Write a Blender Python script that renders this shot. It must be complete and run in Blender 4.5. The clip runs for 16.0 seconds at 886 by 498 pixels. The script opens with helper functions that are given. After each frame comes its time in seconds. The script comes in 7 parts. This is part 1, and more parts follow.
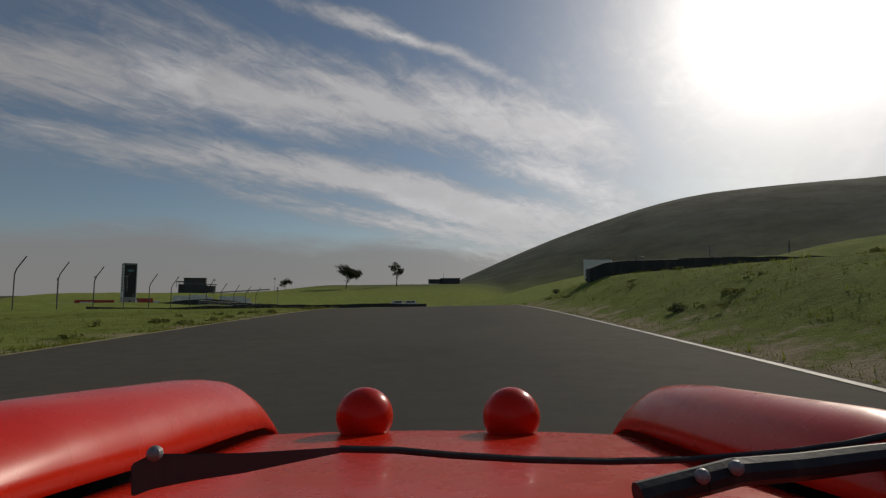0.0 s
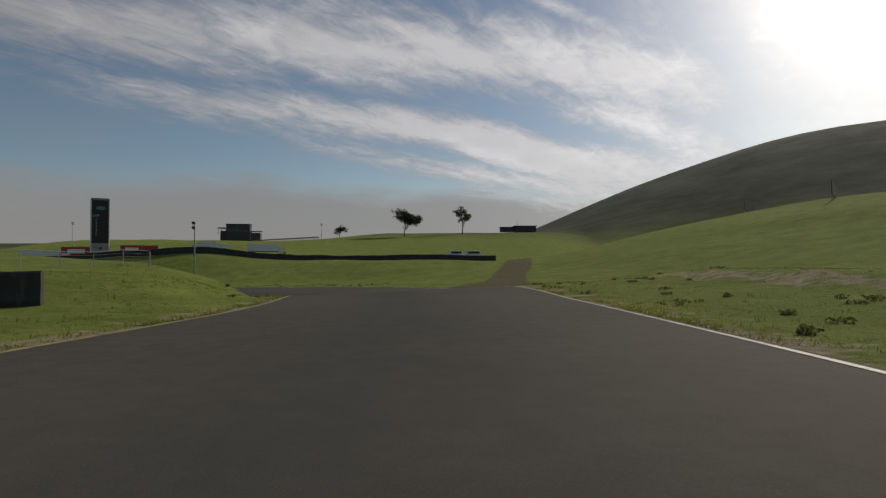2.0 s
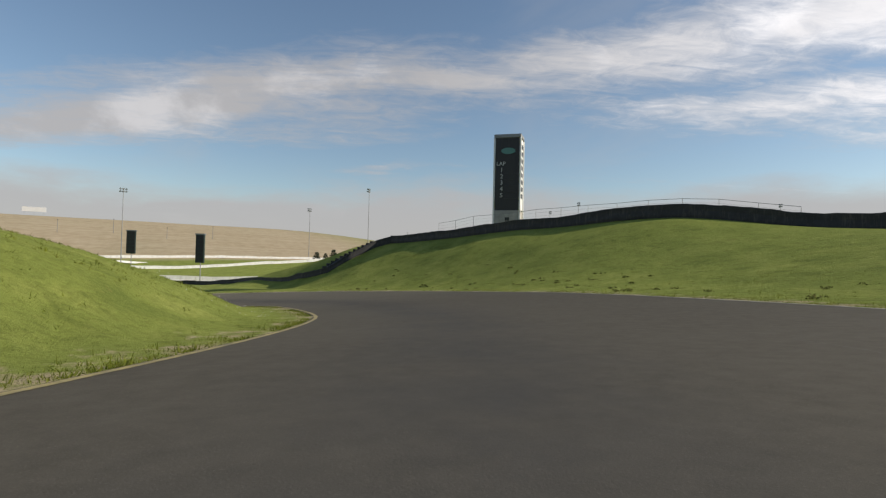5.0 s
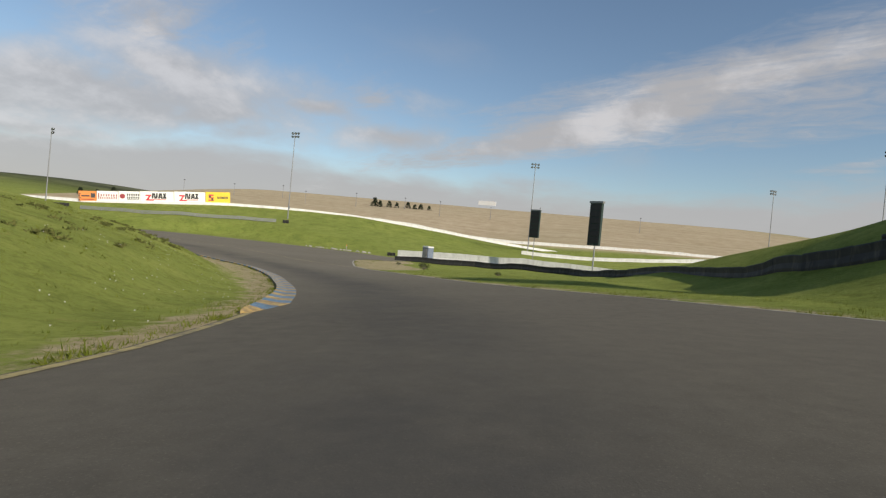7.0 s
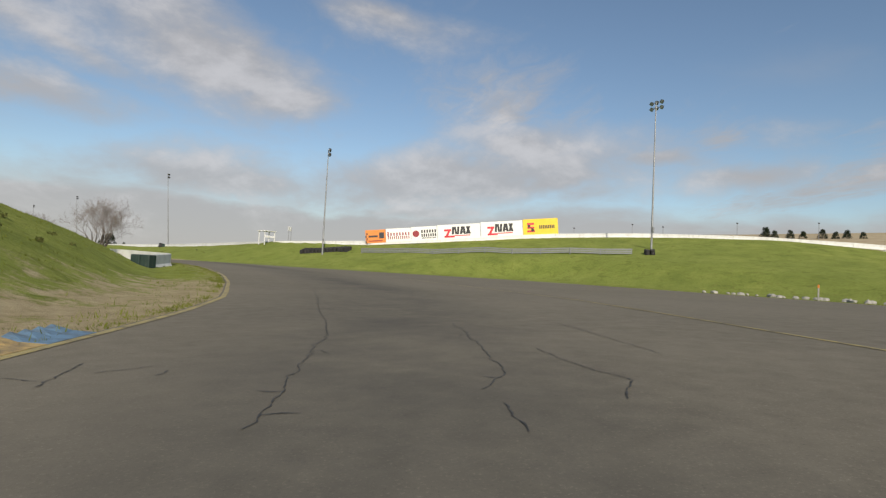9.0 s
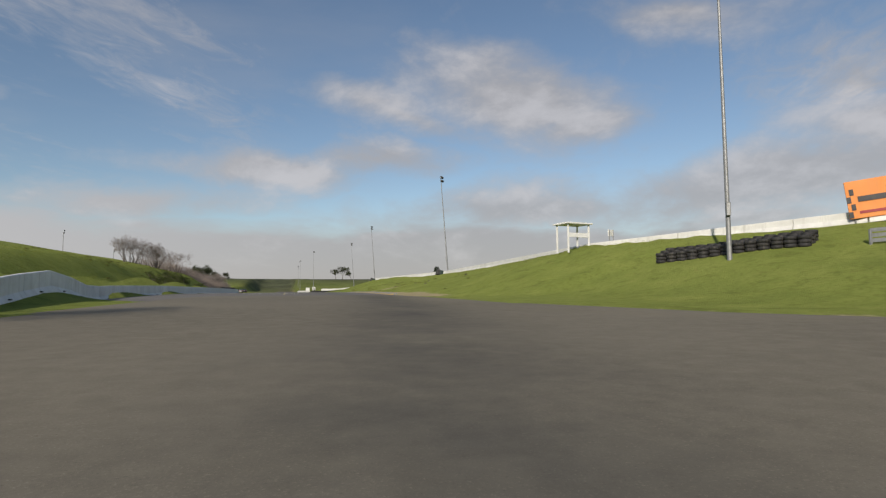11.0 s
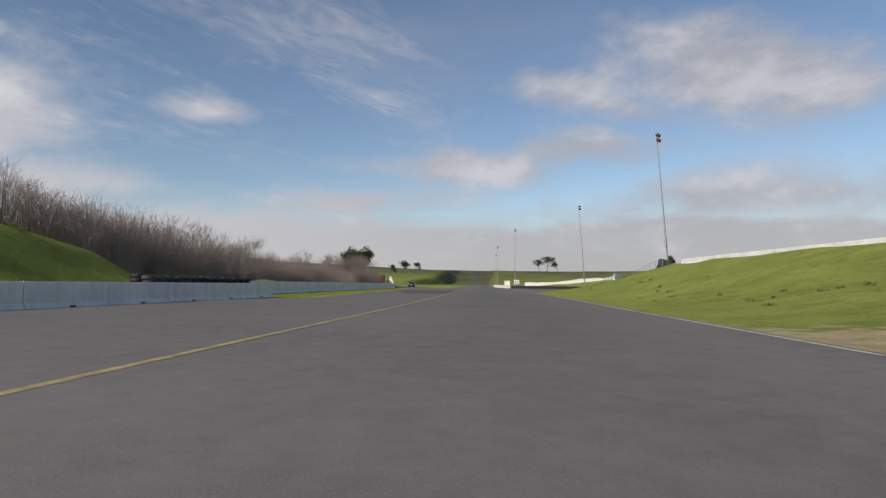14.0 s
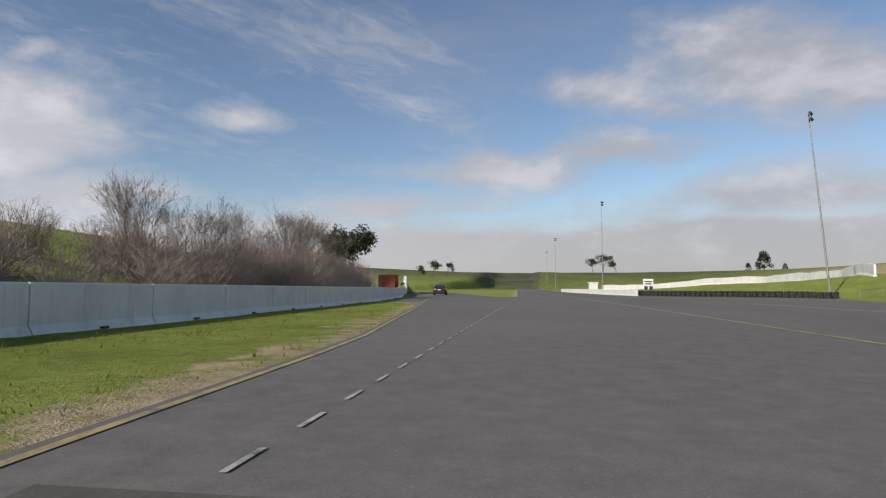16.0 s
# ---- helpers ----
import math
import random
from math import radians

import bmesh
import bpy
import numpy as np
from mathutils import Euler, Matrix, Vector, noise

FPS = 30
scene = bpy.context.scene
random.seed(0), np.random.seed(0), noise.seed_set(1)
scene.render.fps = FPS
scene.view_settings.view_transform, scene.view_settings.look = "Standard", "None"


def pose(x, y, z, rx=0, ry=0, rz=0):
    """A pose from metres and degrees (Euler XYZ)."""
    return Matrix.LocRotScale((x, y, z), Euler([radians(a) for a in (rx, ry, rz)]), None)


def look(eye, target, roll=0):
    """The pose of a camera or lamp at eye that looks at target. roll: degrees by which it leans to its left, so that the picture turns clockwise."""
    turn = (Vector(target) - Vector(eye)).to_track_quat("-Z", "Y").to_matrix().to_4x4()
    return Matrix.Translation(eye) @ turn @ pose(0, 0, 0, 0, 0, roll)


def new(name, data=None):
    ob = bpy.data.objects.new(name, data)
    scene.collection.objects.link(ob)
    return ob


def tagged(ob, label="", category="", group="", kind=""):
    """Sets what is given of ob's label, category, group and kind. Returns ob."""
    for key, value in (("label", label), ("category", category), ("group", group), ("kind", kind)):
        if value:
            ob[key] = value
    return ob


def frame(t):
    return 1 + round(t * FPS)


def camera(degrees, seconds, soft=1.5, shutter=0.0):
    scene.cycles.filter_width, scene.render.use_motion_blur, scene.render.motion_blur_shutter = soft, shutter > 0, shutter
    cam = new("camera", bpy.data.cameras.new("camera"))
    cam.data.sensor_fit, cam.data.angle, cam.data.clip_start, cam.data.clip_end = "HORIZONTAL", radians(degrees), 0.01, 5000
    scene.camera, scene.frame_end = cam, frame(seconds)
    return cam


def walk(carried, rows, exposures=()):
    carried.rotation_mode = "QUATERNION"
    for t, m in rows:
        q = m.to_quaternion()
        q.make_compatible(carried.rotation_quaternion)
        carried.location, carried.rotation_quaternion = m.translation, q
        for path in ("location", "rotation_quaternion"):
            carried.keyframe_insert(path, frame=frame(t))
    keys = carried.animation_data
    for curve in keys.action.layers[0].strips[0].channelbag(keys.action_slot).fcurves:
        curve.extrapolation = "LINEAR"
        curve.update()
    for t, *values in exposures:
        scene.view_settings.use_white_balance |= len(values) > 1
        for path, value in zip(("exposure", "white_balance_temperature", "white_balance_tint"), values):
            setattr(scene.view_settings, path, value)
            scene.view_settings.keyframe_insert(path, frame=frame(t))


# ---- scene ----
cam = camera(77.32, 16.0, soft=1.3, shutter=0.0)
# seconds, eye x y z, heading (left of +y), tilt up, lean, in degrees
ROWS = [
    (0, 3.83, 14.28, -0.55, 0.95, 6.16, -0.62),
    (0.5, 3.94, 27.15, 0.10, 1.11, 4.50, 0.12),
    (1, 3.93, 39.47, 0.38, 1.39, 3.50, 0.32),
    (1.5, 3.43, 52.53, 0.39, 3.50, 2.39, 0.99),
    (2, 1.79, 66.99, 0.15, 8.38, 1.11, -0.04),
    (2.5, -1.19, 80.91, -0.24, 14.03, 0.54, 0.79),
    (3, -4.86, 93.79, -0.53, 20.54, -0.33, 2.36),
    (3.5, -9.61, 105.72, -1.77, 29.45, 0.61, 2.98),
    (4, -15.71, 115.23, -2.34, 40.25, 1.16, 2.92),
    (4.2, -19.07, 119.10, -2.54, 44.56, 1.27, 2.91),
    (4.5, -24.65, 125.07, -2.85, 49.74, 1.21, 2.41),
    (5, -35.08, 134.35, -3.39, 58.49, 1.54, 1.34),
    (5.5, -46.30, 141.38, -3.91, 67.89, 1.23, 2.12),
    (6, -57.94, 145.99, -4.55, 78.75, 0.33, 4.62),
    (6.3, -65.53, 147.45, -5.00, 86.23, 0.08, 5.37),
    (6.5, -70.82, 147.83, -5.29, 90.50, -0.05, 5.00),
    (7, -83.73, 147.51, -6.17, 101.70, -0.52, 5.33),
    (7.5, -98.67, 143.23, -7.00, 111.17, -1.27, 4.93),
    (8, -111.59, 136.35, -7.79, 119.38, -1.13, 4.31),
    (8.5, -122.12, 128.94, -8.51, 128.38, 0.36, 3.36),
    (9, -130.92, 120.55, -8.61, 136.71, 2.70, 2.90),
    (9.5, -138.18, 111.48, -8.53, 145.19, 4.14, 1.07),
    (10, -144.86, 99.72, -8.29, 153.22, 3.90, 0.26),
    (10.2, -147.32, 94.62, -8.22, 156.65, 3.96, 0.08),
    (10.5, -150.48, 86.71, -8.12, 161.52, 3.89, -0.18),
    (11, -154.15, 73.35, -7.91, 168.39, 4.20, -0.34),
    (11.5, -156.25, 59.36, -7.64, 174.26, 4.22, -0.28),
    (12, -156.98, 44.62, -7.40, 179.09, 3.72, -0.07),
    (12.3, -156.94, 35.43, -7.32, 181.03, 3.41, 0.08),
    (12.5, -156.81, 29.31, -7.32, 182.40, 3.29, 0.20),
    (13, -156.01, 14.57, -7.31, 185.33, 3.57, 0.33),
    (13.5, -153.63, -2.40, -7.35, 187.86, 3.53, 0.13),
    (14, -150.79, -19.59, -7.39, 188.75, 3.47, 0.57),
    (14.5, -147.72, -36.71, -7.47, 189.72, 3.40, 0.51),
    (15, -144.06, -54.19, -7.52, 190.71, 3.26, 0.57),
    (15.5, -140.37, -71.77, -7.55, 191.54, 3.50, 0.59),
    (16, -136.58, -89.37, -7.57, 192.11, 3.88, 0.15),
]


def car_pose(x, y, z, heading, tilt, lean):
    return Matrix.Translation((x, y, z)) @ Matrix.Rotation(radians(heading), 4, "Z") @ Matrix.Rotation(
        radians(90 + tilt), 4, "X") @ Matrix.Rotation(radians(lean), 4, "Z")


EXPOSURES = [(0, -1.05, 6800, 9), (1.5, -0.85, 6800, 9), (2.5, -0.6, 6800, 9), (3.5, -0.15, 6800, 9), (4.2, 0.05, 6800, 9), (6.3, 0.3, 6800, 9), (7.5, 0.08, 6800, 9), (8.5, 0.14, 6800, 9),
             (10, -0.05, 6800, 9), (12.5, 0.0, 6650, 12), (16, 0.12, 6600, 12)]

walk(cam, [(t, car_pose(*p)) for t, *p in ROWS], EXPOSURES)

# ---- light ----
SUN_AZ, SUN_EL = -33.0, 26.0  # degrees left of +y, degrees up
sun_dir = Vector((-math.sin(radians(SUN_AZ)) * math.cos(radians(SUN_EL)),
                  math.cos(radians(SUN_AZ)) * math.cos(radians(SUN_EL)), math.sin(radians(SUN_EL))))
sun = new("sun", bpy.data.lights.new("sun", "SUN"))
sun.data.energy, sun.data.angle, sun.data.color = 4.0, radians(0.6), (1.0, 0.91, 0.78)
sun.matrix_world = look((0, 0, 100), Vector((0, 0, 100)) - sun_dir)


# clouds: degrees left of north, degrees up, half width, half height, tilt, weight
CIRRUS = [
    (15.3, 20.9, 33.6, 3.5, -3, 1.00),
    (9.4, 21.8, 11.3, 3.1, -4, 0.90),
    (8.8, 12.6, 24.9, 2.1, -9, 1.00),
    (-9.5, 13.7, 11.5, 2.1, -19, 0.75),
    (5.8, 26.9, 15.6, 0.9, -17, 0.80),
    (-31.6, 20.5, 16.5, 9.5, -14, 0.90),
    (3.5, 8.6, 13.4, 1.8, -10, 0.75),
    (73.7, 16.9, 16.1, 2.9, 10, 0.80),
    (54.1, 18.6, 14.4, 1.4, -4, 0.80),
    (15.6, 21.6, 19.6, 3.6, -11, 0.80),
    (81.6, 15.2, 21.5, 2.8, 15, 0.95),
    (58.8, 18.5, 13.7, 2.9, -4, 0.85),
    (64.2, 9.6, 4.9, 0.5, 4, 0.50),
    (110.6, 14.0, 2.7, 1.2, 21, 0.50),
    (130.2, 16.8, 6.1, 4.5, -28, 0.60),
    # added veil that brightens the sky here; no cirrus stands in this spot
    (-130.0, 27.0, 24.0, 11.0, 0, 0.09),
]
HEAPS = [
    (128.4, 13.4, 6.9, 2.8, -3, 0.80),
    (125.9, 10.2, 7.8, 1.7, 12, 0.90),
    (136.3, 9.6, 20.1, 3.2, 9, 1.00),
    (139.7, 6.0, 8.3, 1.2, 5, 0.80),
    (115.4, 12.0, 4.6, 1.3, 4, 0.80),
    (107.2, 10.1, 5.7, 1.5, 4, 0.85),
    (122.7, 9.0, 5.8, 1.7, 3, 0.70),
    (154.1, 16.1, 6.6, 2.4, 4, 0.80),
    (160.1, 19.2, 10.2, 4.3, -15, 0.90),
    (175.1, 19.0, 6.5, 1.9, -10, 0.60),
    (144.6, 25.2, 8.3, 2.1, -5, 0.65),
    (161.7, 7.8, 13.9, 2.9, 4, 0.85),
    (175.1, 13.4, 7.4, 1.7, 0, 0.90),
    (-173.2, 12.1, 8.7, 1.7, -2, 0.95),
    (-161.7, 8.3, 10.3, 1.7, 6, 0.90),
    (-147.9, 16.2, 4.5, 1.2, 0, 0.80),
]
MORE_HEAPS = [
    (-138.3, 8.8, 5.8, 1.4, 4, 0.90),
    (159.8, 7.6, 17.9, 2.4, 3, 0.85),
    (-130.1, 15.4, 3.7, 1.5, 13, 0.80),
    (-129.9, 18.9, 2.8, 1.0, 17, 0.70),
    (-133.9, 8.5, 9.0, 2.3, 5, 0.90),
    (-129.0, 12.5, 8.0, 6.0, 8, 1.00),
    (172.2, 17.6, 9.0, 1.2, -16, 0.60),
    (161.0, 20.1, 9.0, 3.5, -24, 0.80),
]


def build_world():
    world = bpy.data.worlds.new("sky")
    world.use_nodes = True
    scene.world = world
    nt = world.node_tree
    n, l = nt.nodes, nt.links
    n.clear()

    def node(kind, **kw):
        made = n.new(kind)
        for k, v in kw.items():
            if k in ("operation", "sky_type", "sun_disc", "blend_type", "data_type", "use_clamp", "noise_dimensions",
                     "interpolation_type", "clamp", "vector_type"):
                setattr(made, k, v)
        return made

    def maths(op, a, b=None, c=None, clamp=False):
        m = node("ShaderNodeMath", operation=op, use_clamp=clamp)
        for i, v in enumerate((a, b, c)):
            if v is None:
                continue
            if isinstance(v, (int, float)):
                m.inputs[i].default_value = v
            else:
                l.new(v, m.inputs[i])
        return m.outputs[0]

    def smooth(v, lo, hi):
        m = node("ShaderNodeMapRange", interpolation_type="SMOOTHSTEP", clamp=True)
        l.new(v, m.inputs[0])
        m.inputs[1].default_value, m.inputs[2].default_value = lo, hi
        return m.outputs[0]

    out = node("ShaderNodeOutputWorld")
    back = node("ShaderNodeBackground")
    back.inputs[1].default_value = SKY
    l.new(back.outputs[0], out.inputs[0])
    sky = node("ShaderNodeTexSky", sky_type="NISHITA", sun_disc=False)
    sky.sun_elevation, sky.sun_rotation = radians(SUN_EL), radians(-SUN_AZ)
    sky.altitude, sky.air_density, sky.dust_density, sky.ozone_density = 50, 1.0, 0.55, 2.0
    tc = node("ShaderNodeTexCoord")
    sep = node("ShaderNodeSeparateXYZ")
    l.new(tc.outputs["Generated"], sep.inputs[0])
    x, y, z = sep.outputs
    up = maths("MAXIMUM", z, 0.0)
    den = maths("ADD", up, 0.09)
    comb = node("ShaderNodeCombineXYZ")
    l.new(maths("DIVIDE", x, den), comb.inputs[0])
    l.new(maths("DIVIDE", y, den), comb.inputs[1])

    def cloud(turn, sx, sy, scale, detail, rough, warp, lo, hi, shift):
        spin = node("ShaderNodeMapping")
        l.new(comb.outputs[0], spin.inputs[0])
        spin.inputs["Rotation"].default_value = (0, 0, radians(turn))
        mp = node("ShaderNodeMapping")
        l.new(spin.outputs[0], mp.inputs[0])
        mp.inputs["Location"].default_value = shift
        mp.inputs["Scale"].default_value = (sx, sy, 1)
        no = node("ShaderNodeTexNoise", noise_dimensions="3D")
        l.new(mp.outputs[0], no.inputs["Vector"])
        no.inputs["Scale"].default_value, no.inputs["Detail"].default_value = scale, detail
        no.inputs["Roughness"].default_value, no.inputs["Distortion"].default_value = rough, warp
        return smooth(no.outputs[0], lo, hi), no.outputs[0]

    def heaps(scale, squash, lo, hi, shift, detail=9, rough=0.56):
        mp = node("ShaderNodeMapping")
        l.new(tc.outputs["Generated"], mp.inputs[0])
        mp.inputs["Location"].default_value = shift
        mp.inputs["Scale"].default_value = (1, 1, squash)
        no = node("ShaderNodeTexNoise", noise_dimensions="3D")
        l.new(mp.outputs[0], no.inputs["Vector"])
        no.inputs["Scale"].default_value, no.inputs["Detail"].default_value = scale, detail
        no.inputs["Roughness"].default_value, no.inputs["Distortion"].default_value = rough, 0.15
        return smooth(no.outputs[0], lo, hi), no.outputs[0]

    def vec(op, a, b):
        m = n.new("ShaderNodeVectorMath")
        m.operation = op
        for i, v in enumerate((a, b)):
            if isinstance(v, tuple):
                m.inputs[i].default_value = v
            else:
                l.new(v, m.inputs[i])
        return m

    def ruffled(scale, amount, detail, rough, flat):
        """The way of looking, pushed about by noise, so that cloud edges fray."""
        no = node("ShaderNodeTexNoise", noise_dimensions="3D")
        mp = node("ShaderNodeMapping")
        l.new(tc.outputs["Generated"], mp.inputs[0])
        mp.inputs["Scale"].default_value = (1, 1, flat)
        l.new(mp.outputs[0], no.inputs["Vector"])
        no.inputs["Scale"].default_value, no.inputs["Detail"].default_value, no.inputs["Roughness"].default_value = scale, detail, rough
        push = vec("SUBTRACT", no.outputs["Color"], (0.5, 0.5, 0.5)).outputs[0]
        return vec("ADD", tc.outputs["Generated"], vec("MULTIPLY", push, (amount, amount, amount / flat)).outputs[0]).outputs[0]

    def field(way, clouds, grow):
        """How deep in a cloud a way of looking lies; clouds: azimuth, height, half width, half height, tilt in degrees, weight."""
        best = None
        for az, el, w, h, tilt, weight in clouds:
            a, e = radians(az), radians(el)
            c = Vector((-math.sin(a) * math.cos(e), math.cos(a) * math.cos(e), math.sin(e)))
            r = Vector((math.cos(a), math.sin(a), 0))
            u = c.cross(r) * -1
            t = radians(tilt)
            r2, u2 = r * math.cos(t) + u * math.sin(t), u * math.cos(t) - r * math.sin(t)
            axes = Matrix((r2, u2, r2.cross(u2))).transposed()
            mp = n.new("ShaderNodeMapping")
            mp.vector_type = "TEXTURE"
            l.new(way, mp.inputs[0])
            mp.inputs["Location"].default_value, mp.inputs["Rotation"].default_value = c, axes.to_euler()
            mp.inputs["Scale"].default_value = (math.tan(radians(w * grow)), math.tan(radians(h * grow)), 1.0)
            ln = n.new("ShaderNodeVectorMath")
            ln.operation = "LENGTH"
            l.new(mp.outputs[0], ln.inputs[0])
            v = maths("MULTIPLY_ADD", ln.outputs["Value"], -weight, weight)
            best = v if best is None else maths("MAXIMUM", best, v)
        return best

    # streaked ice cloud in long bands, heaped clouds, and a low grey bank
    _, w_raw = cloud(-60, 0.16, 0.9, 1.3, 10, 0.62, 0.5, 0.4, 0.6, (0.35, 0.9, 0))
    _, ripple = cloud(-60, 1.6, 2.6, 3.4, 7, 0.66, 0.7, 0.36, 0.66, (0, 0, 4))
    _, h_raw = heaps(5.5, 1.9, 0.455, 0.60, (1.3, 0.4, 0.2), 10, 0.6)
    _, thin = cloud(10, 0.6, 0.9, 0.9, 8, 0.56, 0.25, 0.50, 0.74, (3.3, 1.7, 2))
    towards = maths("ADD", maths("MULTIPLY", x, float(sun_dir.x)), maths("MULTIPLY", y, float(sun_dir.y)))
    north = smooth(towards, -0.15, 0.65)
    fc = field(ruffled(3.2, 0.13, 6, 0.6, 2.6), CIRRUS, 1.7)
    fc = maths("ADD", fc, maths("ADD", maths("MULTIPLY", maths("SUBTRACT", w_raw, 0.5), 1.9), maths("MULTIPLY", maths("SUBTRACT", ripple, 0.5), 0.75)))
    wisp_part = maths("MULTIPLY", smooth(fc, 0.02, 0.85), 0.93)
    fh = field(ruffled(5.0, 0.12, 7, 0.6, 1.6), HEAPS + MORE_HEAPS, 1.55)
    fh = maths("ADD", fh, maths("MULTIPLY", maths("SUBTRACT", h_raw, 0.5), 1.5))
    heap_part = maths("MULTIPLY", smooth(fh, -0.02, 0.80), 0.86)
    veil_part = maths("MULTIPLY", smooth(thin, 0.50, 0.80), 0.30)
    bank, b_raw = heaps(3.4, 3.6, 0.40, 0.60, (5.2, 3.1, 0.7))
    rim = maths("ADD", z, maths("MULTIPLY", maths("SUBTRACT", b_raw, 0.5), -0.16))
    low = maths("MULTIPLY", smooth(rim, 0.150, 0.085), 0.90)
    tops = smooth(h_raw, 0.46, 0.68)
    dot = maths("ADD", towards, maths("MULTIPLY", z, float(sun_dir.z)))
    near_sun = maths("POWER", maths("MAXIMUM", dot, 0.0), 7.0)
    glow = maths("ADD", maths("MULTIPLY", maths("POWER", maths("MAXIMUM", dot, 0.0), 30.0), 0.45), maths("POWER", maths("MAXIMUM", dot, 0.0), 150.0))
    high = maths("MAXIMUM", wisp_part, maths("MAXIMUM", heap_part, veil_part))
    cover = maths("MINIMUM", maths("MAXIMUM", high, low), 0.96)
    lit = maths("MULTIPLY", maths("MULTIPLY", north, wisp_part), 4.6)
    bright = maths("ADD", maths("ADD", maths("MULTIPLY", near_sun, 4.0), lit), maths("ADD", maths("MULTIPLY", maths("MULTIPLY", tops, high), 1.7), 3.8))
    bright = maths("ADD", bright, maths("MULTIPLY", smooth(x, -0.2, 0.75), 1.3))
    cl = node("ShaderNodeCombineXYZ")
    l.new(maths("MULTIPLY", bright, 0.995), cl.inputs[0])
    l.new(maths("MULTIPLY", bright, 0.99), cl.inputs[1])
    l.new(maths("MULTIPLY", bright, 1.045), cl.inputs[2])
    mix = node("ShaderNodeMix", data_type="RGBA")
    l.new(cover, mix.inputs[0])
    l.new(sky.outputs[0], mix.inputs[6])
    l.new(cl.outputs[0], mix.inputs[7])
    halo = node("ShaderNodeMix", data_type="RGBA", blend_type="ADD")
    halo.inputs[0].default_value = 1.0
    l.new(mix.outputs[2], halo.inputs[6])
    hc = node("ShaderNodeCombineXYZ")
    for i, k in enumerate((20.0, 19.4, 18.4)):
        l.new(maths("MULTIPLY", glow, k), hc.inputs[i])
    l.new(hc.outputs[0], halo.inputs[7])
    l.new(halo.outputs[2], back.inputs[0])


SKY = 0.105
build_world()

# ---- the lie of the land ----
# the driven line: x, y and height of the road surface
TRACK = np.array([
    (3.0, -60, -5.5), (3.4, -12, -2.6), (3.8, 14, -1.45), (3.9, 40, -0.5), (3.4, 53, -0.5), (-1.2, 81, -1.1), (-4.9, 93.8, -1.42),
    (-9.6, 105.5, -2.56), (-19.1, 119, -3.3), (-35.1, 134.2, -4.2), (-51.9, 144, -5.1), (-70.8, 147.9, -6.15), (-83.7, 147.5, -7.0),
    (-98.2, 143.2, -7.85), (-111.6, 136.4, -8.65), (-122.1, 128.95, -9.15), (-130.9, 120.6, -9.4), (-145.3, 99.3, -9.2), (-154.2, 73.3, -8.75),
    (-157.0, 44.6, -8.35), (-156.0, 14.6, -8.25), (-150.8, -19.6, -8.25), (-144.1, -54.2, -8.3), (-136.6, -89.4, -8.4),
    (-131, -125, -8.45), (-127.5, -170, -8.5)])


def dense(points, per=24):
    p = np.vstack([2 * points[0] - points[1], points, 2 * points[-1] - points[-2]])
    out = []
    for i in range(1, len(p) - 2):
        for u in np.arange(per) / per:
            a, b, c, d = p[i - 1:i + 3]
            out.append(0.5 * (2 * b + (c - a) * u + (2 * a - 5 * b + 4 * c - d) * u * u + (3 * b - a - 3 * c + d) * u ** 3))
    return np.array(out + [points[-1]])


LINE = dense(TRACK)
STEP = np.linalg.norm(np.diff(LINE[:, :2], axis=0), axis=1)
ARC = np.r_[0, np.cumsum(STEP)]
ARC -= ARC[np.argmin(np.hypot(LINE[:, 0] - 3.8, LINE[:, 1] - 14.3))]  # 0 where the drive begins
TAN = np.gradient(LINE[:, :2], axis=0)
TAN /= np.linalg.norm(TAN, axis=1)[:, None]
LEFT = np.stack([-TAN[:, 1], TAN[:, 0]], 1)


def keyed(table):
    a = np.array(table, float)
    return lambda s: np.interp(s, a[:, 0], a[:, 1])


# edges of the asphalt to the left and right of the driven line, and its bank (rise to the right)
edge_left = keyed([(-80, 7), (38, 6.6), (52, 5.1), (67, 4.7), (80, 4.8), (88, 5.3), (95, 5.2), (101, 4.5), (107, 3.65), (113, 3.4), (121, 3.7), (130, 4.0), (165, 3.8), (177, 3.8), (183, 3.8), (190, 3.15), (195, 3.1),
                   (200, 3.3), (214, 3.5), (222, 3.3), (229, 3.1), (236, 3.2), (244, 3.3), (249, 3.45), (253, 3.75), (258, 4.6), (264, 5.4), (269, 5.8), (276, 6.4), (286, 6.9), (294, 7.7), (301, 9.0), (310, 10.6), (330, 12), (400, 6)])
edge_right = keyed([(-80, -3.6), (40, -3.5), (52, -4.2), (60, -4.7), (70, -5.1), (80, -6.1), (86, -7.6), (93, -9.6), (110, -9.9), (127, -10.9), (140, -10.6), (165, -9.6), (180, -10.1), (189, -9.9),
                    (199, -8.5), (205, -7.8), (214, -7.2), (222, -7.2), (232, -6.9), (235, -7.5), (237.5, -9), (240, -10.5), (243, -12.5), (246, -16), (249, -26), (256, -33), (268, -34),
                    (282, -30), (292, -25.5), (299, -15), (306, -8.2), (315, -4.2), (330, -2.4), (345, -1.8), (360, -2.4)])
road_bank = keyed([(-80, 0.0), (60, 0.01), (85, 0.04), (110, 0.05), (135, 0.04), (160, 0.075), (200, 0.075), (226, 0.05),
                   (246, 0.03), (262, 0.005), (300, 0), (500, 0)])
road_z = lambda s: np.interp(s, ARC, LINE[:, 2])


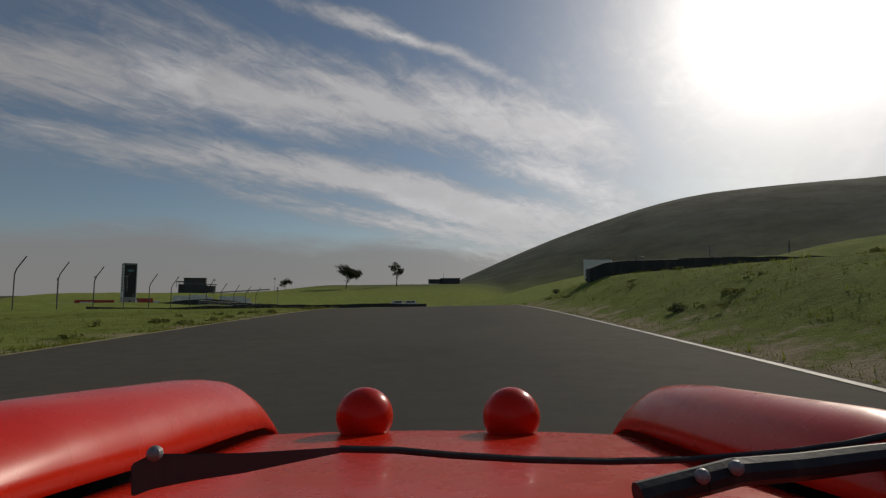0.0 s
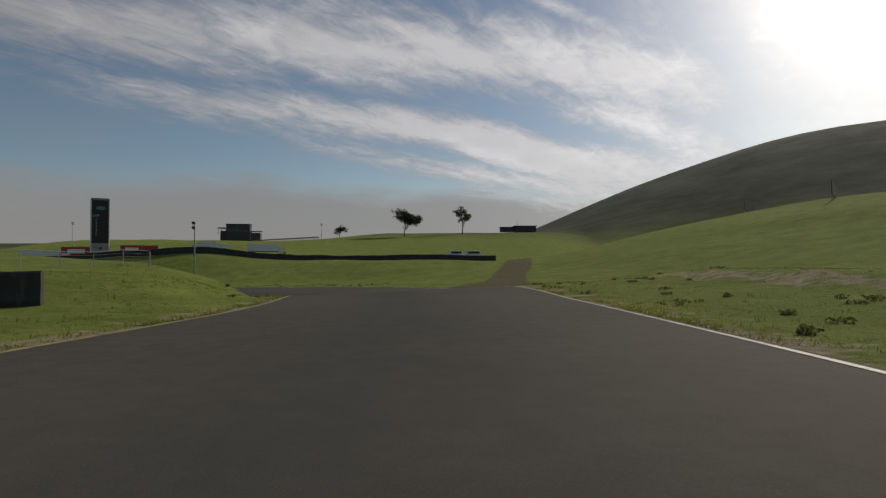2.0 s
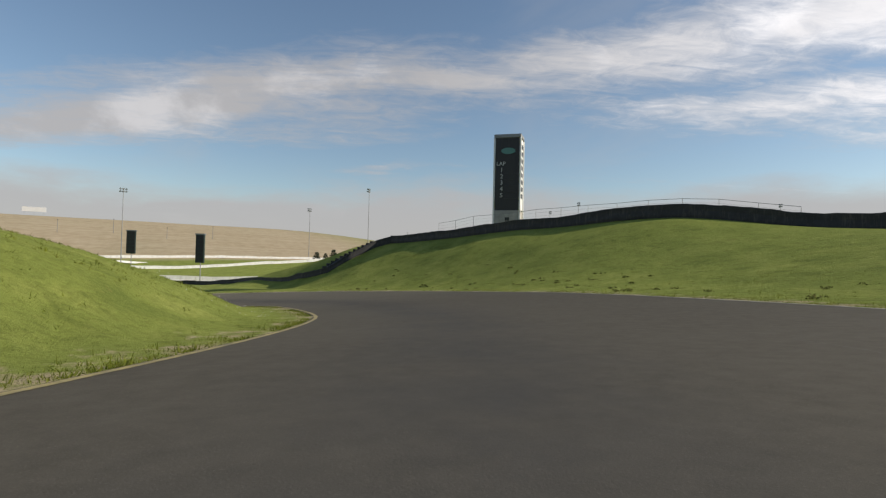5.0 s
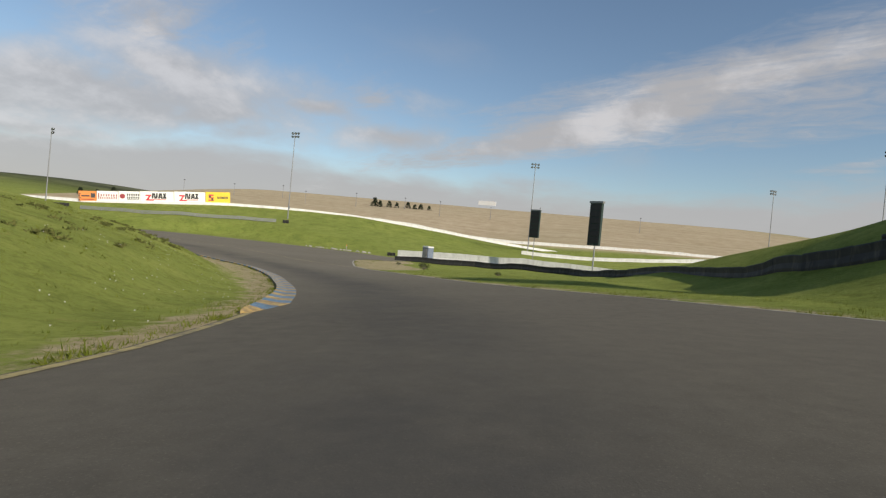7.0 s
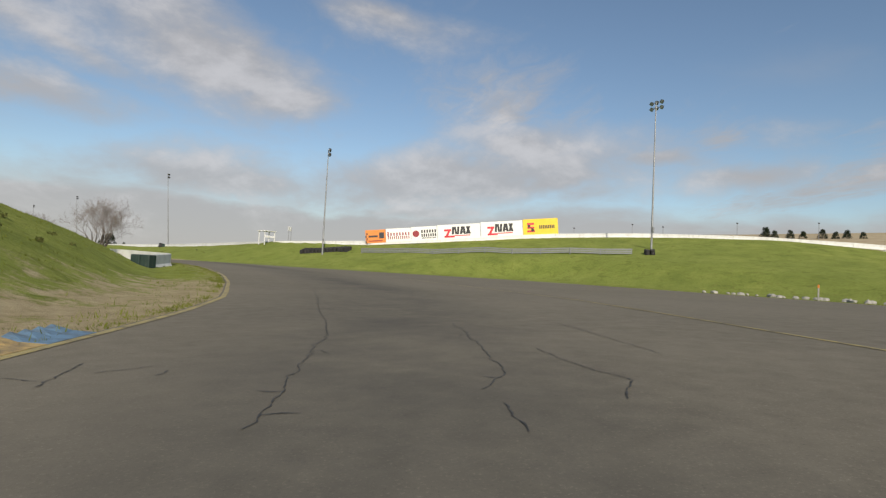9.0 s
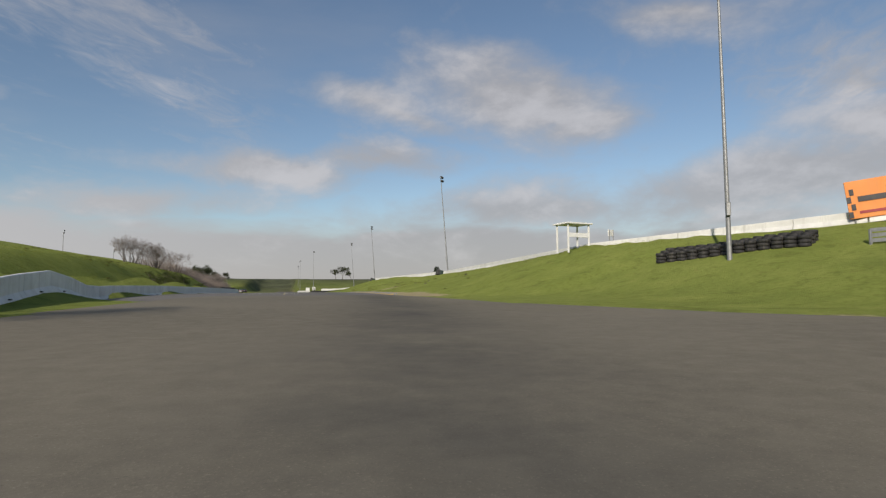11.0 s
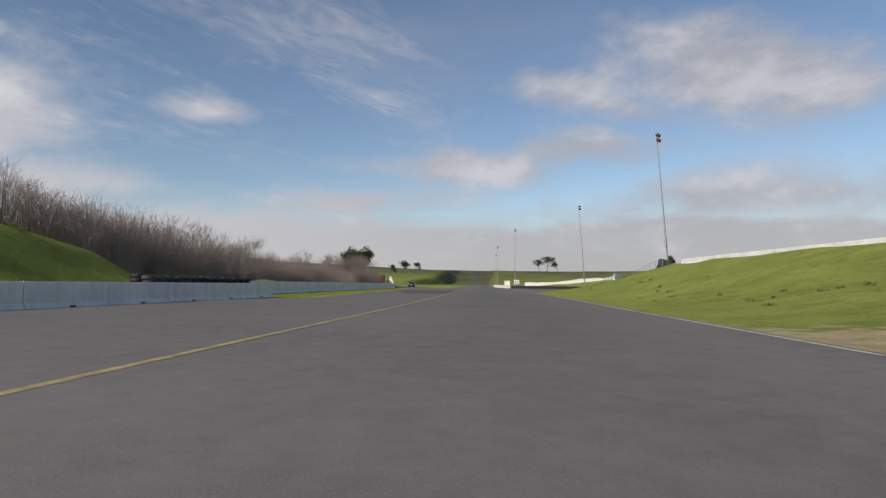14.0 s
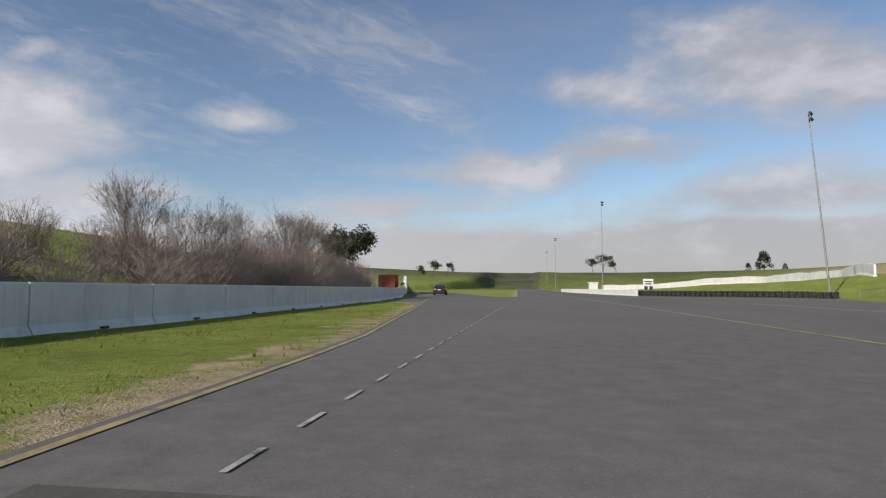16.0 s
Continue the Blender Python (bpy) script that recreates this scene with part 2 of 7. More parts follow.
def at(s, l, dz=0.0):
    """A place by its way along the driven line and its offset to the left of it, on the road's plane."""
    x, y = np.interp(s, ARC, LINE[:, 0]), np.interp(s, ARC, LINE[:, 1])
    nx, ny = np.interp(s, ARC, LEFT[:, 0]), np.interp(s, ARC, LEFT[:, 1])
    k = 1 / np.hypot(nx, ny)
    return np.stack([x + nx * k * l, y + ny * k * l, road_z(s) - np.clip(l, -14, 6) * road_bank(s) + dz], -1)


# the straight strip: origin on its yellow middle line, running south
STRIP_O, STRIP_D = np.array((-150.3, 22.0)), np.array((0.0785, -0.99691))
STRIP_L = np.array((0.99691, 0.0785))
strip_z = keyed([(-22, -8.52), (-14, -8.40), (-6, -8.29), (2, -8.22), (10, -8.18), (45, -8.24), (80, -8.37), (115, -8.43), (190, -8.74), (320, -9.1)])


def strip(u, v, dz=0.0):
    u, v = np.asarray(u, float), np.asarray(v, float)
    p = STRIP_O + u[..., None] * STRIP_D + v[..., None] * STRIP_L
    return np.concatenate([p, (strip_z(u) + dz)[..., None]], -1)


def smoothstep(a, b, v):
    t = np.clip((v - a) / (b - a), 0, 1)
    return t * t * (3 - 2 * t)


# the hill inside the bend: height of its crest along the line
crest_left = keyed([(-80, -0.6), (40, -0.8), (56, -1.5), (68, -1.2), (78, -0.3), (95, -0.2), (104, 0.0), (112, 0.5), (120, 1.2), (130, 0.8), (142, -0.6), (165, -2.4), (184, -3.2), (214, -4.4),
                    (240, -4.0), (262, -3.4), (280, -4.2), (300, -5.0), (330, -5), (360, -3.5), (600, -3)])
slope_left = keyed([(-80, 0.03), (40, 0.05), (60, 0.12), (75, 0.25), (100, 0.34), (110, 0.50), (138, 0.50), (160, 0.36), (230, 0.36), (255, 0.42), (265, 0.52), (285, 0.55), (310, 0.35), (600, 0.2)])
hill_start = keyed([(-80, 1.2), (250, 1.2), (258, 2.6), (268, 3.2), (276, 3.4), (298, 3.6), (318, 1.2), (600, 1.2)])
# the ground outside it: level width, slope and greatest rise
flat_right = keyed([(-80, 0.3), (30, 0.3), (45, 3), (60, 6), (90, 20), (118, 18), (132, 14), (150, 4), (165, 3), (185, 2.5), (195, 4), (202, 7), (206, 9), (208, 10), (214, 12),
                    (222, 14), (240, 14), (600, 60)])
width_right = keyed([(-80, 3.5), (30, 3.8), (45, 40), (60, 60), (90, 36), (118, 34), (132, 30), (150, 26), (165, 25), (172, 21), (183, 18.5), (195, 17), (202, 14), (206, 12), (208, 11.5), (214, 10),
                     (222, 9), (232, 8), (600, 30)])
rise_right = keyed([(-80, 1.4), (30, 1.4), (45, 6), (60, 9), (90, 3.6), (118, 3.6), (132, 3.9), (143, 4.2), (158, 4.2), (164, 5.3), (172, 6.9), (183, 7.5), (189, 7.4), (195, 7.0), (202, 6.7), (206, 5.7), (208, 3.4), (214, 1.6),
                    (222, 1.0), (233, 0.35), (600, 0.2)])
# skyline all round, in degrees left of north: rise of the far land in degrees
skyline = keyed([(-180, 0.9), (-168, 1.4), (-158, 1.8), (-140, 3.5), (-110, 6), (-60, 9), (-42, 10.7), (-30, 10.9), (-24, 9.6), (-18.8, 8.3),
                 (-15, 7.6), (-8.7, 5.4), (-1.4, 2.3), (4, 2.2), (22, 1.6), (40, 1.8), (60, 1.2), (90, 1.0), (118, 1.6), (128, 2.7),
                 (142, 2.0), (155, 0.8), (168, 0.8), (180, 0.9)])


def smooth_noise(x, y, size, seed):
    """Gentle swells, about -1 to 1."""
    rng = np.random.RandomState(seed)
    out = 0
    for k in range(5):
        a, p = rng.uniform(0, 2 * math.pi), rng.uniform(0, 2 * math.pi)
        f = 2 * math.pi / (size * rng.uniform(0.6, 1.6))
        out = out + np.sin((x * math.cos(a) + y * math.sin(a)) * f + p)
    return out / 3


def nearest(x, y):
    best, idx = np.full(x.shape, 1e18), np.zeros(x.shape, int)
    for i in range(0, len(LINE), 2):
        d = (x - LINE[i, 0]) ** 2 + (y - LINE[i, 1]) ** 2
        m = d < best
        best[m], idx[m] = d[m], i
    ox, oy = x - LINE[idx, 0], y - LINE[idx, 1]
    s = ARC[idx] + np.clip(ox * TAN[idx, 0] + oy * TAN[idx, 1], -2, 2)
    return s, ox * LEFT[idx, 0] + oy * LEFT[idx, 1], np.sqrt(best)


def land(x, y):
    """The height of the ground."""
    x, y = np.asarray(x, float), np.asarray(y, float)
    s, l, d = nearest(x, y)
    side = np.sign(l) * d
    el, er = edge_left(s), edge_right(s)
    zr = road_z(s) - np.clip(side, -14, 6) * road_bank(s)
    # hill inside
    out_l = np.maximum(side - el, 0)
    rise = slope_left(s) * np.maximum(out_l - hill_start(s), 0) * smoothstep(0.5, 5, out_l)
    room = np.maximum(crest_left(s) - zr, 0.05)
    hill = zr + room * np.tanh(rise / room)
    hill = hill - 0.2 * smoothstep(0.8, 5, out_l) * (1 - smoothstep(9, 16, out_l)) * smoothstep(262, 276, s) * (1 - smoothstep(292, 304, s))
    # outside
    out_r = np.maximum(er - side, 0)
    climb = np.clip((out_r - flat_right(s)) / width_right(s), 0, 1)
    outer = zr + rise_right(s) * (0.6 * climb + 0.4 * climb ** 2 * (3 - 2 * climb))
    # low cut bank beside the first straight
    outer = outer + 0.55 * (smoothstep(8.8, 10.0, out_r) - smoothstep(11, 17, out_r)) * smoothstep(44, 54, s) * (1 - smoothstep(78, 90, s))
    outer = outer + np.minimum(0.16 * np.maximum(out_r - 20, 0), 9) * (1 - smoothstep(30, 60, s))
    z = np.where(side > 0, hill, outer)
    # the far land
    ax, ay = x + 40, y - 60
    r = np.hypot(ax, ay)
    az = np.degrees(np.arctan2(-ax, ay))
    far = np.tan(np.radians(skyline(az)))
    base = -4.0 + 0.0 * r
    gully = 1 + 0.10 * smooth_noise(x, y, 420, 5) * smoothstep(250, 700, r)
    up = far * 950 * smoothstep(180, 950, r) * gully
    distant = base + up - smoothstep(1000, 3500, r) * up * 0.35
    # green ridge to the north and the knoll east of it
    ridge = np.interp(r, [150, 200, 240, 303, 394, 520, 900], [-6, 1.5, 6.5, 12.7, 20.0, 22.5, 16])
    low_ridge = np.interp(r, [150, 200, 240, 303, 420, 900], [-6, 2, 7.5, 10.5, 12.5, 8])
    lw = smoothstep(7, 17, az)
    distant = np.maximum(distant, (ridge * (1 - lw) + low_ridge * lw) * smoothstep(-20, -9, az) * (1 - smoothstep(34, 46, az)))
    distant = np.maximum(distant, -2 + 16.5 * smoothstep(120, 10, np.hypot(x - 95, (y - 215) / 1.6)))
    w = smoothstep(70, 190, d)
    w = np.maximum(w, smoothstep(120, 60, np.hypot(x - 95, (y - 215) / 1.6)))
    z = z * (1 - w) + distant * w
    # grass mound behind the corner of the belt barrier
    back = (x + 108) * -0.196 + (y - 160) * 0.981
    cone = 0.2 - 0.24 * np.maximum(np.hypot(x + 106, (y - 174) * np.where(y > 174, 0.5, 1)) - 5, 0)
    mound = np.minimum(cone, -7.2 + 0.75 * back)
    z = np.where((x < -108.6) & (back > 0), np.maximum(z, np.minimum(mound, z + 4)), z)
    # brown terraced hillside west of the strip
    u = (x - STRIP_O[0]) * STRIP_D[0] + (y - STRIP_O[1]) * STRIP_D[1]
    v = (x - STRIP_O[0]) * STRIP_L[0] + (y - STRIP_O[1]) * STRIP_L[1]
    stand = -4.5 + 0.135 * np.clip(-v - 88, 0, 170) + 0.05 * np.clip(-v - 258, 0, 300)
    ws = smoothstep(-75, -95, v) * smoothstep(120, 40, u) * smoothstep(-420, -260, u)
    z = z * (1 - ws) + np.maximum(stand, -6) * ws
    # bank up to the white wall west of the strip
    wall_v = np.interp(u, WALL_U, WALL_V)
    top = np.interp(u, WALL_U, WALL_Z)
    foot = np.interp(u, [100, 140, 172, 182, 192], [12.4, 18, 28.5, 24, 14])
    k = np.clip((-foot - v) / np.maximum(-wall_v - foot, 1), 0, 1.0)
    bank = strip_z(u) - 0.05 + (top - strip_z(u)) * (k ** np.interp(u, [-60, -35, 0], [1.4, 1.2, 1.15]))
    wb = smoothstep(-8.2, -8.8, v) * smoothstep(-150, -80, u) * (1 - smoothstep(380, 520, u)) * (1 - smoothstep(40, 90, wall_v - v))
    wb = wb * smoothstep(4, 13, -(side - er) + np.where(u > -20, 40, 0))
    z = z * (1 - wb) + bank * wb
    # rising ground east of the strip, behind its wall
    ev = v - np.interp(u, [-40, 70, 75, 150, 165, 206, 240, 500], [12.6, 11.4, 14.1, 15.6, 17.2, 23.5, 31, 40])
    east = strip_z(u) - 0.08 + np.interp(ev, [0, 3, 18, 50, 120, 260], [0, 0.2, 4.3, 9.6, 17.5, 29]) * np.interp(u, [-60, 0, 60, 110, 260, 420], [0.6, 1.3, 1.3, 1.0, 0.85, 0.3])
    steep = strip_z(u) - 0.08 + np.interp(ev, [0, 1.5, 6, 18, 50, 120, 260], [0, 0.5, 3.7, 6.0, 10.5, 18, 30]) * np.interp(u, [-60, 0], [0.6, 1.0])
    east = east + (steep - east) * (1 - smoothstep(58, 82, u))
    we = smoothstep(0.0, 1.5, ev) * smoothstep(-44, -14, u) * (1 - smoothstep(300, 560, u)) * (1 - smoothstep(24 + 0.5 * np.clip(u, 0, 300), 60 + np.clip(u, 0, 400), ev))
    z = z * (1 - we) + east * we
    # level ground along the strip
    on = smoothstep(-10.6, -8.9, v + np.interp(u, [100, 140, 172, 182, 192], [0, 7.5, 18, 12, 1.5])) * smoothstep(12.8, 11.4, v - np.interp(u, [69, 70, 150, 165, 206, 240], [0, 2, 3.2, 5, 11.5, 19])) * smoothstep(-26, -14, u) * (1 - smoothstep(520, 700, u))
    z = z * (1 - on) + (strip_z(u) - 0.05) * on
    # bed under the asphalt
    under = (side < el - 0.25) & (side > er + 0.25) & (s > ARC[0] + 2) & (s < 372)
    z = np.where(under, np.minimum(zr - 0.06 - 0.10 * smoothstep(0.25, 2.0, np.minimum(el - side, side - er)), z), z)
    near = smoothstep(0.3, 4, np.maximum(out_l, out_r)) * (1 - on) * np.where(u > -20, smoothstep(-9.5, -13, v) + smoothstep(12.5, 16, v), 1)
    z = z + near * (0.10 * smooth_noise(x, y, 9, 2) + 0.25 * smooth_noise(x, y, 31, 3)) * smoothstep(1, 14, np.maximum(out_l, out_r))
    return z


# white wall west of the strip: its way along, offset and height of its foot
WALL_U = [-140, -116, -101, -89, -76, -62, -51, -29, -12, 46, 103, 172, 260, 500]
WALL_V = [-92, -77.8, -71.8, -67.1, -61.9, -56.3, -50.3, -30.3, -23.8, -28.8, -24.3, -38, -40, -40]
WALL_Z = [-6.0, -4.4, -2.8, -1.7, -1.0, -0.9, -1.35, -4.0, -4.5, -4.7, -4.95, -5.6, -7.2, -8.2]

# ---- materials ----


class Mat:
    """A node material, with a few short ways to build it."""

    def __init__(self, name):
        self.m = bpy.data.materials.new(name)
        self.m.use_nodes = True
        self.t = self.m.node_tree
        self.b = self.t.nodes["Principled BSDF"]
        self.geo = self.t.nodes.new("ShaderNodeNewGeometry")
        self.co = self.geo.outputs["Position"]

    def link(self, a, b):
        self.t.links.new(a, b)

    def local(self):
        self.co = self.t.nodes.new("ShaderNodeTexCoord").outputs["Object"]
        return self

    def scaled(self, x, y, z, turn=0):
        mp = self.t.nodes.new("ShaderNodeMapping")
        self.link(self.co, mp.inputs[0])
        mp.inputs["Scale"].default_value = (x, y, z)
        mp.inputs["Rotation"].default_value = (0, 0, radians(turn))
        return mp.outputs[0]

    def noise(self, scale, detail=5, rough=0.6, co=None, warp=0.0):
        n = self.t.nodes.new("ShaderNodeTexNoise")
        self.link(co or self.co, n.inputs["Vector"])
        n.inputs["Scale"].default_value, n.inputs["Detail"].default_value = scale, detail
        n.inputs["Roughness"].default_value, n.inputs["Distortion"].default_value = rough, warp
        return n.outputs[0]

    def ramp(self, value, *stops):
        r = self.t.nodes.new("ShaderNodeValToRGB")
        e = r.color_ramp.elements
        while len(e) < len(stops):
            e.new(0.5)
        for el, (p, c) in zip(e, stops):
            el.position = p
            el.color = (*c, 1) if not isinstance(c, (int, float)) else (c, c, c, 1)
        self.link(value, r.inputs[0])
        return r.outputs[0]

    def mix(self, f, a, b, kind="MIX"):
        n = self.t.nodes.new("ShaderNodeMix")
        n.data_type, n.blend_type = "RGBA", kind
        for i, v in ((0, f), (6, a), (7, b)):
            if isinstance(v, (int, float)):
                n.inputs[i].default_value = v
            elif isinstance(v, tuple):
                n.inputs[i].default_value = (*v, 1)
            else:
                self.link(v, n.inputs[i])
        return n.outputs[2]

    def maths(self, op, a, b=0.0):
        n = self.t.nodes.new("ShaderNodeMath")
        n.operation = op
        for i, v in enumerate((a, b)):
            if isinstance(v, (int, float)):
                n.inputs[i].default_value = v
            else:
                self.link(v, n.inputs[i])
        return n.outputs[0]

    def attr(self, name):
        n = self.t.nodes.new("ShaderNodeAttribute")
        n.attribute_name = name
        return n.outputs["Fac"]

    def each(self):
        return self.t.nodes.new("ShaderNodeObjectInfo").outputs["Random"]

    def island(self):
        return self.geo.outputs["Random Per Island"]

    def bump(self, height, strength, distance=0.02):
        n = self.t.nodes.new("ShaderNodeBump")
        n.inputs["Strength"].default_value, n.inputs["Distance"].default_value = strength, distance
        self.link(height, n.inputs["Height"])
        self.link(n.outputs[0], self.b.inputs["Normal"])
        return self

    def thin_leaf(self, colour, amount):
        """Lets light through, as leaves and blades do."""
        tr = self.t.nodes.new("ShaderNodeBsdfTranslucent")
        self.link(colour, tr.inputs[0])
        mx = self.t.nodes.new("ShaderNodeMixShader")
        mx.inputs[0].default_value = amount
        self.link(self.b.outputs[0], mx.inputs[1])
        self.link(tr.outputs[0], mx.inputs[2])
        self.link(mx.outputs[0], self.t.nodes["Material Output"].inputs[0])

    def done(self, colour=None, rough=0.6, metal=0.0, spec=None, coat=0.0):
        for key, v in (("Base Color", colour), ("Roughness", rough)):
            if v is None:
                continue
            if isinstance(v, tuple):
                self.b.inputs[key].default_value = (*v, 1)
            elif isinstance(v, (int, float)):
                self.b.inputs[key].default_value = v
            else:
                self.link(v, self.b.inputs[key])
        self.b.inputs["Metallic"].default_value = metal
        if spec is not None:
            self.b.inputs["Specular IOR Level"].default_value = spec
        if coat:
            self.b.inputs["Coat Weight"].default_value = coat
            self.b.inputs["Coat Roughness"].default_value = 0.04
        return self.m


def painted(name, colour, rough=0.45, dirt=0.25, grain=3.0, metal=0.0, coat=0.0):
    """Paint or plastic with faint mottling, streaks of dirt and a little relief."""
    m = Mat(name)
    d = m.noise(grain, 6, 0.65)
    streak = m.noise(1.0, 5, 0.7, m.scaled(grain * 2.5, grain * 2.5, grain * 0.35))
    dark = tuple(c * (1 - 0.65 * dirt) for c in colour)
    c = m.mix(m.ramp(d, (0.35, 0.0), (0.7, 1.0)), dark, colour)
    c = m.mix(m.maths("MULTIPLY", m.ramp(streak, (0.52, 0.0), (0.72, 1.0)), dirt), c, (0.16, 0.14, 0.11))
    r = m.ramp(d, (0.3, min(1, rough + 0.15)), (0.7, rough))
    m.bump(m.noise(grain * 14, 3), 0.12, 0.004)
    return m.done(c, r, metal, coat=coat)


def grass_material():
    m = Mat("grass")
    big, mid, fine = m.noise(0.035, 4, 0.55), m.noise(0.35, 5, 0.65), m.noise(5.5, 6, 0.75)
    c = m.ramp(mid, (0.30, (0.128, 0.166, 0.038)), (0.5, (0.200, 0.242, 0.056)), (0.68, (0.268, 0.300, 0.078)))
    c = m.mix(m.ramp(big, (0.42, 0.0), (0.62, 0.5)), c, (0.170, 0.215, 0.052))
    c = m.mix(m.ramp(fine, (0.32, 0.65), (0.54, 0.0)), c, (0.080, 0.100, 0.017))
    tuft = m.noise(1.3, 6, 0.7, m.scaled(1, 1, 1, 20), 0.8)
    c = m.mix(m.ramp(tuft, (0.60, 0.0), (0.72, 0.55)), c, (0.235, 0.205, 0.070))
    clump = m.noise(0.9, 7, 0.72, None, 0.6)
    c = m.mix(m.ramp(clump, (0.34, 0.6), (0.48, 0.0)), c, (0.078, 0.098, 0.020))
    dirt = m.attr("bare")
    soil = m.ramp(m.noise(2.2, 7, 0.7), (0.3, (0.245, 0.185, 0.122)), (0.7, (0.450, 0.370, 0.255)))
    ragged = m.maths("ADD", dirt, m.maths("MULTIPLY", m.maths("SUBTRACT", m.noise(1.1, 7, 0.75), 0.5), 1.5))
    keep = m.ramp(dirt, (0.02, 0.0), (0.10, 1.0))
    c = m.mix(m.maths("MULTIPLY", m.ramp(ragged, (0.42, 0.0), (0.62, 1.0)), keep), c, soil)
    earth = m.ramp(m.noise(1.6, 7, 0.75), (0.3, (0.070, 0.056, 0.044)), (0.7, (0.165, 0.130, 0.098)))
    trodden = m.maths("ADD", m.attr("trodden"), m.maths("MULTIPLY", m.maths("SUBTRACT", m.noise(0.8, 6, 0.75), 0.5), 0.9))
    c = m.mix(m.maths("MULTIPLY", m.ramp(trodden, (0.40, 0.0), (0.60, 1.0)), m.ramp(m.attr("trodden"), (0.02, 0.0), (0.2, 1.0))), c, earth)
    dry = m.attr("dry")
    straw = m.ramp(m.noise(0.25, 7, 0.7), (0.3, (0.30, 0.225, 0.158)), (0.7, (0.45, 0.355, 0.262)))
    terrace = m.noise(1.0, 3, 0.5, m.scaled(0.42, 0.012, 0.42, 4.5))
    straw = m.mix(m.ramp(terrace, (0.45, 0.0), (0.6, 0.35)), straw, (0.52, 0.43, 0.33))
    c = m.mix(dry, c, straw)
    hill = m.attr("far")
    olive = m.ramp(m.noise(0.02, 9, 0.75), (0.36, (0.026, 0.032, 0.018)), (0.5, (0.082, 0.094, 0.046)), (0.64, (0.142, 0.150, 0.072)))
    c = m.mix(hill, c, olive)
    # haze of distance painted into the far hills' colour as mottled grey-olive
    haze_tint = m.ramp(m.noise(0.012, 9, 0.75), (0.36, (0.052, 0.060, 0.042)), (0.62, (0.205, 0.205, 0.155)))
    c = m.mix(m.attr("haze_tint"), c, haze_tint)
    h = m.maths("ADD", m.maths("MULTIPLY", fine, 0.6), m.maths("MULTIPLY", m.noise(22, 4, 0.7), 0.4))
    m.bump(m.maths("ADD", h, m.maths("MULTIPLY", clump, 1.2)), 0.9, 0.09)
    m.link(m.maths("MULTIPLY", m.maths("SUBTRACT", 1.0, hill), 0.16), m.b.inputs["Sheen Weight"])
    m.b.inputs["Sheen Roughness"].default_value = 0.45
    m.b.inputs["Sheen Tint"].default_value = (0.56, 0.60, 0.20, 1)
    return m.done(c, 1.0, spec=0.02)


def asphalt_material(name, tone, warm=(1.0, 0.905, 0.77)):
    m = Mat(name)
    grit, mid, big = m.noise(55, 4, 0.7), m.noise(3.2, 7, 0.7), m.noise(0.11, 4, 0.6)
    a, b = tone * 0.82, tone * 1.18
    c = m.ramp(mid, (0.3, tuple(a * w for w in warm)), (0.7, tuple(b * w for w in warm)))
    c = m.mix(m.ramp(big, (0.40, 0.0), (0.66, 0.45)), c, tuple(tone * 1.30 * w for w in warm))
    c = m.mix(m.ramp(grit, (0.56, 0.0), (0.74, 0.55)), c, tuple(tone * 2.1 * w for w in warm))
    c = m.mix(m.ramp(grit, (0.28, 0.5), (0.42, 0.0)), c, tuple(tone * 0.45 * w for w in warm))
    pale = m.attr("pale")
    c = m.mix(pale, c, (1.90, 1.90, 1.86), "MULTIPLY")
    groove = m.attr("groove")
    c = m.mix(m.maths("MULTIPLY", groove, m.ramp(m.noise(0.5, 5, 0.7, m.scaled(1, 1, 1)), (0.3, 0.25), (0.7, 0.8))), c, (tone * 0.62,) * 3)
    m.bump(grit, 0.35, 0.006)
    return m.done(c, m.ramp(grit, (0.3, 0.85), (0.7, 1.0)), spec=0.06)


def line_paint(name, colour, wear=0.5):
    m = Mat(name)
    w = m.noise(3.2, 8, 0.8)
    c = m.mix(m.ramp(w, (0.36, wear), (0.56, 0.0)), colour, (0.075, 0.072, 0.066))
    m.bump(m.noise(50, 3), 0.3, 0.006)
    return m.done(c, 0.7)


GRASS = grass_material()
ASPHALT = asphalt_material("asphalt", 0.094, (1.0, 0.90, 0.72))
STRIP_ASPHALT = asphalt_material("strip_asphalt", 0.150, (1.0, 0.95, 0.90))
FRESH = asphalt_material("fresh_asphalt", 0.105, (1.0, 0.93, 0.83))
BRIGHT_LINE = line_paint("bright_line", (0.74, 0.72, 0.66), 0.35)
WHITE_LINE = line_paint("white_line", (0.56, 0.53, 0.45), 0.8)
WORN_WHITE = line_paint("worn_white_line", (0.50, 0.48, 0.43), 1.0)
YELLOW_LINE = line_paint("yellow_line", (0.42, 0.335, 0.13), 0.85)
TAR = line_paint("tar", (0.034, 0.031, 0.027), 0.8)
KERB_YELLOW = line_paint("kerb_yellow", (0.50, 0.345, 0.130), 0.75)
KERB_BLUE = line_paint("kerb_blue", (0.135, 0.245, 0.360), 0.7)
WHITE_WALL = painted("white_wall", (0.74, 0.74, 0.72), 0.6, 0.30, 0.9)
RUBBER = painted("rubber", (0.022, 0.022, 0.023), 0.65, 0.4, 4)
BLACK_BELT = painted("black_belt", (0.030, 0.030, 0.031), 0.6, 0.4, 1.6)
GALV = painted("galvanised", (0.30, 0.31, 0.32), 0.5, 0.3, 5, metal=0.6)
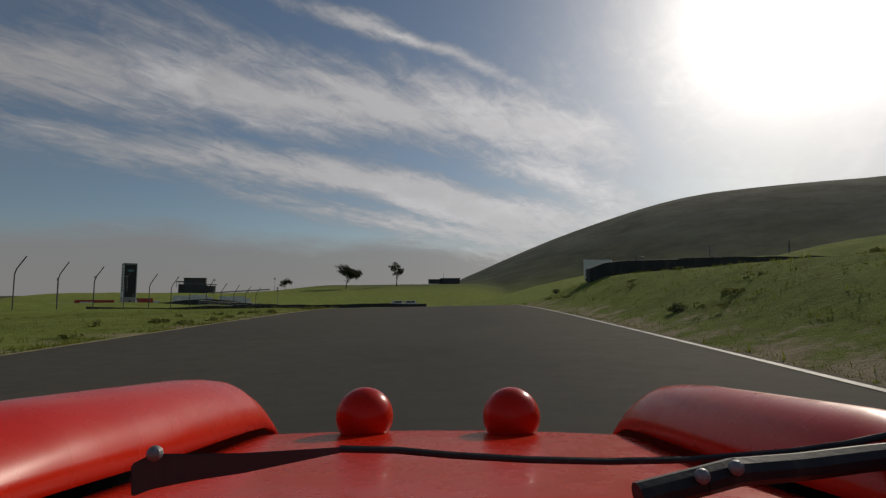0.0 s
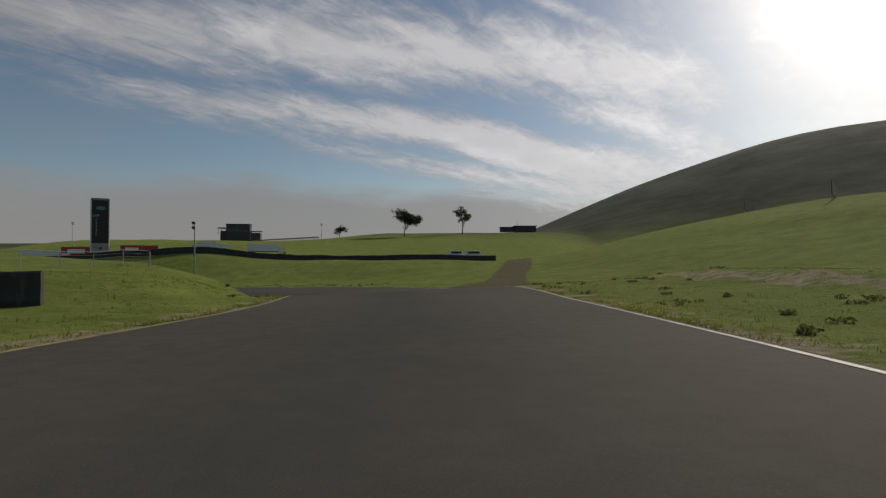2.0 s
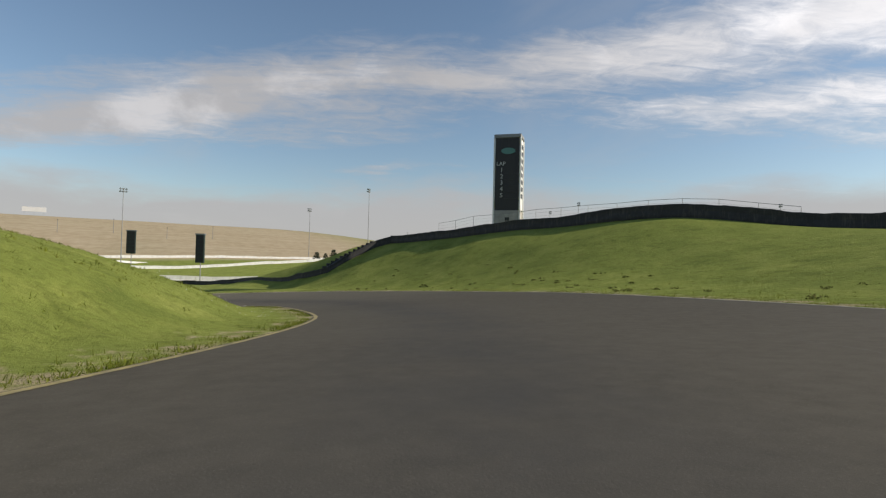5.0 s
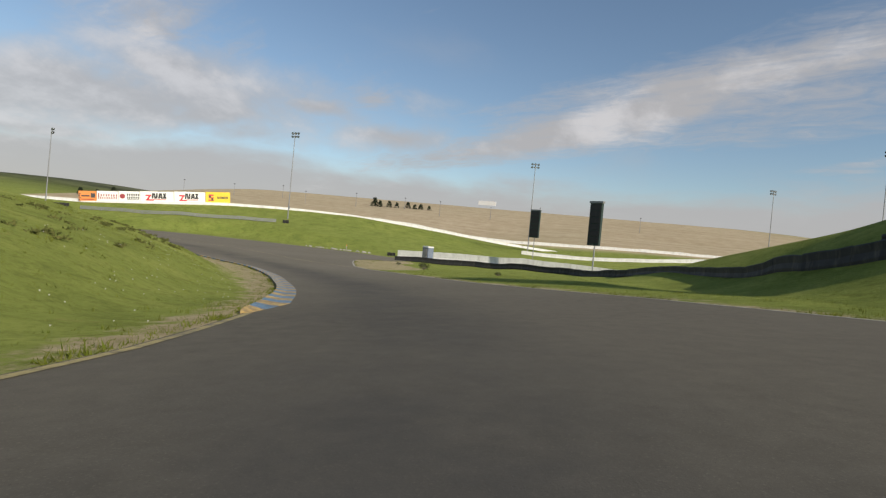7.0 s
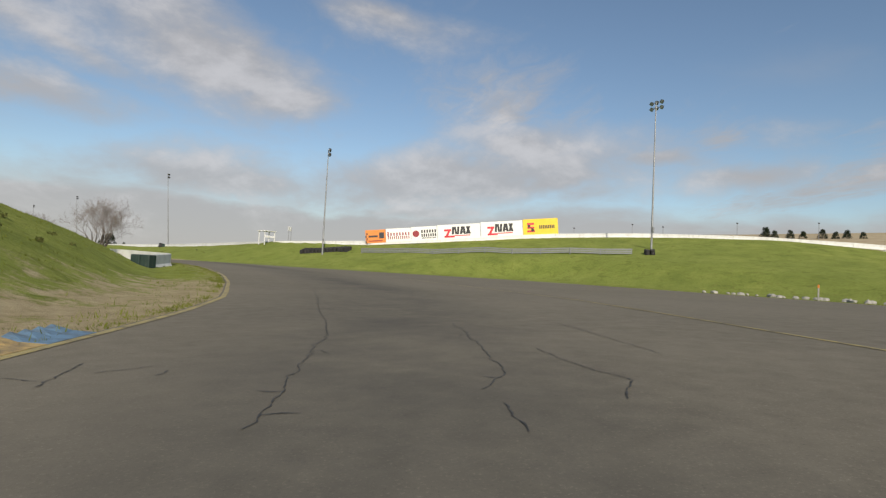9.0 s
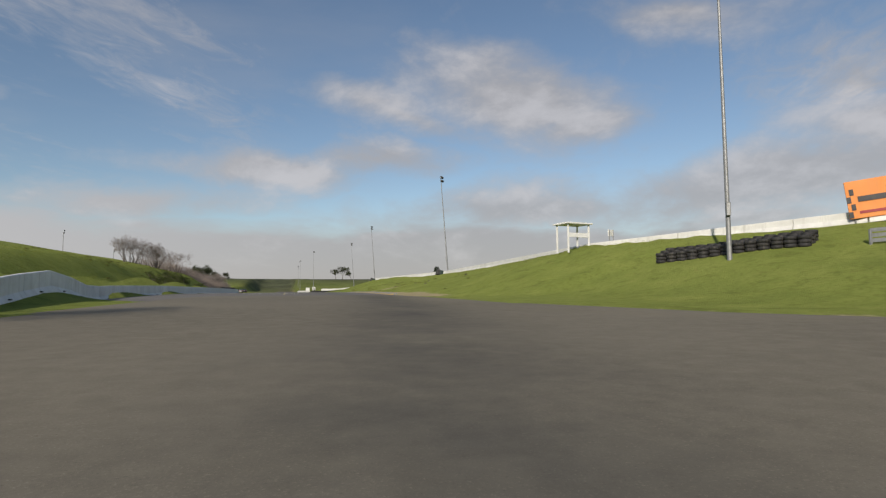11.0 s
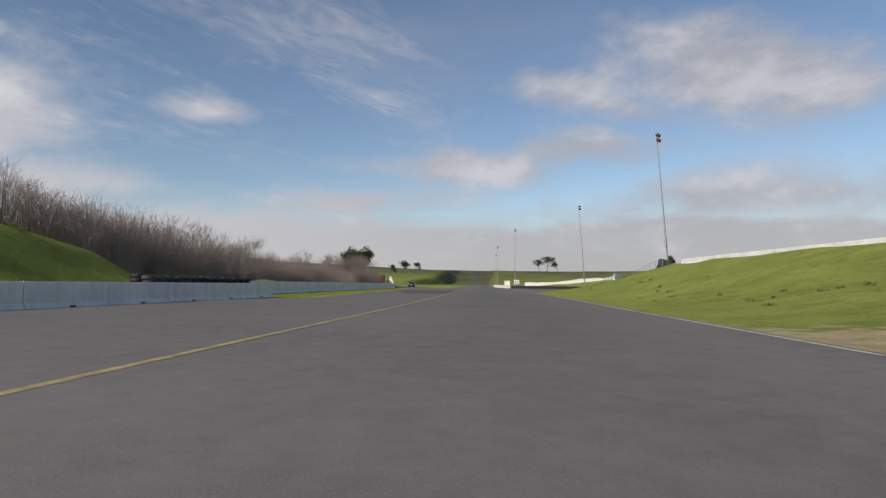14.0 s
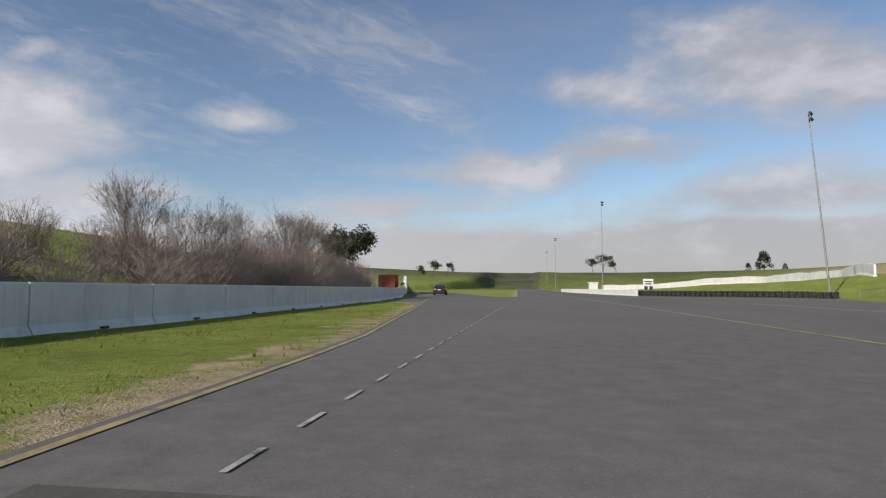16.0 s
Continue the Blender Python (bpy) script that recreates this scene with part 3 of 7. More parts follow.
DARK_STEEL = painted("dark_steel", (0.06, 0.062, 0.065), 0.5, 0.2, 5, metal=0.3)
CONCRETE = painted("concrete", (0.42, 0.40, 0.37), 0.85, 0.35, 1.5)
WHITE_PAINT = painted("white_paint", (0.76, 0.76, 0.75), 0.45, 0.15, 2)
BLACK_PAINT = painted("black_paint", (0.012, 0.013, 0.014), 0.35, 0.1, 2)
DARK_GREEN = painted("dark_green", (0.012, 0.032, 0.027), 0.55, 0.25, 2)
BARK = painted("bark", (0.120, 0.102, 0.090), 0.9, 0.5, 9)
TWIG = painted("twig", (0.230, 0.195, 0.175), 0.9, 0.4, 9)
LENS = painted("lens", (0.30, 0.36, 0.42), 0.12, 0.1, 3, metal=0.4)

# ---- shaping ----


def part(name, bm, material, parent=None, label=""):
    """Links a bmesh as one mesh object."""
    me = bpy.data.meshes.new(name)
    bmesh.ops.recalc_face_normals(bm, faces=bm.faces)
    bm.to_mesh(me)
    bm.free()
    me.materials.append(material)
    ob = new(name, me)
    if parent:
        ob.parent = parent
    return tagged(ob, label)


def plain(name, verts, faces, material, parent=None, smooth=False, label=""):
    me = bpy.data.meshes.new(name)
    me.from_pydata([tuple(map(float, v)) for v in verts], [], [tuple(map(int, f)) for f in faces])
    me.materials.append(material)
    if smooth:
        me.polygons.foreach_set("use_smooth", [True] * len(me.polygons))
    ob = new(name, me)
    if parent:
        ob.parent = parent
    return tagged(ob, label)


def thing(name, m, label, category, group="", kind=""):
    ob = new(name)
    ob.matrix_world = m
    return tagged(ob, label, category, group, kind)


def box(bm, size, m=Matrix(), bevel=0.0, seg=1):
    made = bmesh.ops.create_cube(bm, size=1, matrix=m @ Matrix.Diagonal((*size, 1)))
    if bevel:
        vs = set(made["verts"])
        es = [e for e in bm.edges if e.verts[0] in vs and e.verts[1] in vs]
        bmesh.ops.bevel(bm, geom=es, offset=bevel, segments=seg, affect="EDGES", profile=0.6)


def rod(bm, a, b, r0, r1=None, sides=8, caps=True):
    a, b = Vector(a), Vector(b)
    d = b - a
    m = Matrix.Translation((a + b) / 2) @ d.to_track_quat("Z", "Y").to_matrix().to_4x4()
    bmesh.ops.create_cone(bm, cap_ends=caps, segments=sides, radius1=r0, radius2=r0 if r1 is None else r1, depth=d.length, matrix=m)


def sweep(bm, path, ring, close=True, caps=True):
    """Skins a closed ring of (across, up) points along a path of (place, across, up)."""
    rows = []
    for p, a, u in path:
        rows.append([bm.verts.new(Vector(p) + Vector(a) * x + Vector(u) * y) for x, y in ring])
    n = len(ring)
    for r0, r1 in zip(rows, rows[1:]):
        for i in range(n if close else n - 1):
            bm.faces.new((r0[i], r0[(i + 1) % n], r1[(i + 1) % n], r1[i]))
    if caps and close:
        bm.faces.new(rows[0][::-1])
        bm.faces.new(rows[-1])


def ribbon(name, rows, material, parent=None, label="", thick=0.0):
    """A sheet from a grid of places (rows along, columns across); thick adds a skirt down its rim."""
    rows = np.asarray(rows, float)
    n, k = rows.shape[:2]
    verts = rows.reshape(-1, 3)
    faces = [(i * k + j, i * k + j + 1, (i + 1) * k + j + 1, (i + 1) * k + j) for i in range(n - 1) for j in range(k - 1)]
    if thick:
        rim = [i * k for i in range(n)] + [(n - 1) * k + j for j in range(1, k)] + [i * k + k - 1 for i in range(n - 2, -1, -1)] + [j for j in range(k - 2, 0, -1)]
        b, m = len(verts), len(rim)
        verts = np.vstack([verts, verts[rim], verts[rim] - (0, 0, thick)])
        faces += [(b + i, b + (i + 1) % m, b + m + (i + 1) % m, b + m + i) for i in range(m)]
    a, b, c = (np.array(verts[f]) for f in faces[0][:3])
    if np.cross(b - a, c - a)[2] < 0:
        faces = [f[::-1] for f in faces]
    return plain(name, verts, faces, material, parent, True, label)


def ground_at(x, y):
    return float(land(np.array([x]), np.array([y]))[0])


# ---- ground ----


def stretched(lo, hi, step, reach):
    core = list(np.arange(lo, hi + step / 2, step))
    out, d = [], step
    x = hi
    while x < reach:
        d *= 1.16
        x += d
        out.append(x)
    inn, d = [], step
    x = lo
    while x > -reach:
        d *= 1.16
        x -= d
        inn.append(x)
    return np.array(inn[::-1] + core + out)


# left and right edges of the strip
STRIP_U, STRIP_LEFT = [-22, -10, 66, 74, 92, 121, 135, 160, 164, 172, 640], [10.2, 10.8, 9.2, 6.4, 7.0, 7.7, 9.4, 12.8, 13.2, 4.9, 4.9]
STRIP_UR, STRIP_RIGHT = [-22, 12, 30, 65, 75, 99, 120, 140, 160, 172, 178, 184, 189, 200, 240, 640], [-7.9, -8.25, -8.8, -9.1, -9.4, -9.5, -11.5, -16, -22, -26.5, -20, -14, -10.4, -9.2, -7.6, -7.2]


def build_ground():
    xs, ys = stretched(-250, 75, 1.25, 4200), stretched(-215, 235, 1.25, 4200)
    gx, gy = np.meshgrid(xs, ys)
    x, y = gx.ravel(), gy.ravel()
    z = land(x, y)
    # soften creases away from the asphalt
    s, l, d = nearest(x, y)
    out = np.maximum(l - edge_left(s), edge_right(s) - l)
    g = z.reshape(gx.shape)
    soft = g.copy()
    for _ in range(10):
        p = np.pad(soft, 1, mode="edge")
        soft = (p[1:-1, 1:-1] * 4 + p[:-2, 1:-1] + p[2:, 1:-1] + p[1:-1, :-2] + p[1:-1, 2:]) / 8
    u = (x - STRIP_O[0]) * STRIP_D[0] + (y - STRIP_O[1]) * STRIP_D[1]
    v = (x - STRIP_O[0]) * STRIP_L[0] + (y - STRIP_O[1]) * STRIP_L[1]
    w = smoothstep(6, 18, out) * np.maximum(smoothstep(-22, -34, v), smoothstep(20, 34, v))
    z = z * (1 - w) + soft.ravel() * w
    nx, ny = len(xs), len(ys)
    idx = np.arange(nx * ny).reshape(ny, nx)
    faces = np.stack([idx[:-1, :-1], idx[:-1, 1:], idx[1:, 1:], idx[1:, :-1]], -1).reshape(-1, 4)
    me = bpy.data.meshes.new("ground")
    me.from_pydata(np.stack([x, y, z], 1).tolist(), [], faces.tolist())
    me.materials.append(GRASS)
    me.polygons.foreach_set("use_smooth", [True] * len(me.polygons))
    bare = np.interp(out, [0, 0.6, 1.6, 3.0], [0.62, 0.50, 0.22, 0.0]) * (1 - smoothstep(300, 318, s))
    le = np.interp(u, STRIP_U, STRIP_LEFT)
    bare = np.where((u > 60) & (v > 0), np.interp(v - le, [0, 1.2, 2.2], [0.7, 0.35, 0]), bare)
    bare = np.where((u > 46) & (v < 0), np.interp(-8.6 - v, [0, 1.2, 2.2], [0.6, 0.3, 0]), bare)
    bare = np.where((l > 0) & (s > 190) & (s < 262), np.interp(out / np.interp(s, [190, 204, 216, 226], [0.28, 0.35, 0.7, 1.0]), [0, 2.0, 4.0, 7], [0.9, 0.6, 0.3, 0]), bare)
    bare = np.maximum(bare, 0.95 * smoothstep(-7.6, -8.2, v) * smoothstep(-13.6, -12.0, v) * smoothstep(-16, -6, u) * (1 - smoothstep(46, 62, u)))
    bare = np.maximum(bare, 0.62 * smoothstep(3.2, 1.2, np.hypot((u - 33) / 2.2, v + 15.5)))
    tip = np.hypot(x + 150.5, y - 124.0)
    bare = np.maximum(bare, smoothstep(7.5, 4.5, tip) * (l < edge_right(s)))
    k = np.clip((x + 134) / -13, 0, 1)
    bare = np.maximum(bare, smoothstep(4.6, 2.4, np.hypot(x + 134 + 13 * k, y - 132 + 6 * k)) * (l < edge_right(s)))
    # dirt track that leaves the bend straight on
    a, b = np.array((-1.5, 104.0)), np.array((1.0, 192.0))
    t = np.clip(((x - a[0]) * (b - a)[0] + (y - a[1]) * (b - a)[1]) / ((b - a) @ (b - a)), 0, 1)
    off = np.hypot(x - a[0] - t * (b - a)[0], y - a[1] - t * (b - a)[1])
    wide = np.interp(t, [0, 0.10, 0.22, 0.45, 1], [9, 6.5, 4.2, 3.3, 3.3])
    trodden = 0.9 * smoothstep(wide, wide * 0.6, off) * (l < edge_right(s) + 0.5)
    bare = np.maximum(bare, (0.42 + 0.2 * smoothstep(45, 52, s)) * smoothstep(1.9, 0.5, np.abs(out - 9.4)) * (l < 0) * (s < 84))
    stand = smoothstep(-88, -98, v) * smoothstep(110, 60, u) * smoothstep(-330, -230, u)
    r = np.hypot(x + 40, y - 60)
    mountain = 1 - smoothstep(52, 70, np.abs(np.degrees(np.arctan2(-(x + 40), y - 60)) + 50))
    far = (smoothstep(330, 650, r) * (1 - mountain) + smoothstep(240, 430, r) * mountain) * (1 - stand)
    # share of painted haze, growing with distance
    haze_tint = 0.85 * (smoothstep(450, 1000, r) * (1 - mountain) + smoothstep(280, 620, r) * mountain) * (1 - stand)
    stand = np.maximum(stand, 0.9 * smoothstep(150, 190, u) * (1 - smoothstep(330, 420, u)) * smoothstep(-42, -50, v) * smoothstep(-170, -110, v))
    for name, val in (("bare", bare), ("trodden", trodden), ("dry", stand), ("far", far), ("haze_tint", haze_tint)):
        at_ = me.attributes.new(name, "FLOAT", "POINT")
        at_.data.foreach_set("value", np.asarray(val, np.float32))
    ob = new("ground", me)
    tagged(ob, "green grass land with bare soil verges and far hills tinted with painted haze", "ground", kind="structure")


build_ground()


def groove(ob, amount):
    at_ = ob.data.attributes.new("groove", "FLOAT", "POINT")
    at_.data.foreach_set("value", np.resize(np.asarray(amount, np.float32), len(ob.data.vertices)))


def build_roads():
    s = np.arange(-62, 348, 1.0)
    f = np.r_[np.linspace(0, 1, 15)]
    L, R = edge_left(s), edge_right(s)
    off = R[:, None] + (L - R)[:, None] * f[None]
    rows = at(np.repeat(s[:, None], len(f), 1), off)
    rows[..., 2] -= 0.03 * smoothstep(300, 325, s)[:, None]
    ob = ribbon("road", rows, ASPHALT, thick=0.35)
    groove(ob, np.r_[(0.9 * np.exp(-(off / 1.6) ** 2)).ravel(), np.zeros(4 * len(s) + 4 * len(f) - 8)])
    pale = ob.data.attributes.new("pale", "FLOAT", "POINT")
    pale.data.foreach_set("value", np.r_[np.repeat(smoothstep(150, 245, s), len(f)), np.zeros(4 * len(s) + 4 * len(f) - 8)].astype(np.float32))
    tagged(ob, "worn grey asphalt racing road with a darker driven line", "road", kind="structure")
    u = np.arange(-22, 640, 4.0)
    left = np.interp(u, STRIP_U, STRIP_LEFT)
    f = np.linspace(0, 1, 11)
    right = np.interp(u, STRIP_UR, STRIP_RIGHT)
    v = right[:, None] + (left - right)[:, None] * f
    rows = np.array([[strip(a, b) for b in r] for a, r in zip(u, v)])
    ob = ribbon("strip", rows, STRIP_ASPHALT, thick=0.3)
    groove(ob, np.r_[(0.6 * np.exp(-((v + 4.5) / 1.5) ** 2)).ravel(), np.zeros(4 * len(u) + 4 * len(f) - 8)])
    pale = ob.data.attributes.new("pale", "FLOAT", "POINT")
    pale.data.foreach_set("value", np.r_[np.repeat(0.10 * (1 - smoothstep(10, 70, u)), len(f)), np.zeros(4 * len(u) + 4 * len(f) - 8)].astype(np.float32))
    tagged(ob, "long straight dragstrip of grey asphalt", "road", kind="structure")
    # the road that forks off to the left
    u = np.arange(146, 262, 2.0)
    mid = np.interp(u, [146, 150, 170, 186, 206, 240, 262], [8.0, 8.8, 11.6, 14.6, 18.6, 27, 33])
    v = mid[:, None] + np.linspace(-4.6, 4.4, 7)
    ob = ribbon("side_road", np.array([[strip(a, b, 0.006) for b in r] for a, r in zip(u, v)]), STRIP_ASPHALT, thick=0.3)
    groove(ob, [0.2])
    tagged(ob, "grey asphalt road forking off the strip", "road", kind="structure")


build_roads()

# ---- painted lines ----


def stripe(name, s0, s1, off, width, material, label, step=1.0, dz=0.007):
    s = np.arange(s0, s1, step)
    o = off(s)
    rows = at(np.repeat(s[:, None], 2, 1), np.stack([o - width / 2, o + width / 2], 1), dz)
    rows[..., 2] -= 0.03 * smoothstep(300, 325, s)[:, None]
    return tagged(ribbon(name, rows, material), label, "road line", kind="structure")


stripe("edge_line", -60, 246, lambda s: edge_right(s) + 0.14, 0.10, WHITE_LINE, "worn white edge line painted on asphalt")
stripe("edge_line", -60, 196, lambda s: edge_left(s) - 0.12, 0.13, YELLOW_LINE, "faded yellow edge line painted on asphalt")

stripe("edge_line", 244, 300, lambda s: edge_left(s) - 0.12, 0.12, YELLOW_LINE, "faded yellow edge line painted on asphalt")


def strip_line(name, pts, width, material, label):
    u = np.array([p[0] for p in pts], float)
    v = np.array([p[1] for p in pts], float)
    d = np.gradient(np.stack([u, v], 1), axis=0)
    d /= np.linalg.norm(d, axis=1)[:, None]
    rows = np.array([[strip(a - e[1] * w, b + e[0] * w, 0.007) for w in (width / 2, -width / 2)] for a, b, e in zip(u, v, d)])
    return tagged(ribbon(name, rows, material), label, "road line", kind="structure")


strip_line("middle_line", [(u, float(np.interp(u, [-20, 40, 60, 68, 80, 92, 140, 420], [0.15, -0.1, -0.5, -0.62, -0.55, -0.55, -0.9, -1.0]))) for u in range(-20, 420, 10)], 0.13, YELLOW_LINE, "yellow line along the middle of the strip")
strip_line("edge_line", [(u, max(float(np.interp(u, STRIP_UR, STRIP_RIGHT)), -9.5) + 0.2) for u in range(48, 150, 4)], 0.12, WHITE_LINE, "white edge line of the strip")
strip_line("edge_line", [(u, float(np.interp(u, STRIP_UR, STRIP_RIGHT)) + 0.22) for u in range(-2, 52, 3)], 0.11, WORN_WHITE, "worn broken white edge line beside the kerb")

# ---- walls ----


def wall_along(name, pts, height, foot, top, material, label, seg=3.66, gap=0.02, group="", lift=-0.12, notch=0, foot_z=None):
    """A concrete barrier of separate blocks along a polyline of (x, y)."""
    pts = np.array(pts, float)
    arc = np.r_[0, np.cumsum(np.linalg.norm(np.diff(pts, axis=0), axis=1))]
    root = thing(name, Matrix(), label, "wall", group, "structure")
    n = int(arc[-1] / seg)
    for i in range(n):
        a, b = i * seg + gap, (i + 1) * seg - gap
        pa = np.array([np.interp(a, arc, pts[:, k]) for k in (0, 1)])
        pb = np.array([np.interp(b, arc, pts[:, k]) for k in (0, 1)])
        za, zb = ((foot_z(*p) if foot_z else ground_at(*p)) + lift for p in (pa, pb))
        d = (pb - pa) / np.linalg.norm(pb - pa)
        nrm = np.array((-d[1], d[0]))
        bm = bmesh.new()
        ring = [(-foot / 2, 0), (foot / 2, 0), (foot / 2, 0.08), (top / 2, 0.32), (top / 2, height - 0.03), (top / 2 - 0.03, height),
                (-top / 2 + 0.03, height), (-top / 2, height - 0.03), (-top / 2, 0.32), (-foot / 2, 0.08)]
        sweep(bm, [((*pa, za), (*nrm, 0), (0, 0, 1)), ((*pb, zb), (*nrm, 0), (0, 0, 1))], ring)
        block = part("block", bm, material, root)
        if notch:
            bm = bmesh.new()
            c, turn = (pa + pb) / 2, math.degrees(math.atan2(d[1], d[0]))
            box(bm, (0.20, 0.09, 0.05), pose(*(c + nrm * notch * (foot / 2 - 0.02)), (za + zb) / 2 + 0.17, 0, 0, turn), 0.01)
            part("drain_slot", bm, BLACK_PAINT, block)
    return root


def strip_xy(uv):
    return [tuple(strip(u, v)[:2]) for u, v in uv]


def bank_foot(x, y):
    return float(np.interp((x - STRIP_O[0]) * STRIP_D[0] + (y - STRIP_O[1]) * STRIP_D[1], WALL_U, WALL_Z)) - 0.30


W = "long white-painted concrete wall of separate blocks"
wall_along("wall_strip_east", [(-141.8, 81.6), (-142.8, 80.4), (-143.9, 78.4), (-144.7, 75.5), (-145.1, 70), (-145.0, 63)] + strip_xy([(-30, 9.4), (-10, 11.5), (20, 11.2), (76, 9.6)]), 0.98, 0.5, 0.22, WHITE_WALL, W, notch=-1)
wall_along("wall_strip_far", strip_xy([(70, 13.3), (100, 13.3), (150, 14.8), (165, 16.3), (185, 19.6), (206, 23.9), (226, 29)]), 1.12, 0.5, 0.22, WHITE_WALL, W, notch=-1)
wall_along("wall_bank", strip_xy([p for p in zip(WALL_U, WALL_V) if p[0] < 110]), 0.68, 0.45, 0.22, WHITE_WALL, "white concrete wall along the top of the grass bank", foot_z=bank_foot)

# ---- floodlights ----


def floodlight(x, y, head_z, face, heads=6, k=1.0, lean=0):
    """A pole that leans east by so many degrees, with its cluster of lamps."""
    base = ground_at(x, y)
    root = thing("floodlight_pole", pose(x, y, base, 0, lean, 0) @ pose(0, 0, 0, 0, 0, face), "tall galvanised floodlight pole with a cluster of lamps", "light pole", "floodlights round the track")
    h = head_z - base
    bm = bmesh.new()
    rod(bm, (0, 0, -0.3), (0, 0, h), 0.14 * k, 0.065 * k, 10)
    part("pole", bm, GALV, root)
    if k > 0.6:
        bm = bmesh.new()
        box(bm, (0.24, 0.22, 0.7), pose(0.18, 0, min(2.6, h * 0.5)), 0.03)
        part("control_box", bm, GALV, root)
    rows = (heads + 1) // 2
    for r in range(2):
        bm = bmesh.new()
        z = h - 0.1 * k - 0.75 * k * r
        rod(bm, (-0.72 * k * rows / 2, 0, z), (0.72 * k * rows / 2, 0, z), 0.045 * k, sides=6)
        arm = part("crossarm", bm, GALV, root)
        for i in range(rows):
            bm = bmesh.new()
            px = (i - (rows - 1) / 2) * 0.78 * k
            m = pose(px, 0.28 * k, z + 0.1 * k, -62, 0, 0) @ Matrix.Scale(k, 4)
            bmesh.ops.create_cone(bm, cap_ends=True, segments=12, radius1=0.30, radius2=0.16, depth=0.34, matrix=m)
            lamp = part("lamp_housing", bm, DARK_STEEL, root)
            bm = bmesh.new()
            bmesh.ops.create_cone(bm, cap_ends=True, segments=12, radius1=0.27, radius2=0.27, depth=0.03, matrix=m @ pose(0, 0, -0.185))
            part("glass", bm, LENS, lamp)
    return root


LAMPS = [(-174.2, 48.6, 9.2, 60, 4, 0.9), (-201.5, 86.0, 16.1, 80, 6, 1), (-240, 139.2, 18.4, 100, 6, 1.1), (-265.6, 208.8, 18.7, 120, 6, 1.1), (-229.3, 219.9, 24.3, 130, 6, 1.1),
         (-175.5, -26.2, 12.9, 60, 4, 0.9, 4), (-167.1, -88.1, 10.5, 60, 4, 0.8, 4), (-164.2, -155, 11.2, 60, 4, 0.8, 4), (-146, -225.5, 12.6, 60, 4, 0.8), (-134, -330, 13, 0, 4, 0.8),
         (-128, -420, 13, 0, 4, 0.8)]
SMALL_LAMPS = [(-27.2, 112.4, 3.45, 150, 2, 0.55), (-60.3, 124.7, 3.2, 150, 2, 0.42), (-109.8, -31.4, 2.5, 90, 2, 0.5), (-111, -50.6, 0.6, 90, 2, 0.5),
         (-98, 330, 18, 0, 4, 0.8), (-150, 250, 15, 0, 4, 0.8), (-175, 262, 15, 0, 4, 0.8), (-120, 300, 16, 0, 4, 0.8)]
for x, y, z, *rest in LAMPS + SMALL_LAMPS:
    floodlight(x, y, max(z, ground_at(x, y) + 2.5), *rest)

# ---- barriers of tyres and belts ----


def tyre_bm(bm, m, r=0.31, w=0.20):
    """One tyre lying flat: outer wall, shoulders and bore."""
    prof = [(r * 0.56, -w * 0.36), (r * 0.80, -w / 2), (r * 0.95, -w * 0.42), (r, 0), (r * 0.95, w * 0.42), (r * 0.80, w / 2), (r * 0.56, w * 0.36)]
    n = 12
    rows = [[bm.verts.new(m @ Vector((a * math.cos(t), a * math.sin(t), z))) for a, z in prof] for t in [2 * math.pi * i / n for i in range(n)]]
    for i in range(n):
        a, b = rows[i], rows[(i + 1) % n]
        for j in range(len(prof) - 1):
            bm.faces.new((a[j], b[j], b[j + 1], a[j + 1]))


def tyre_stack_mesh(count, seed):
    rng = random.Random(seed)
    bm = bmesh.new()
    for i in range(count):
        tyre_bm(bm, pose(rng.uniform(-.03, .03), rng.uniform(-.03, .03), 0.10 + i * 0.205, rng.uniform(-3, 3), rng.uniform(-3, 3), rng.uniform(0, 360)))
    me = bpy.data.meshes.new("tyre_stack")
    bm.to_mesh(me)
    bm.free()
    me.polygons.foreach_set("use_smooth", [True] * len(me.polygons))
    me.materials.append(RUBBER)
    return me


STACKS = [tyre_stack_mesh(4, k) for k in range(3)]
TALL_STACKS = [tyre_stack_mesh(6, k + 20) for k in range(3)]
LOW_STACKS = [tyre_stack_mesh(3, k + 7) for k in range(3)]


def tyre_wall(pts, label, rows=1, pitch=0.62, stacks=STACKS, group="", drop=0.06):
    pts = np.array(pts, float)
    arc = np.r_[0, np.cumsum(np.linalg.norm(np.diff(pts, axis=0), axis=1))]
    root = thing("tyre_wall", Matrix(), label, "tyre barrier", group)
    rng = random.Random(len(label))
    for i in range(int(arc[-1] / pitch)):
        p = np.array([np.interp(i * pitch, arc, pts[:, k]) for k in (0, 1)])
        q = np.array([np.interp(i * pitch + 0.3, arc, pts[:, k]) for k in (0, 1)])
        d = (q - p) / max(np.linalg.norm(q - p), 1e-6)
        for r in range(rows):
            x, y = p + np.array((-d[1], d[0])) * r * 0.62
            ob = new("tyre_stack", rng.choice(stacks))
            ob.parent = root
            ob.location = (x, y, ground_at(x, y) - drop)
            ob.rotation_euler = (0, 0, rng.uniform(0, 6))
    return root


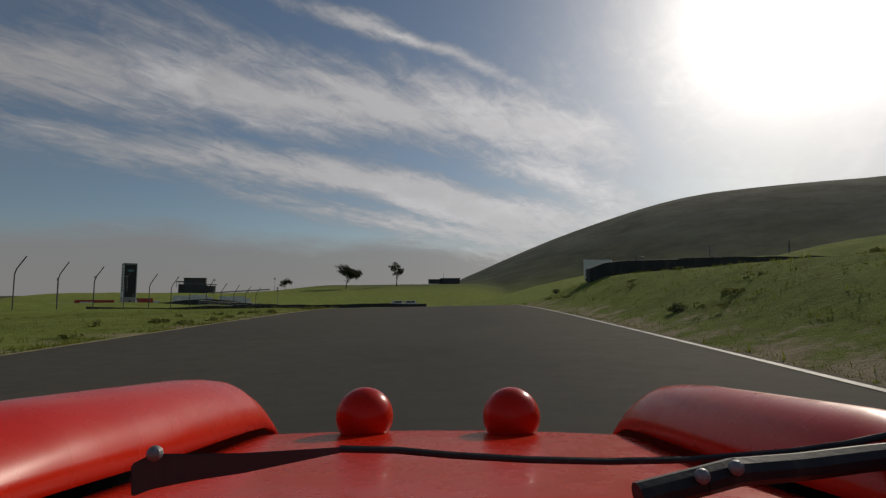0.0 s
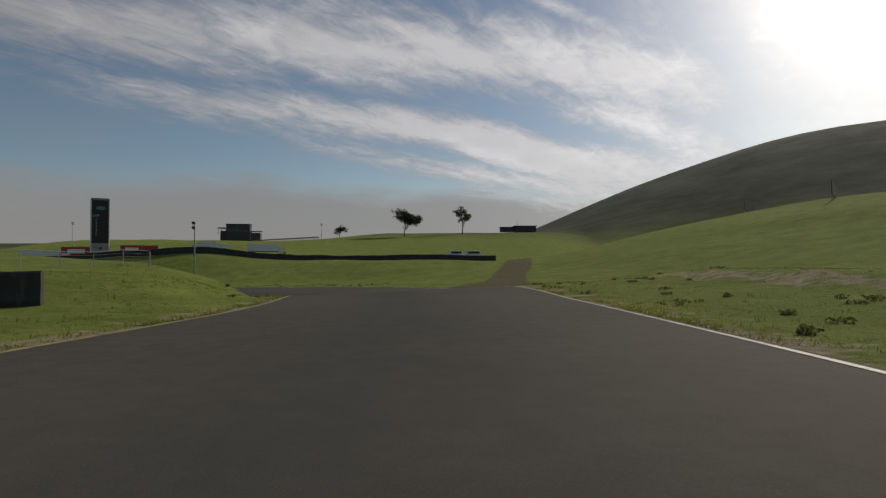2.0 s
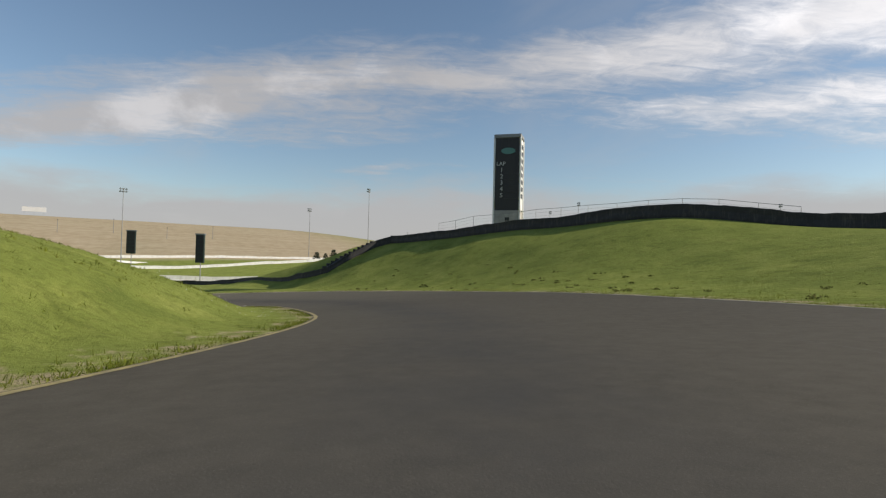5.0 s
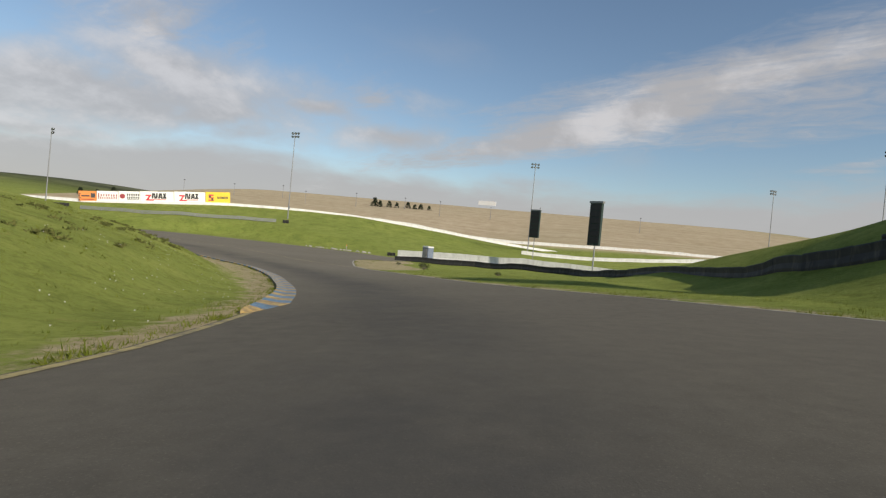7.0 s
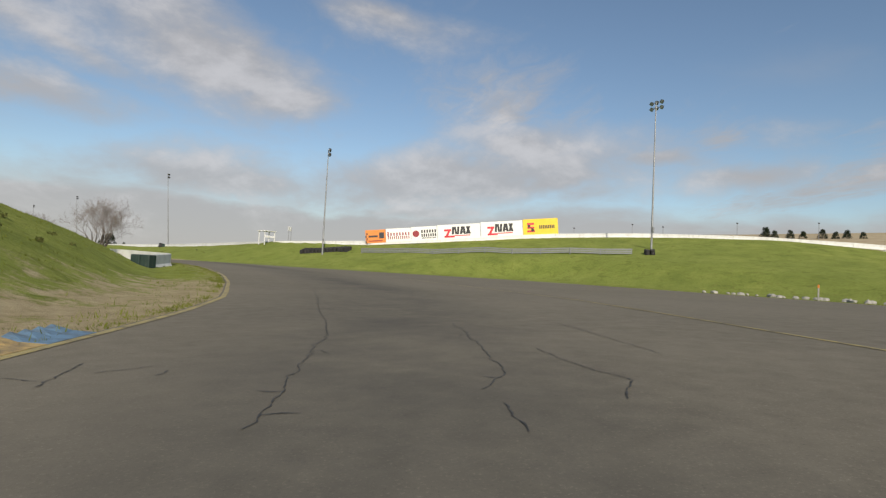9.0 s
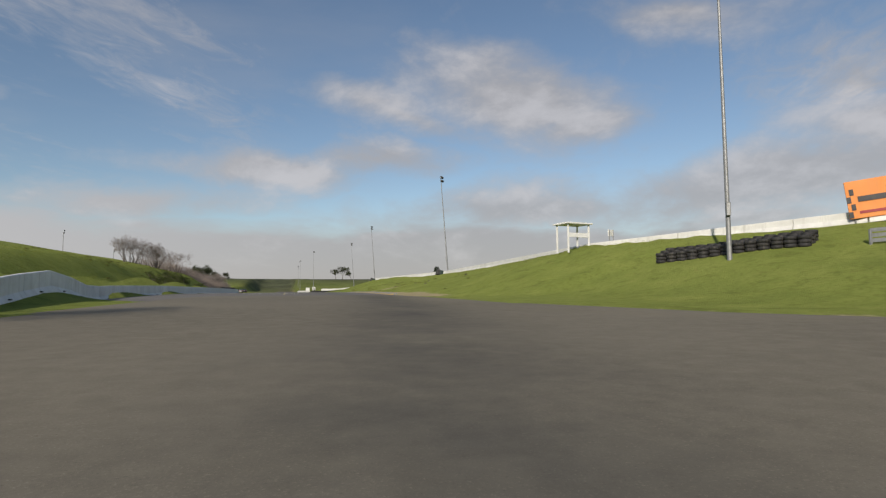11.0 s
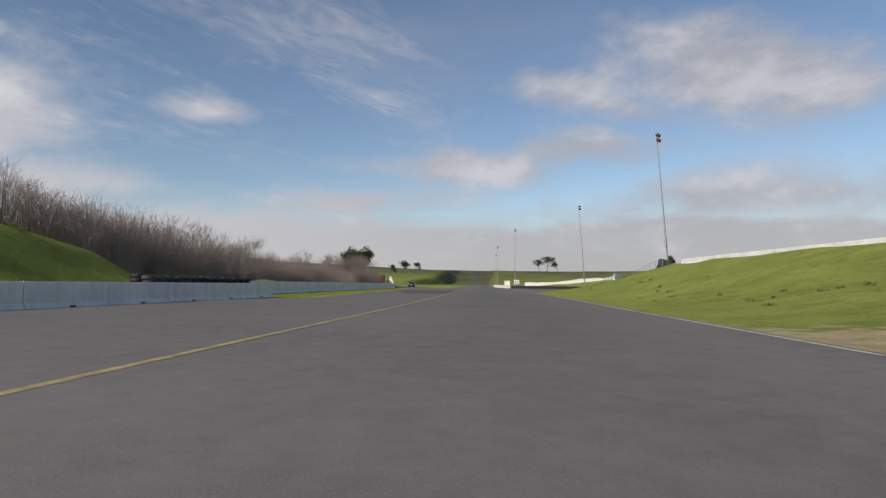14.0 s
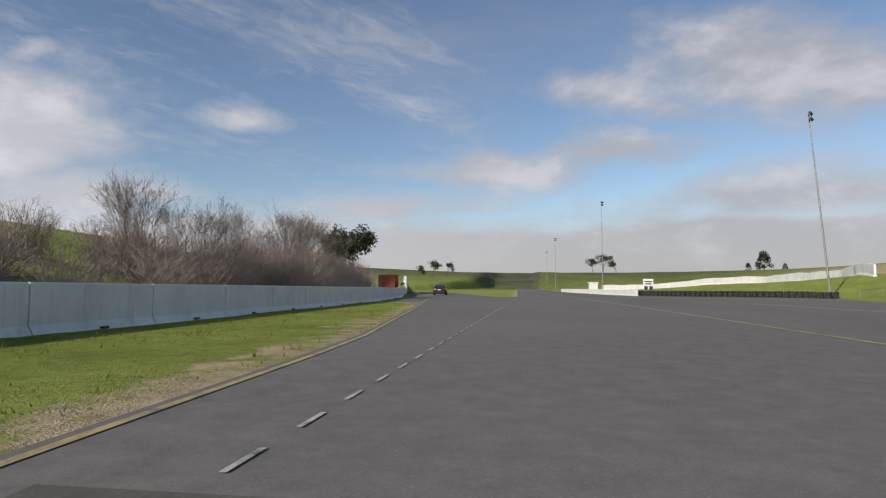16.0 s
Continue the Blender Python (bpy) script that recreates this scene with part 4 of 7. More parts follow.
def belt_barrier(name, pts, height, label, seg=2.4):
    """Black conveyor belt on posts in front of tyres."""
    pts = np.array(pts, float)
    arc = np.r_[0, np.cumsum(np.linalg.norm(np.diff(pts, axis=0), axis=1))]
    root = thing(name, Matrix(), label, "barrier", kind="structure")
    rng = random.Random(3)
    n = int(arc[-1] / seg)
    for i in range(n):
        a, b = i * seg, (i + 1) * seg + 0.05
        pa = np.array([np.interp(a, arc, pts[:, k]) for k in (0, 1)])
        pb = np.array([np.interp(b, arc, pts[:, k]) for k in (0, 1)])
        d = (pb - pa) / np.linalg.norm(pb - pa)
        nrm = np.array((-d[1], d[0])) * (1 if i % 2 else 1.02)
        bm = bmesh.new()
        path = []
        for f in (0, 0.33, 0.66, 1):
            p = pa + (pb - pa) * f
            path.append(((*(p + nrm * rng.uniform(-.02, .02)), ground_at(*p) - 0.15), (*nrm, 0), (0, 0, 1)))
        h = float(np.interp(pa[0], *height)) + rng.uniform(-0.03, 0.03) + 0.15
        sweep(bm, path, [(-0.32, 0), (0.06, 0), (0.10, 0.3), (0.05, h * 0.6), (0.09, h - 0.05), (0.04, h), (-0.32, h - 0.03)])
        part("belt", bm, BLACK_BELT, root)
    return root


BARRIER = [(-4.5, 190.2), (-16, 191), (-30, 192), (-45, 190), (-60, 186.5), (-74, 181), (-88, 176.0), (-96, 173.2), (-102, 171.2), (-107.4, 169), (-107.8, 165), (-108.3, 162), (-107.8, 160.2),
           (-111.6, 158.6), (-124.5, 156.2), (-138, 154), (-150, 148.5), (-156, 138), (-159, 124)]
belt_barrier("belt_barrier", BARRIER, ([-160, -118, -108, -104, -95, -60, 0], [0.75, 0.72, 0.85, 1.0, 1.05, 1.3, 1.2]), "long black belt barrier along the foot and crest of the grass bank")
tyre_wall([(-109.4, 160.6), (-109.4, 162), (-108.9, 165), (-108.5, 168.4)], "black tyres stacked behind the belt barrier on the bank", 1)
belt_barrier("slope_barrier", [(10.4, 41.4), (15.2, 42.0), (20.2, 42.9), (25.6, 44)], ([10, 18, 26], [0.68, 0.75, 0.95]), "black belt barrier in front of tyres on the grass slope")
tyre_wall([(10.8, 42.2), (25.4, 44.8)], "long wall of black tyres on the grass slope", 1, pitch=0.56, stacks=LOW_STACKS)
belt_barrier("infield_barrier", [(-11.4, 80.5), (-24, 72.3), (-32, 67.5)], ([-40, 0], [0.95, 0.95]), "low black belt barrier on the infield grass")
tyre_wall([(-31.6, 68.8), (-23.7, 73.6), (-11.9, 81.4)], "row of black tyres behind the infield belt barrier", 1)
tyre_wall([(-173.6, 43.6), (-177.8, 50.8)], "bundle of black tyres at the end of the guardrail", 3, stacks=LOW_STACKS)
tyre_wall([(-196.0, 88.2), (-196.8, 89.4)], "small bundle of black tyres at the end of the guardrail", 2, stacks=LOW_STACKS)
tyre_wall(strip_xy([(73, 10.8), (69, 11.2), (64, 11.7)]), "black tyres stacked behind the white wall", 2, stacks=TALL_STACKS)
tyre_wall(strip_xy([(188, -11.2), (184, -14.5), (179, -20), (173, -28)]), "curved wall of black and grey tyre stacks beside the asphalt", 1)
x, y = -141.1, 82.5
root = thing("end_cushion", pose(x, y, ground_at(x, y) - 0.08, 0, 0, 129), "dark green padded block at the end of the white wall", "crash pad")
for k in (-0.33, 0.33):
    bm = bmesh.new()
    box(bm, (0.64, 0.7, 0.85), pose(k, 0, 0.42), 0.08, 2)
    part("cushion", bm, DARK_GREEN, root)

# ---- tower, buildings and boards ----


def lettering(text, size, m, material, parent, name="lettering"):
    cu = bpy.data.curves.new("letters", "FONT")
    cu.body, cu.size, cu.extrude, cu.align_x, cu.align_y = text, size, 0.02, "CENTER", "CENTER"
    tmp = bpy.data.objects.new("letters", cu)
    scene.collection.objects.link(tmp)
    bpy.context.view_layer.update()
    me = bpy.data.meshes.new_from_object(tmp.evaluated_get(bpy.context.evaluated_depsgraph_get()))
    bpy.data.objects.remove(tmp)
    bpy.data.curves.remove(cu)
    me.materials.clear()
    me.materials.append(material)
    ob = new(name, me)
    ob.parent = parent
    ob.matrix_local = m
    return ob


PALE = painted("pale_print", (0.55, 0.56, 0.55), 0.5, 0.1, 2)
TEAL = painted("teal_print", (0.10, 0.26, 0.24), 0.5, 0.1, 2)


def tower():
    x, y = -94.5, 181.0
    base = ground_at(x, y) - 0.3
    top = 14.2
    h = top - base
    root = thing("lap_tower", pose(x, y, base, 0, 0, 42), "tall dark lap scoring tower with white edges and a grey foot", "tower")
    w, d, foot = 3.5, 2.7, h * 0.23
    bm = bmesh.new()
    box(bm, (w, d, foot), pose(0, 0, foot / 2), 0.04)
    part("foot", bm, CONCRETE, root)
    bm = bmesh.new()
    box(bm, (w - 0.1, d - 0.1, h - foot - 0.5), pose(0, 0, foot + (h - foot - 0.5) / 2), 0.03)
    part("core", bm, BLACK_PAINT, root)
    bm = bmesh.new()
    box(bm, (w + 0.16, d + 0.16, 0.5), pose(0, 0, h - 0.25), 0.05)
    part("cap", bm, GALV, root)
    for sx in (-1, 1):
        for sy in (-1, 1):
            bm = bmesh.new()
            box(bm, (0.22, 0.22, h - 0.5), pose(sx * w / 2, sy * d / 2, (h - 0.5) / 2), 0.03)
            part("corner_post", bm, WHITE_PAINT, root)
    # front: lap panel with its numerals
    front = -(d - 0.1) / 2 - 0.03
    lettering("LAP", 0.75, pose(-0.85, front, h * 0.70, 90), PALE, root)
    for i in range(5):
        lettering(str(i + 1), 0.82, pose(-0.75, front, h * 0.70 - 0.85 * (i + 1), 90), PALE, root, "numeral")
        bm = bmesh.new()
        box(bm, (2.0, 0.05, 0.03), pose(0.55, front + 0.01, h * 0.70 - 0.85 * (i + 1) - 0.42), 0)
        part("panel_rib", bm, DARK_STEEL, root)
    bm = bmesh.new()
    bmesh.ops.create_cone(bm, cap_ends=True, segments=28, radius1=0.95, radius2=0.95, depth=0.05, matrix=pose(0.1, front, h * 0.83, 90) @ Matrix.Diagonal((1, 0.45, 1, 1)))
    part("oval_badge", bm, TEAL, root)
    bm = bmesh.new()
    box(bm, (0.6, 0.05, 0.45), pose(0.1, -d / 2 - 0.02, foot * 0.62), 0.02)
    part("foot_window", bm, BLACK_PAINT, root)
    for sx in (-1, 1):
        side = part_panel(root, (0.05, d - 0.3, h - foot - 0.7), pose(sx * (w / 2 - 0.02), 0, foot + (h - foot - 0.5) / 2), WHITE_PAINT, "side_panel")
        for i in range(8):
            bm = bmesh.new()
            box(bm, (0.06, 1.5, 0.58), pose(sx * (w / 2 + 0.02), 0, h * 0.88 - 0.95 * i), 0.02)
            part("side_slot", bm, BLACK_PAINT, side)


def part_panel(root, size, m, material, name):
    bm = bmesh.new()
    box(bm, size, m, 0.01)
    return part(name, bm, material, root)


tower()

WINDOW = Mat("window_glass").done((0.03, 0.04, 0.05), 0.08, spec=0.6)


def press_building():
    x, y = -160, 356
    root = thing("press_building", pose(x, y, ground_at(x, y), 0, 0, 20), "dark stepped grandstand building with an overhanging roof", "building")
    g = 13.2 - ground_at(x, y)
    for name, size, loc, mat in (("wall", (12.5, 8, g + 6.6), (3.7, 0, (g + 6.6) / 2), DARK_STEEL), ("lower_wall", (5.4, 7, g + 2.0), (12.7, 0, (g + 2.0) / 2), DARK_STEEL),
                                 ("roof", (13.1, 8.8, 0.4), (3.7, 0, g + 6.7), BLACK_PAINT), ("side_wing", (3.0, 7, g + 3.0), (-4.1, 0, (g + 3.0) / 2), DARK_STEEL),
                                 ("awning", (4.4, 9, 0.3), (-4.7, -0.6, g + 4.6), BLACK_PAINT), ("lower_roof", (6.6, 8.4, 0.25), (13.0, 0, g + 2.9), CONCRETE)):
        bm = bmesh.new()
        box(bm, size, pose(*loc), 0.08)
        part(name, bm, mat, root)
    for i in range(5):
        part_panel(root, (1.6, 0.1, 1.3), pose(-1 + i * 2.2, -4.05, g + 3.2), WINDOW, "window")
    for i in range(3):
        bm = bmesh.new()
        rod(bm, (-6.5 + i * 1.8, -4.5, g + 1), (-6.5 + i * 1.8, -4.5, g + 4.5), 0.12, sides=6)
        part("awning_post", bm, DARK_STEEL, root)
    for i in range(3):
        bm = bmesh.new()
        rod(bm, (10.6 + i * 2.4, -3.6, g), (10.6 + i * 2.4, -3.6, g + 2.85), 0.12, sides=6)
        part("roof_post", bm, DARK_STEEL, root)
    # colonnaded stand
    stand = thing("grandstand", pose(-128, 356, ground_at(-128, 356), 0, 0, 190), "long low grandstand with a row of pale posts", "grandstand")
    g = 8.5 - ground_at(-128, 356)
    part_panel(stand, (36, 5, 0.4), pose(0, 0, g + 3.2, 0, 3.2, 0), CONCRETE, "deck")
    for i in range(26):
        bm = bmesh.new()
        px = -17 + i * 1.36
        rod(bm, (px, -2.3, 0), (px, -2.3, g + 3.1 - px * 0.056), 0.16, sides=6)
        part("post", bm, CONCRETE, stand)


press_building()


def far_house():
    x, y = -2, 440
    root = thing("flat_roofed_house", pose(x, y, ground_at(x, y) - 0.3, 0, 0, 8), "low flat-roofed dark building on the green ridge", "building")
    part_panel(root, (14, 8, 3.6), pose(4, 0, 1.8), DARK_STEEL, "wall")
    part_panel(root, (15.4, 9, 0.4), pose(4, 0, 3.8), BLACK_PAINT, "roof")
    part_panel(root, (9, 6, 3.0), pose(-8, 0, 1.5), DARK_STEEL, "wing")
    part_panel(root, (9.6, 6.6, 0.3), pose(-8, 0, 3.1), BLACK_PAINT, "wing_roof")
    bm = bmesh.new()
    rod(bm, (-1, 0, 3), (-1, 0, 8), 0.12, 0.08, 6)
    part("mast", bm, GALV, root)


far_house()

RED_BOARD = painted("red_board", (0.45, 0.03, 0.035), 0.5, 0.2, 1)
ORANGE = painted("orange_board", (0.72, 0.24, 0.045), 0.5, 0.12, 1)
YELLOW_BOARD = painted("yellow_board", (0.80, 0.56, 0.03), 0.5, 0.12, 1)
WHITE_BOARD = painted("white_board", (0.80, 0.80, 0.78), 0.5, 0.08, 1)
MAROON = painted("maroon_print", (0.28, 0.02, 0.03), 0.5, 0.1, 1)
INK = painted("ink", (0.03, 0.03, 0.035), 0.5, 0.1, 1)
BRIGHT_RED = painted("bright_red", (0.62, 0.03, 0.05), 0.5, 0.1, 1)


def transporter(x, y, turn, length, colour, label):
    z = ground_at(x, y)
    root = thing("transporter", pose(x, y, z, 0, 0, turn), label, "truck", "parked transporters in the paddock")
    part_panel(root, (length, 2.5, 2.7), pose(0, 0, 2.4), colour, "body")
    part_panel(root, (length - 0.1, 2.4, 0.3), pose(0, 0, 0.9), DARK_STEEL, "chassis")
    part_panel(root, (2.0, 2.4, 2.4), pose(length / 2 + 1.2, 0, 1.7), WHITE_PAINT, "cab")
    for i in range(3):
        for sy in (-1, 1):
            bm = bmesh.new()
            rod(bm, (-length / 2 + 1 + i * 1.1 + (length - 1 if i == 2 else 0), sy * 1.15, 0.5), (-length / 2 + 1 + i * 1.1 + (length - 1 if i == 2 else 0), sy * 0.9, 0.5), 0.5, sides=14)
            part("wheel", bm, RUBBER, root)
    if colour is RED_BOARD:
        part_panel(root, (length * 0.35, 0.05, 1.2), pose(-length * 0.2, -1.28, 2.5), WHITE_BOARD, "white_panel")


for x, y, tn, ln, col, lb in ((-133, 205, 38, 9, WHITE_PAINT, "white transporter parked in the paddock"), (-125, 212, 38, 12, RED_BOARD, "red transporter with a white panel in the paddock"),
                              (-114, 220, 38, 10, RED_BOARD, "red transporter with a white panel in the paddock"), (-100, 232, 36, 8, WHITE_PAINT, "white transporter parked in the paddock"),
                              (-88, 214, 30, 5, WHITE_PAINT, "white box truck standing behind the barrier"), (-95, 262, 30, 11, WHITE_PAINT, "white transporter parked in the paddock"),
                              (-120, 268, 30, 9, WHITE_PAINT, "white transporter parked in the paddock")):
    transporter(x, y, tn, ln, col, lb)


def van(x, y, turn):
    root = thing("van", pose(x, y, ground_at(x, y), 0, 0, turn), "white van parked behind the end of the barrier", "van")
    part_panel(root, (4.6, 1.9, 1.1), pose(0, 0, 0.95), WHITE_PAINT, "body")
    bm = bmesh.new()
    box(bm, (3.4, 1.75, 0.85), pose(-0.4, 0, 1.9), 0.18, 2)
    part("cabin", bm, WHITE_PAINT, root)
    for sy in (-1, 1):
        part_panel(root, (2.7, 0.04, 0.5), pose(-0.4, sy * 0.875, 1.95), WINDOW, "side_window")
        for px in (-1.4, 1.4):
            bm = bmesh.new()
            rod(bm, (px, sy * 0.95, 0.34), (px, sy * 0.7, 0.34), 0.34, sides=14)
            part("wheel", bm, RUBBER, root)


van(-9.5, 194.5, 10)
van(-14, 196.5, 30)


def board_on_posts(name, x, y, z_top, w, h, turn, colour, label, posts=2, thick=0.12, category="sign"):
    z = ground_at(x, y)
    root = thing(name, pose(x, y, z, 0, 0, turn), label, category)
    top = z_top - z
    bm = bmesh.new()
    box(bm, (w, thick, h), pose(0, 0, top - h / 2), 0.02)
    part("board", bm, colour, root)
    for i in range(posts):
        bm = bmesh.new()
        px = 0 if posts == 1 else (i / (posts - 1) - 0.5) * w * 0.8
        rod(bm, (px, thick / 2 + 0.08, -0.3), (px, thick / 2 + 0.08, top - 0.05), 0.11 if posts == 1 else 0.07, sides=8)
        part("post", bm, GALV, root)
    return root, top


# tall result boards beside the strip
for x, y, zt, w, h, tn in ((-166.2, 152.4, 1.8, 1.9, 6.2, 55), (-223.5, 141.3, 4.3, 2.6, 6.8, 62)):
    root, top = board_on_posts("result_board", x, y, zt, w, h, tn, DARK_GREEN, "tall dark result board on a single post", 1, 0.5)
    part_panel(root, (w + 0.3, 0.62, 0.3), pose(0, 0, top + 0.05), GALV, "cap")
    for i in range(6):
        part_panel(root, (w - 0.3, 0.06, h / 7.5), pose(0, -0.27, top - h * (i + 0.7) / 6.5), BLACK_PAINT, "panel")
for x, y, zt in ((62, 227, 15.7), (61.7, 185, 12.4), (72, 160, 12), (86, 150, 12.5)):
    board_on_posts("hoarding", x, y, max(zt, ground_at(x, y) + 3.2), 13, 2.6, 60, DARK_STEEL, "dark back of a hoarding on the green slope", 3)
board_on_posts("white_board", 13.1, 49.6, max(2.45, ground_at(13.1, 49.6) + 0.75), 1.9, 1.2, 10, WHITE_BOARD, "low white board on the grass slope above the tyre wall", 3)
board_on_posts("name_board", -470, 96, ground_at(-470, 96) + 5.5, 13, 3.0, 80, WHITE_BOARD, "white name board on top of the brown hillside", 3)
board_on_posts("white_board", -200, -11, 1.9, 1.5, 1.1, 30, WHITE_BOARD, "small white board on posts behind the wall", 2)

# billboards on the bank


def billboard_row():
    a, b = np.array((-182.2, 48.2)), np.array((-204.6, 69.0))
    d = (b - a) / np.linalg.norm(b - a)
    turn = math.degrees(math.atan2(d[1], d[0]))
    za, zb = -4.3, -1.2  # feet of the row's ends
    length = np.linalg.norm(b - a)
    # share of the row, colour, kind
    spans = [(0.0, 0.105, ORANGE, "orange"), (0.107, 0.235, WHITE_BOARD, "maroon"), (0.237, 0.37, WHITE_BOARD, "round"), (0.372, 0.595, WHITE_BOARD, "zed"),
             (0.597, 0.815, WHITE_BOARD, "zed"), (0.817, 1.0, YELLOW_BOARD, "bolt")]
    words = {"orange": "orange billboard with a black block and checks", "maroon": "white billboard with dark red lettering bars",
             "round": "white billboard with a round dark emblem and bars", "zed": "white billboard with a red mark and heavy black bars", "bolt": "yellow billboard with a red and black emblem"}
    for f0, f1, col, kind in spans:
        f = (f0 + f1) / 2
        c = a + (b - a) * f
        z = za + (zb - za) * f
        w, h = (f1 - f0) * length, 2.05 + 0.55 * f
        tilt = math.degrees(math.atan2(zb - za, length))
        # seen from the road, the row's end lies to the right: x runs along the row
        root = thing("billboard", Matrix.Translation((*c, z)) @ Matrix.Rotation(radians(turn), 4, "Z") @ Matrix.Rotation(radians(-tilt), 4, "Y"), words[kind], "billboard", "billboards along the bank")
        part_panel(root, (w, 0.14, h), pose(0, 0, h / 2 + 0.1), col, "board")
        n = max(2, int(w / 2))
        for i in range(n):
            bm = bmesh.new()
            px = (i / (n - 1) - 0.5) * w * 0.85
            rod(bm, (px, 0.15, -0.8), (px, 0.15, h), 0.06, sides=6)
            part("post", bm, GALV, root)
        y = -0.09

        def bar(px, pz, bw, bh, mat, lean=0.0, name="print_bar"):
            bm = bmesh.new()
            vs = [bm.verts.new(v) for v in ((px - bw / 2, y, pz - bh / 2), (px + bw / 2, y, pz - bh / 2), (px + bw / 2 + lean * bh, y, pz + bh / 2), (px - bw / 2 + lean * bh, y, pz + bh / 2))]
            fc = bm.faces.new(vs)
            ex = bmesh.ops.extrude_face_region(bm, geom=[fc])
            bmesh.ops.translate(bm, verts=[v for v in ex["geom"] if isinstance(v, bmesh.types.BMVert)], vec=(0, -0.02, 0))
            part(name, bm, mat, root)

        s = 1
        if kind == "orange":
            bar(s * w * 0.30, h * 0.6, w * 0.24, h * 0.45, INK)
            bar(-s * w * 0.12, h * 0.55, w * 0.45, h * 0.14, INK)
            bar(0, h * 0.2, w * 0.7, h * 0.07, MAROON)
            for i in range(4):
                bar(-s * w * (0.47 - 0.05 * (i % 2)), h * (0.15 + 0.2 * i), w * 0.06, h * 0.16, INK)
        elif kind == "maroon":
            for r, (z0, bw, n) in enumerate(((0.62, 0.085, 8), (0.36, 0.06, 11))):
                for i in range(n):
                    bar(-s * w * (0.42 - i * 0.84 / (n - 1)), h * z0, w * bw * 0.62, h * (0.22 if i or r else 0.4), MAROON)
        elif kind == "round":
            bm = bmesh.new()
            bmesh.ops.create_cone(bm, cap_ends=True, segments=24, radius1=h * 0.24, radius2=h * 0.24, depth=0.04, matrix=pose(-s * w * 0.32, y, h * 0.55, 90))
            part("round_emblem", bm, MAROON, root)
            for r, (z0, n) in enumerate(((0.70, 6), (0.42, 7), (0.22, 12))):
                for i in range(n):
                    bar(s * w * (-0.08 + i * 0.52 / (n - 1)), h * z0, w * 0.36 / n, h * (0.22, 0.22, 0.08)[r], INK)
        elif kind == "zed":
            bar(-s * w * 0.26, h * 0.66, w * 0.17, h * 0.14, BRIGHT_RED)
            bar(-s * w * 0.29, h * 0.42, w * 0.06, h * 0.38, BRIGHT_RED, 0.5)
            bar(-s * w * 0.22, h * 0.22, w * 0.24, h * 0.13, BRIGHT_RED)
            for px, bw, lean in ((-0.135, 0.052, 0.10), (-0.075, 0.045, -0.12), (-0.015, 0.052, 0.10), (0.065, 0.055, 0.22), (0.125, 0.055, -0.16), (0.215, 0.055, 0.34), (0.225, 0.055, -0.34)):
                bar(w * px - lean * h * 0.25, h * 0.62, w * bw, h * 0.52, INK, lean)
            bar(w * 0.095, h * 0.50, w * 0.09, h * 0.09, INK)
            bar(s * w * 0.08, h * 0.27, w * 0.36, h * 0.06, BRIGHT_RED)
        else:
            bar(-s * w * 0.28, h * 0.74, w * 0.20, h * 0.14, BRIGHT_RED)
            bar(-s * w * 0.33, h * 0.60, w * 0.08, h * 0.22, INK)
            bar(-s * w * 0.28, h * 0.50, w * 0.20, h * 0.12, BRIGHT_RED)
            bar(-s * w * 0.23, h * 0.36, w * 0.08, h * 0.22, INK)
            bar(-s * w * 0.28, h * 0.28, w * 0.22, h * 0.12, BRIGHT_RED)
            for i in range(9):
                bar(s * w * (-0.02 + i * 0.05), h * 0.52, w * 0.032, h * 0.22, INK)


billboard_row()


def guardrail(pts, label):
    pts = np.array(pts, float)
    arc = np.r_[0, np.cumsum(np.linalg.norm(np.diff(pts, axis=0), axis=1))]
    root = thing("guardrail", Matrix(), label, "guardrail", kind="structure")
    seg = 3.8
    for i in range(int(arc[-1] / seg)):
        pa, pb = (np.array([np.interp(a, arc, pts[:, k]) for k in (0, 1)]) for a in (i * seg, (i + 1) * seg))
        d = (pb - pa) / np.linalg.norm(pb - pa)
        nrm = (-d[1], d[0], 0)
        za, zb = ground_at(*pa), ground_at(*pb)
        for lvl in (0.18, 0.42, 0.66):
            bm = bmesh.new()
            ring = [(0, -.085), (.04, -.055), (0, -.02), (0, .02), (.04, .055), (0, .085), (-.02, .085), (-.02, -.085)]
            sweep(bm, [((*pa, za + lvl), nrm, (0, 0, 1)), ((*pb, zb + lvl), nrm, (0, 0, 1))], ring)
            part("rail", bm, GALV, root)
        bm = bmesh.new()
        box(bm, (0.10, 0.10, 1.0), pose(*(pa - np.array(nrm[:2]) * 0.08), za + 0.2), 0.01)
        part("post", bm, GALV, root)


guardrail([(-178.5, 52.5), (-187, 70), (-196.6, 89.6)], "two-rail galvanised guardrail on the grass bank")


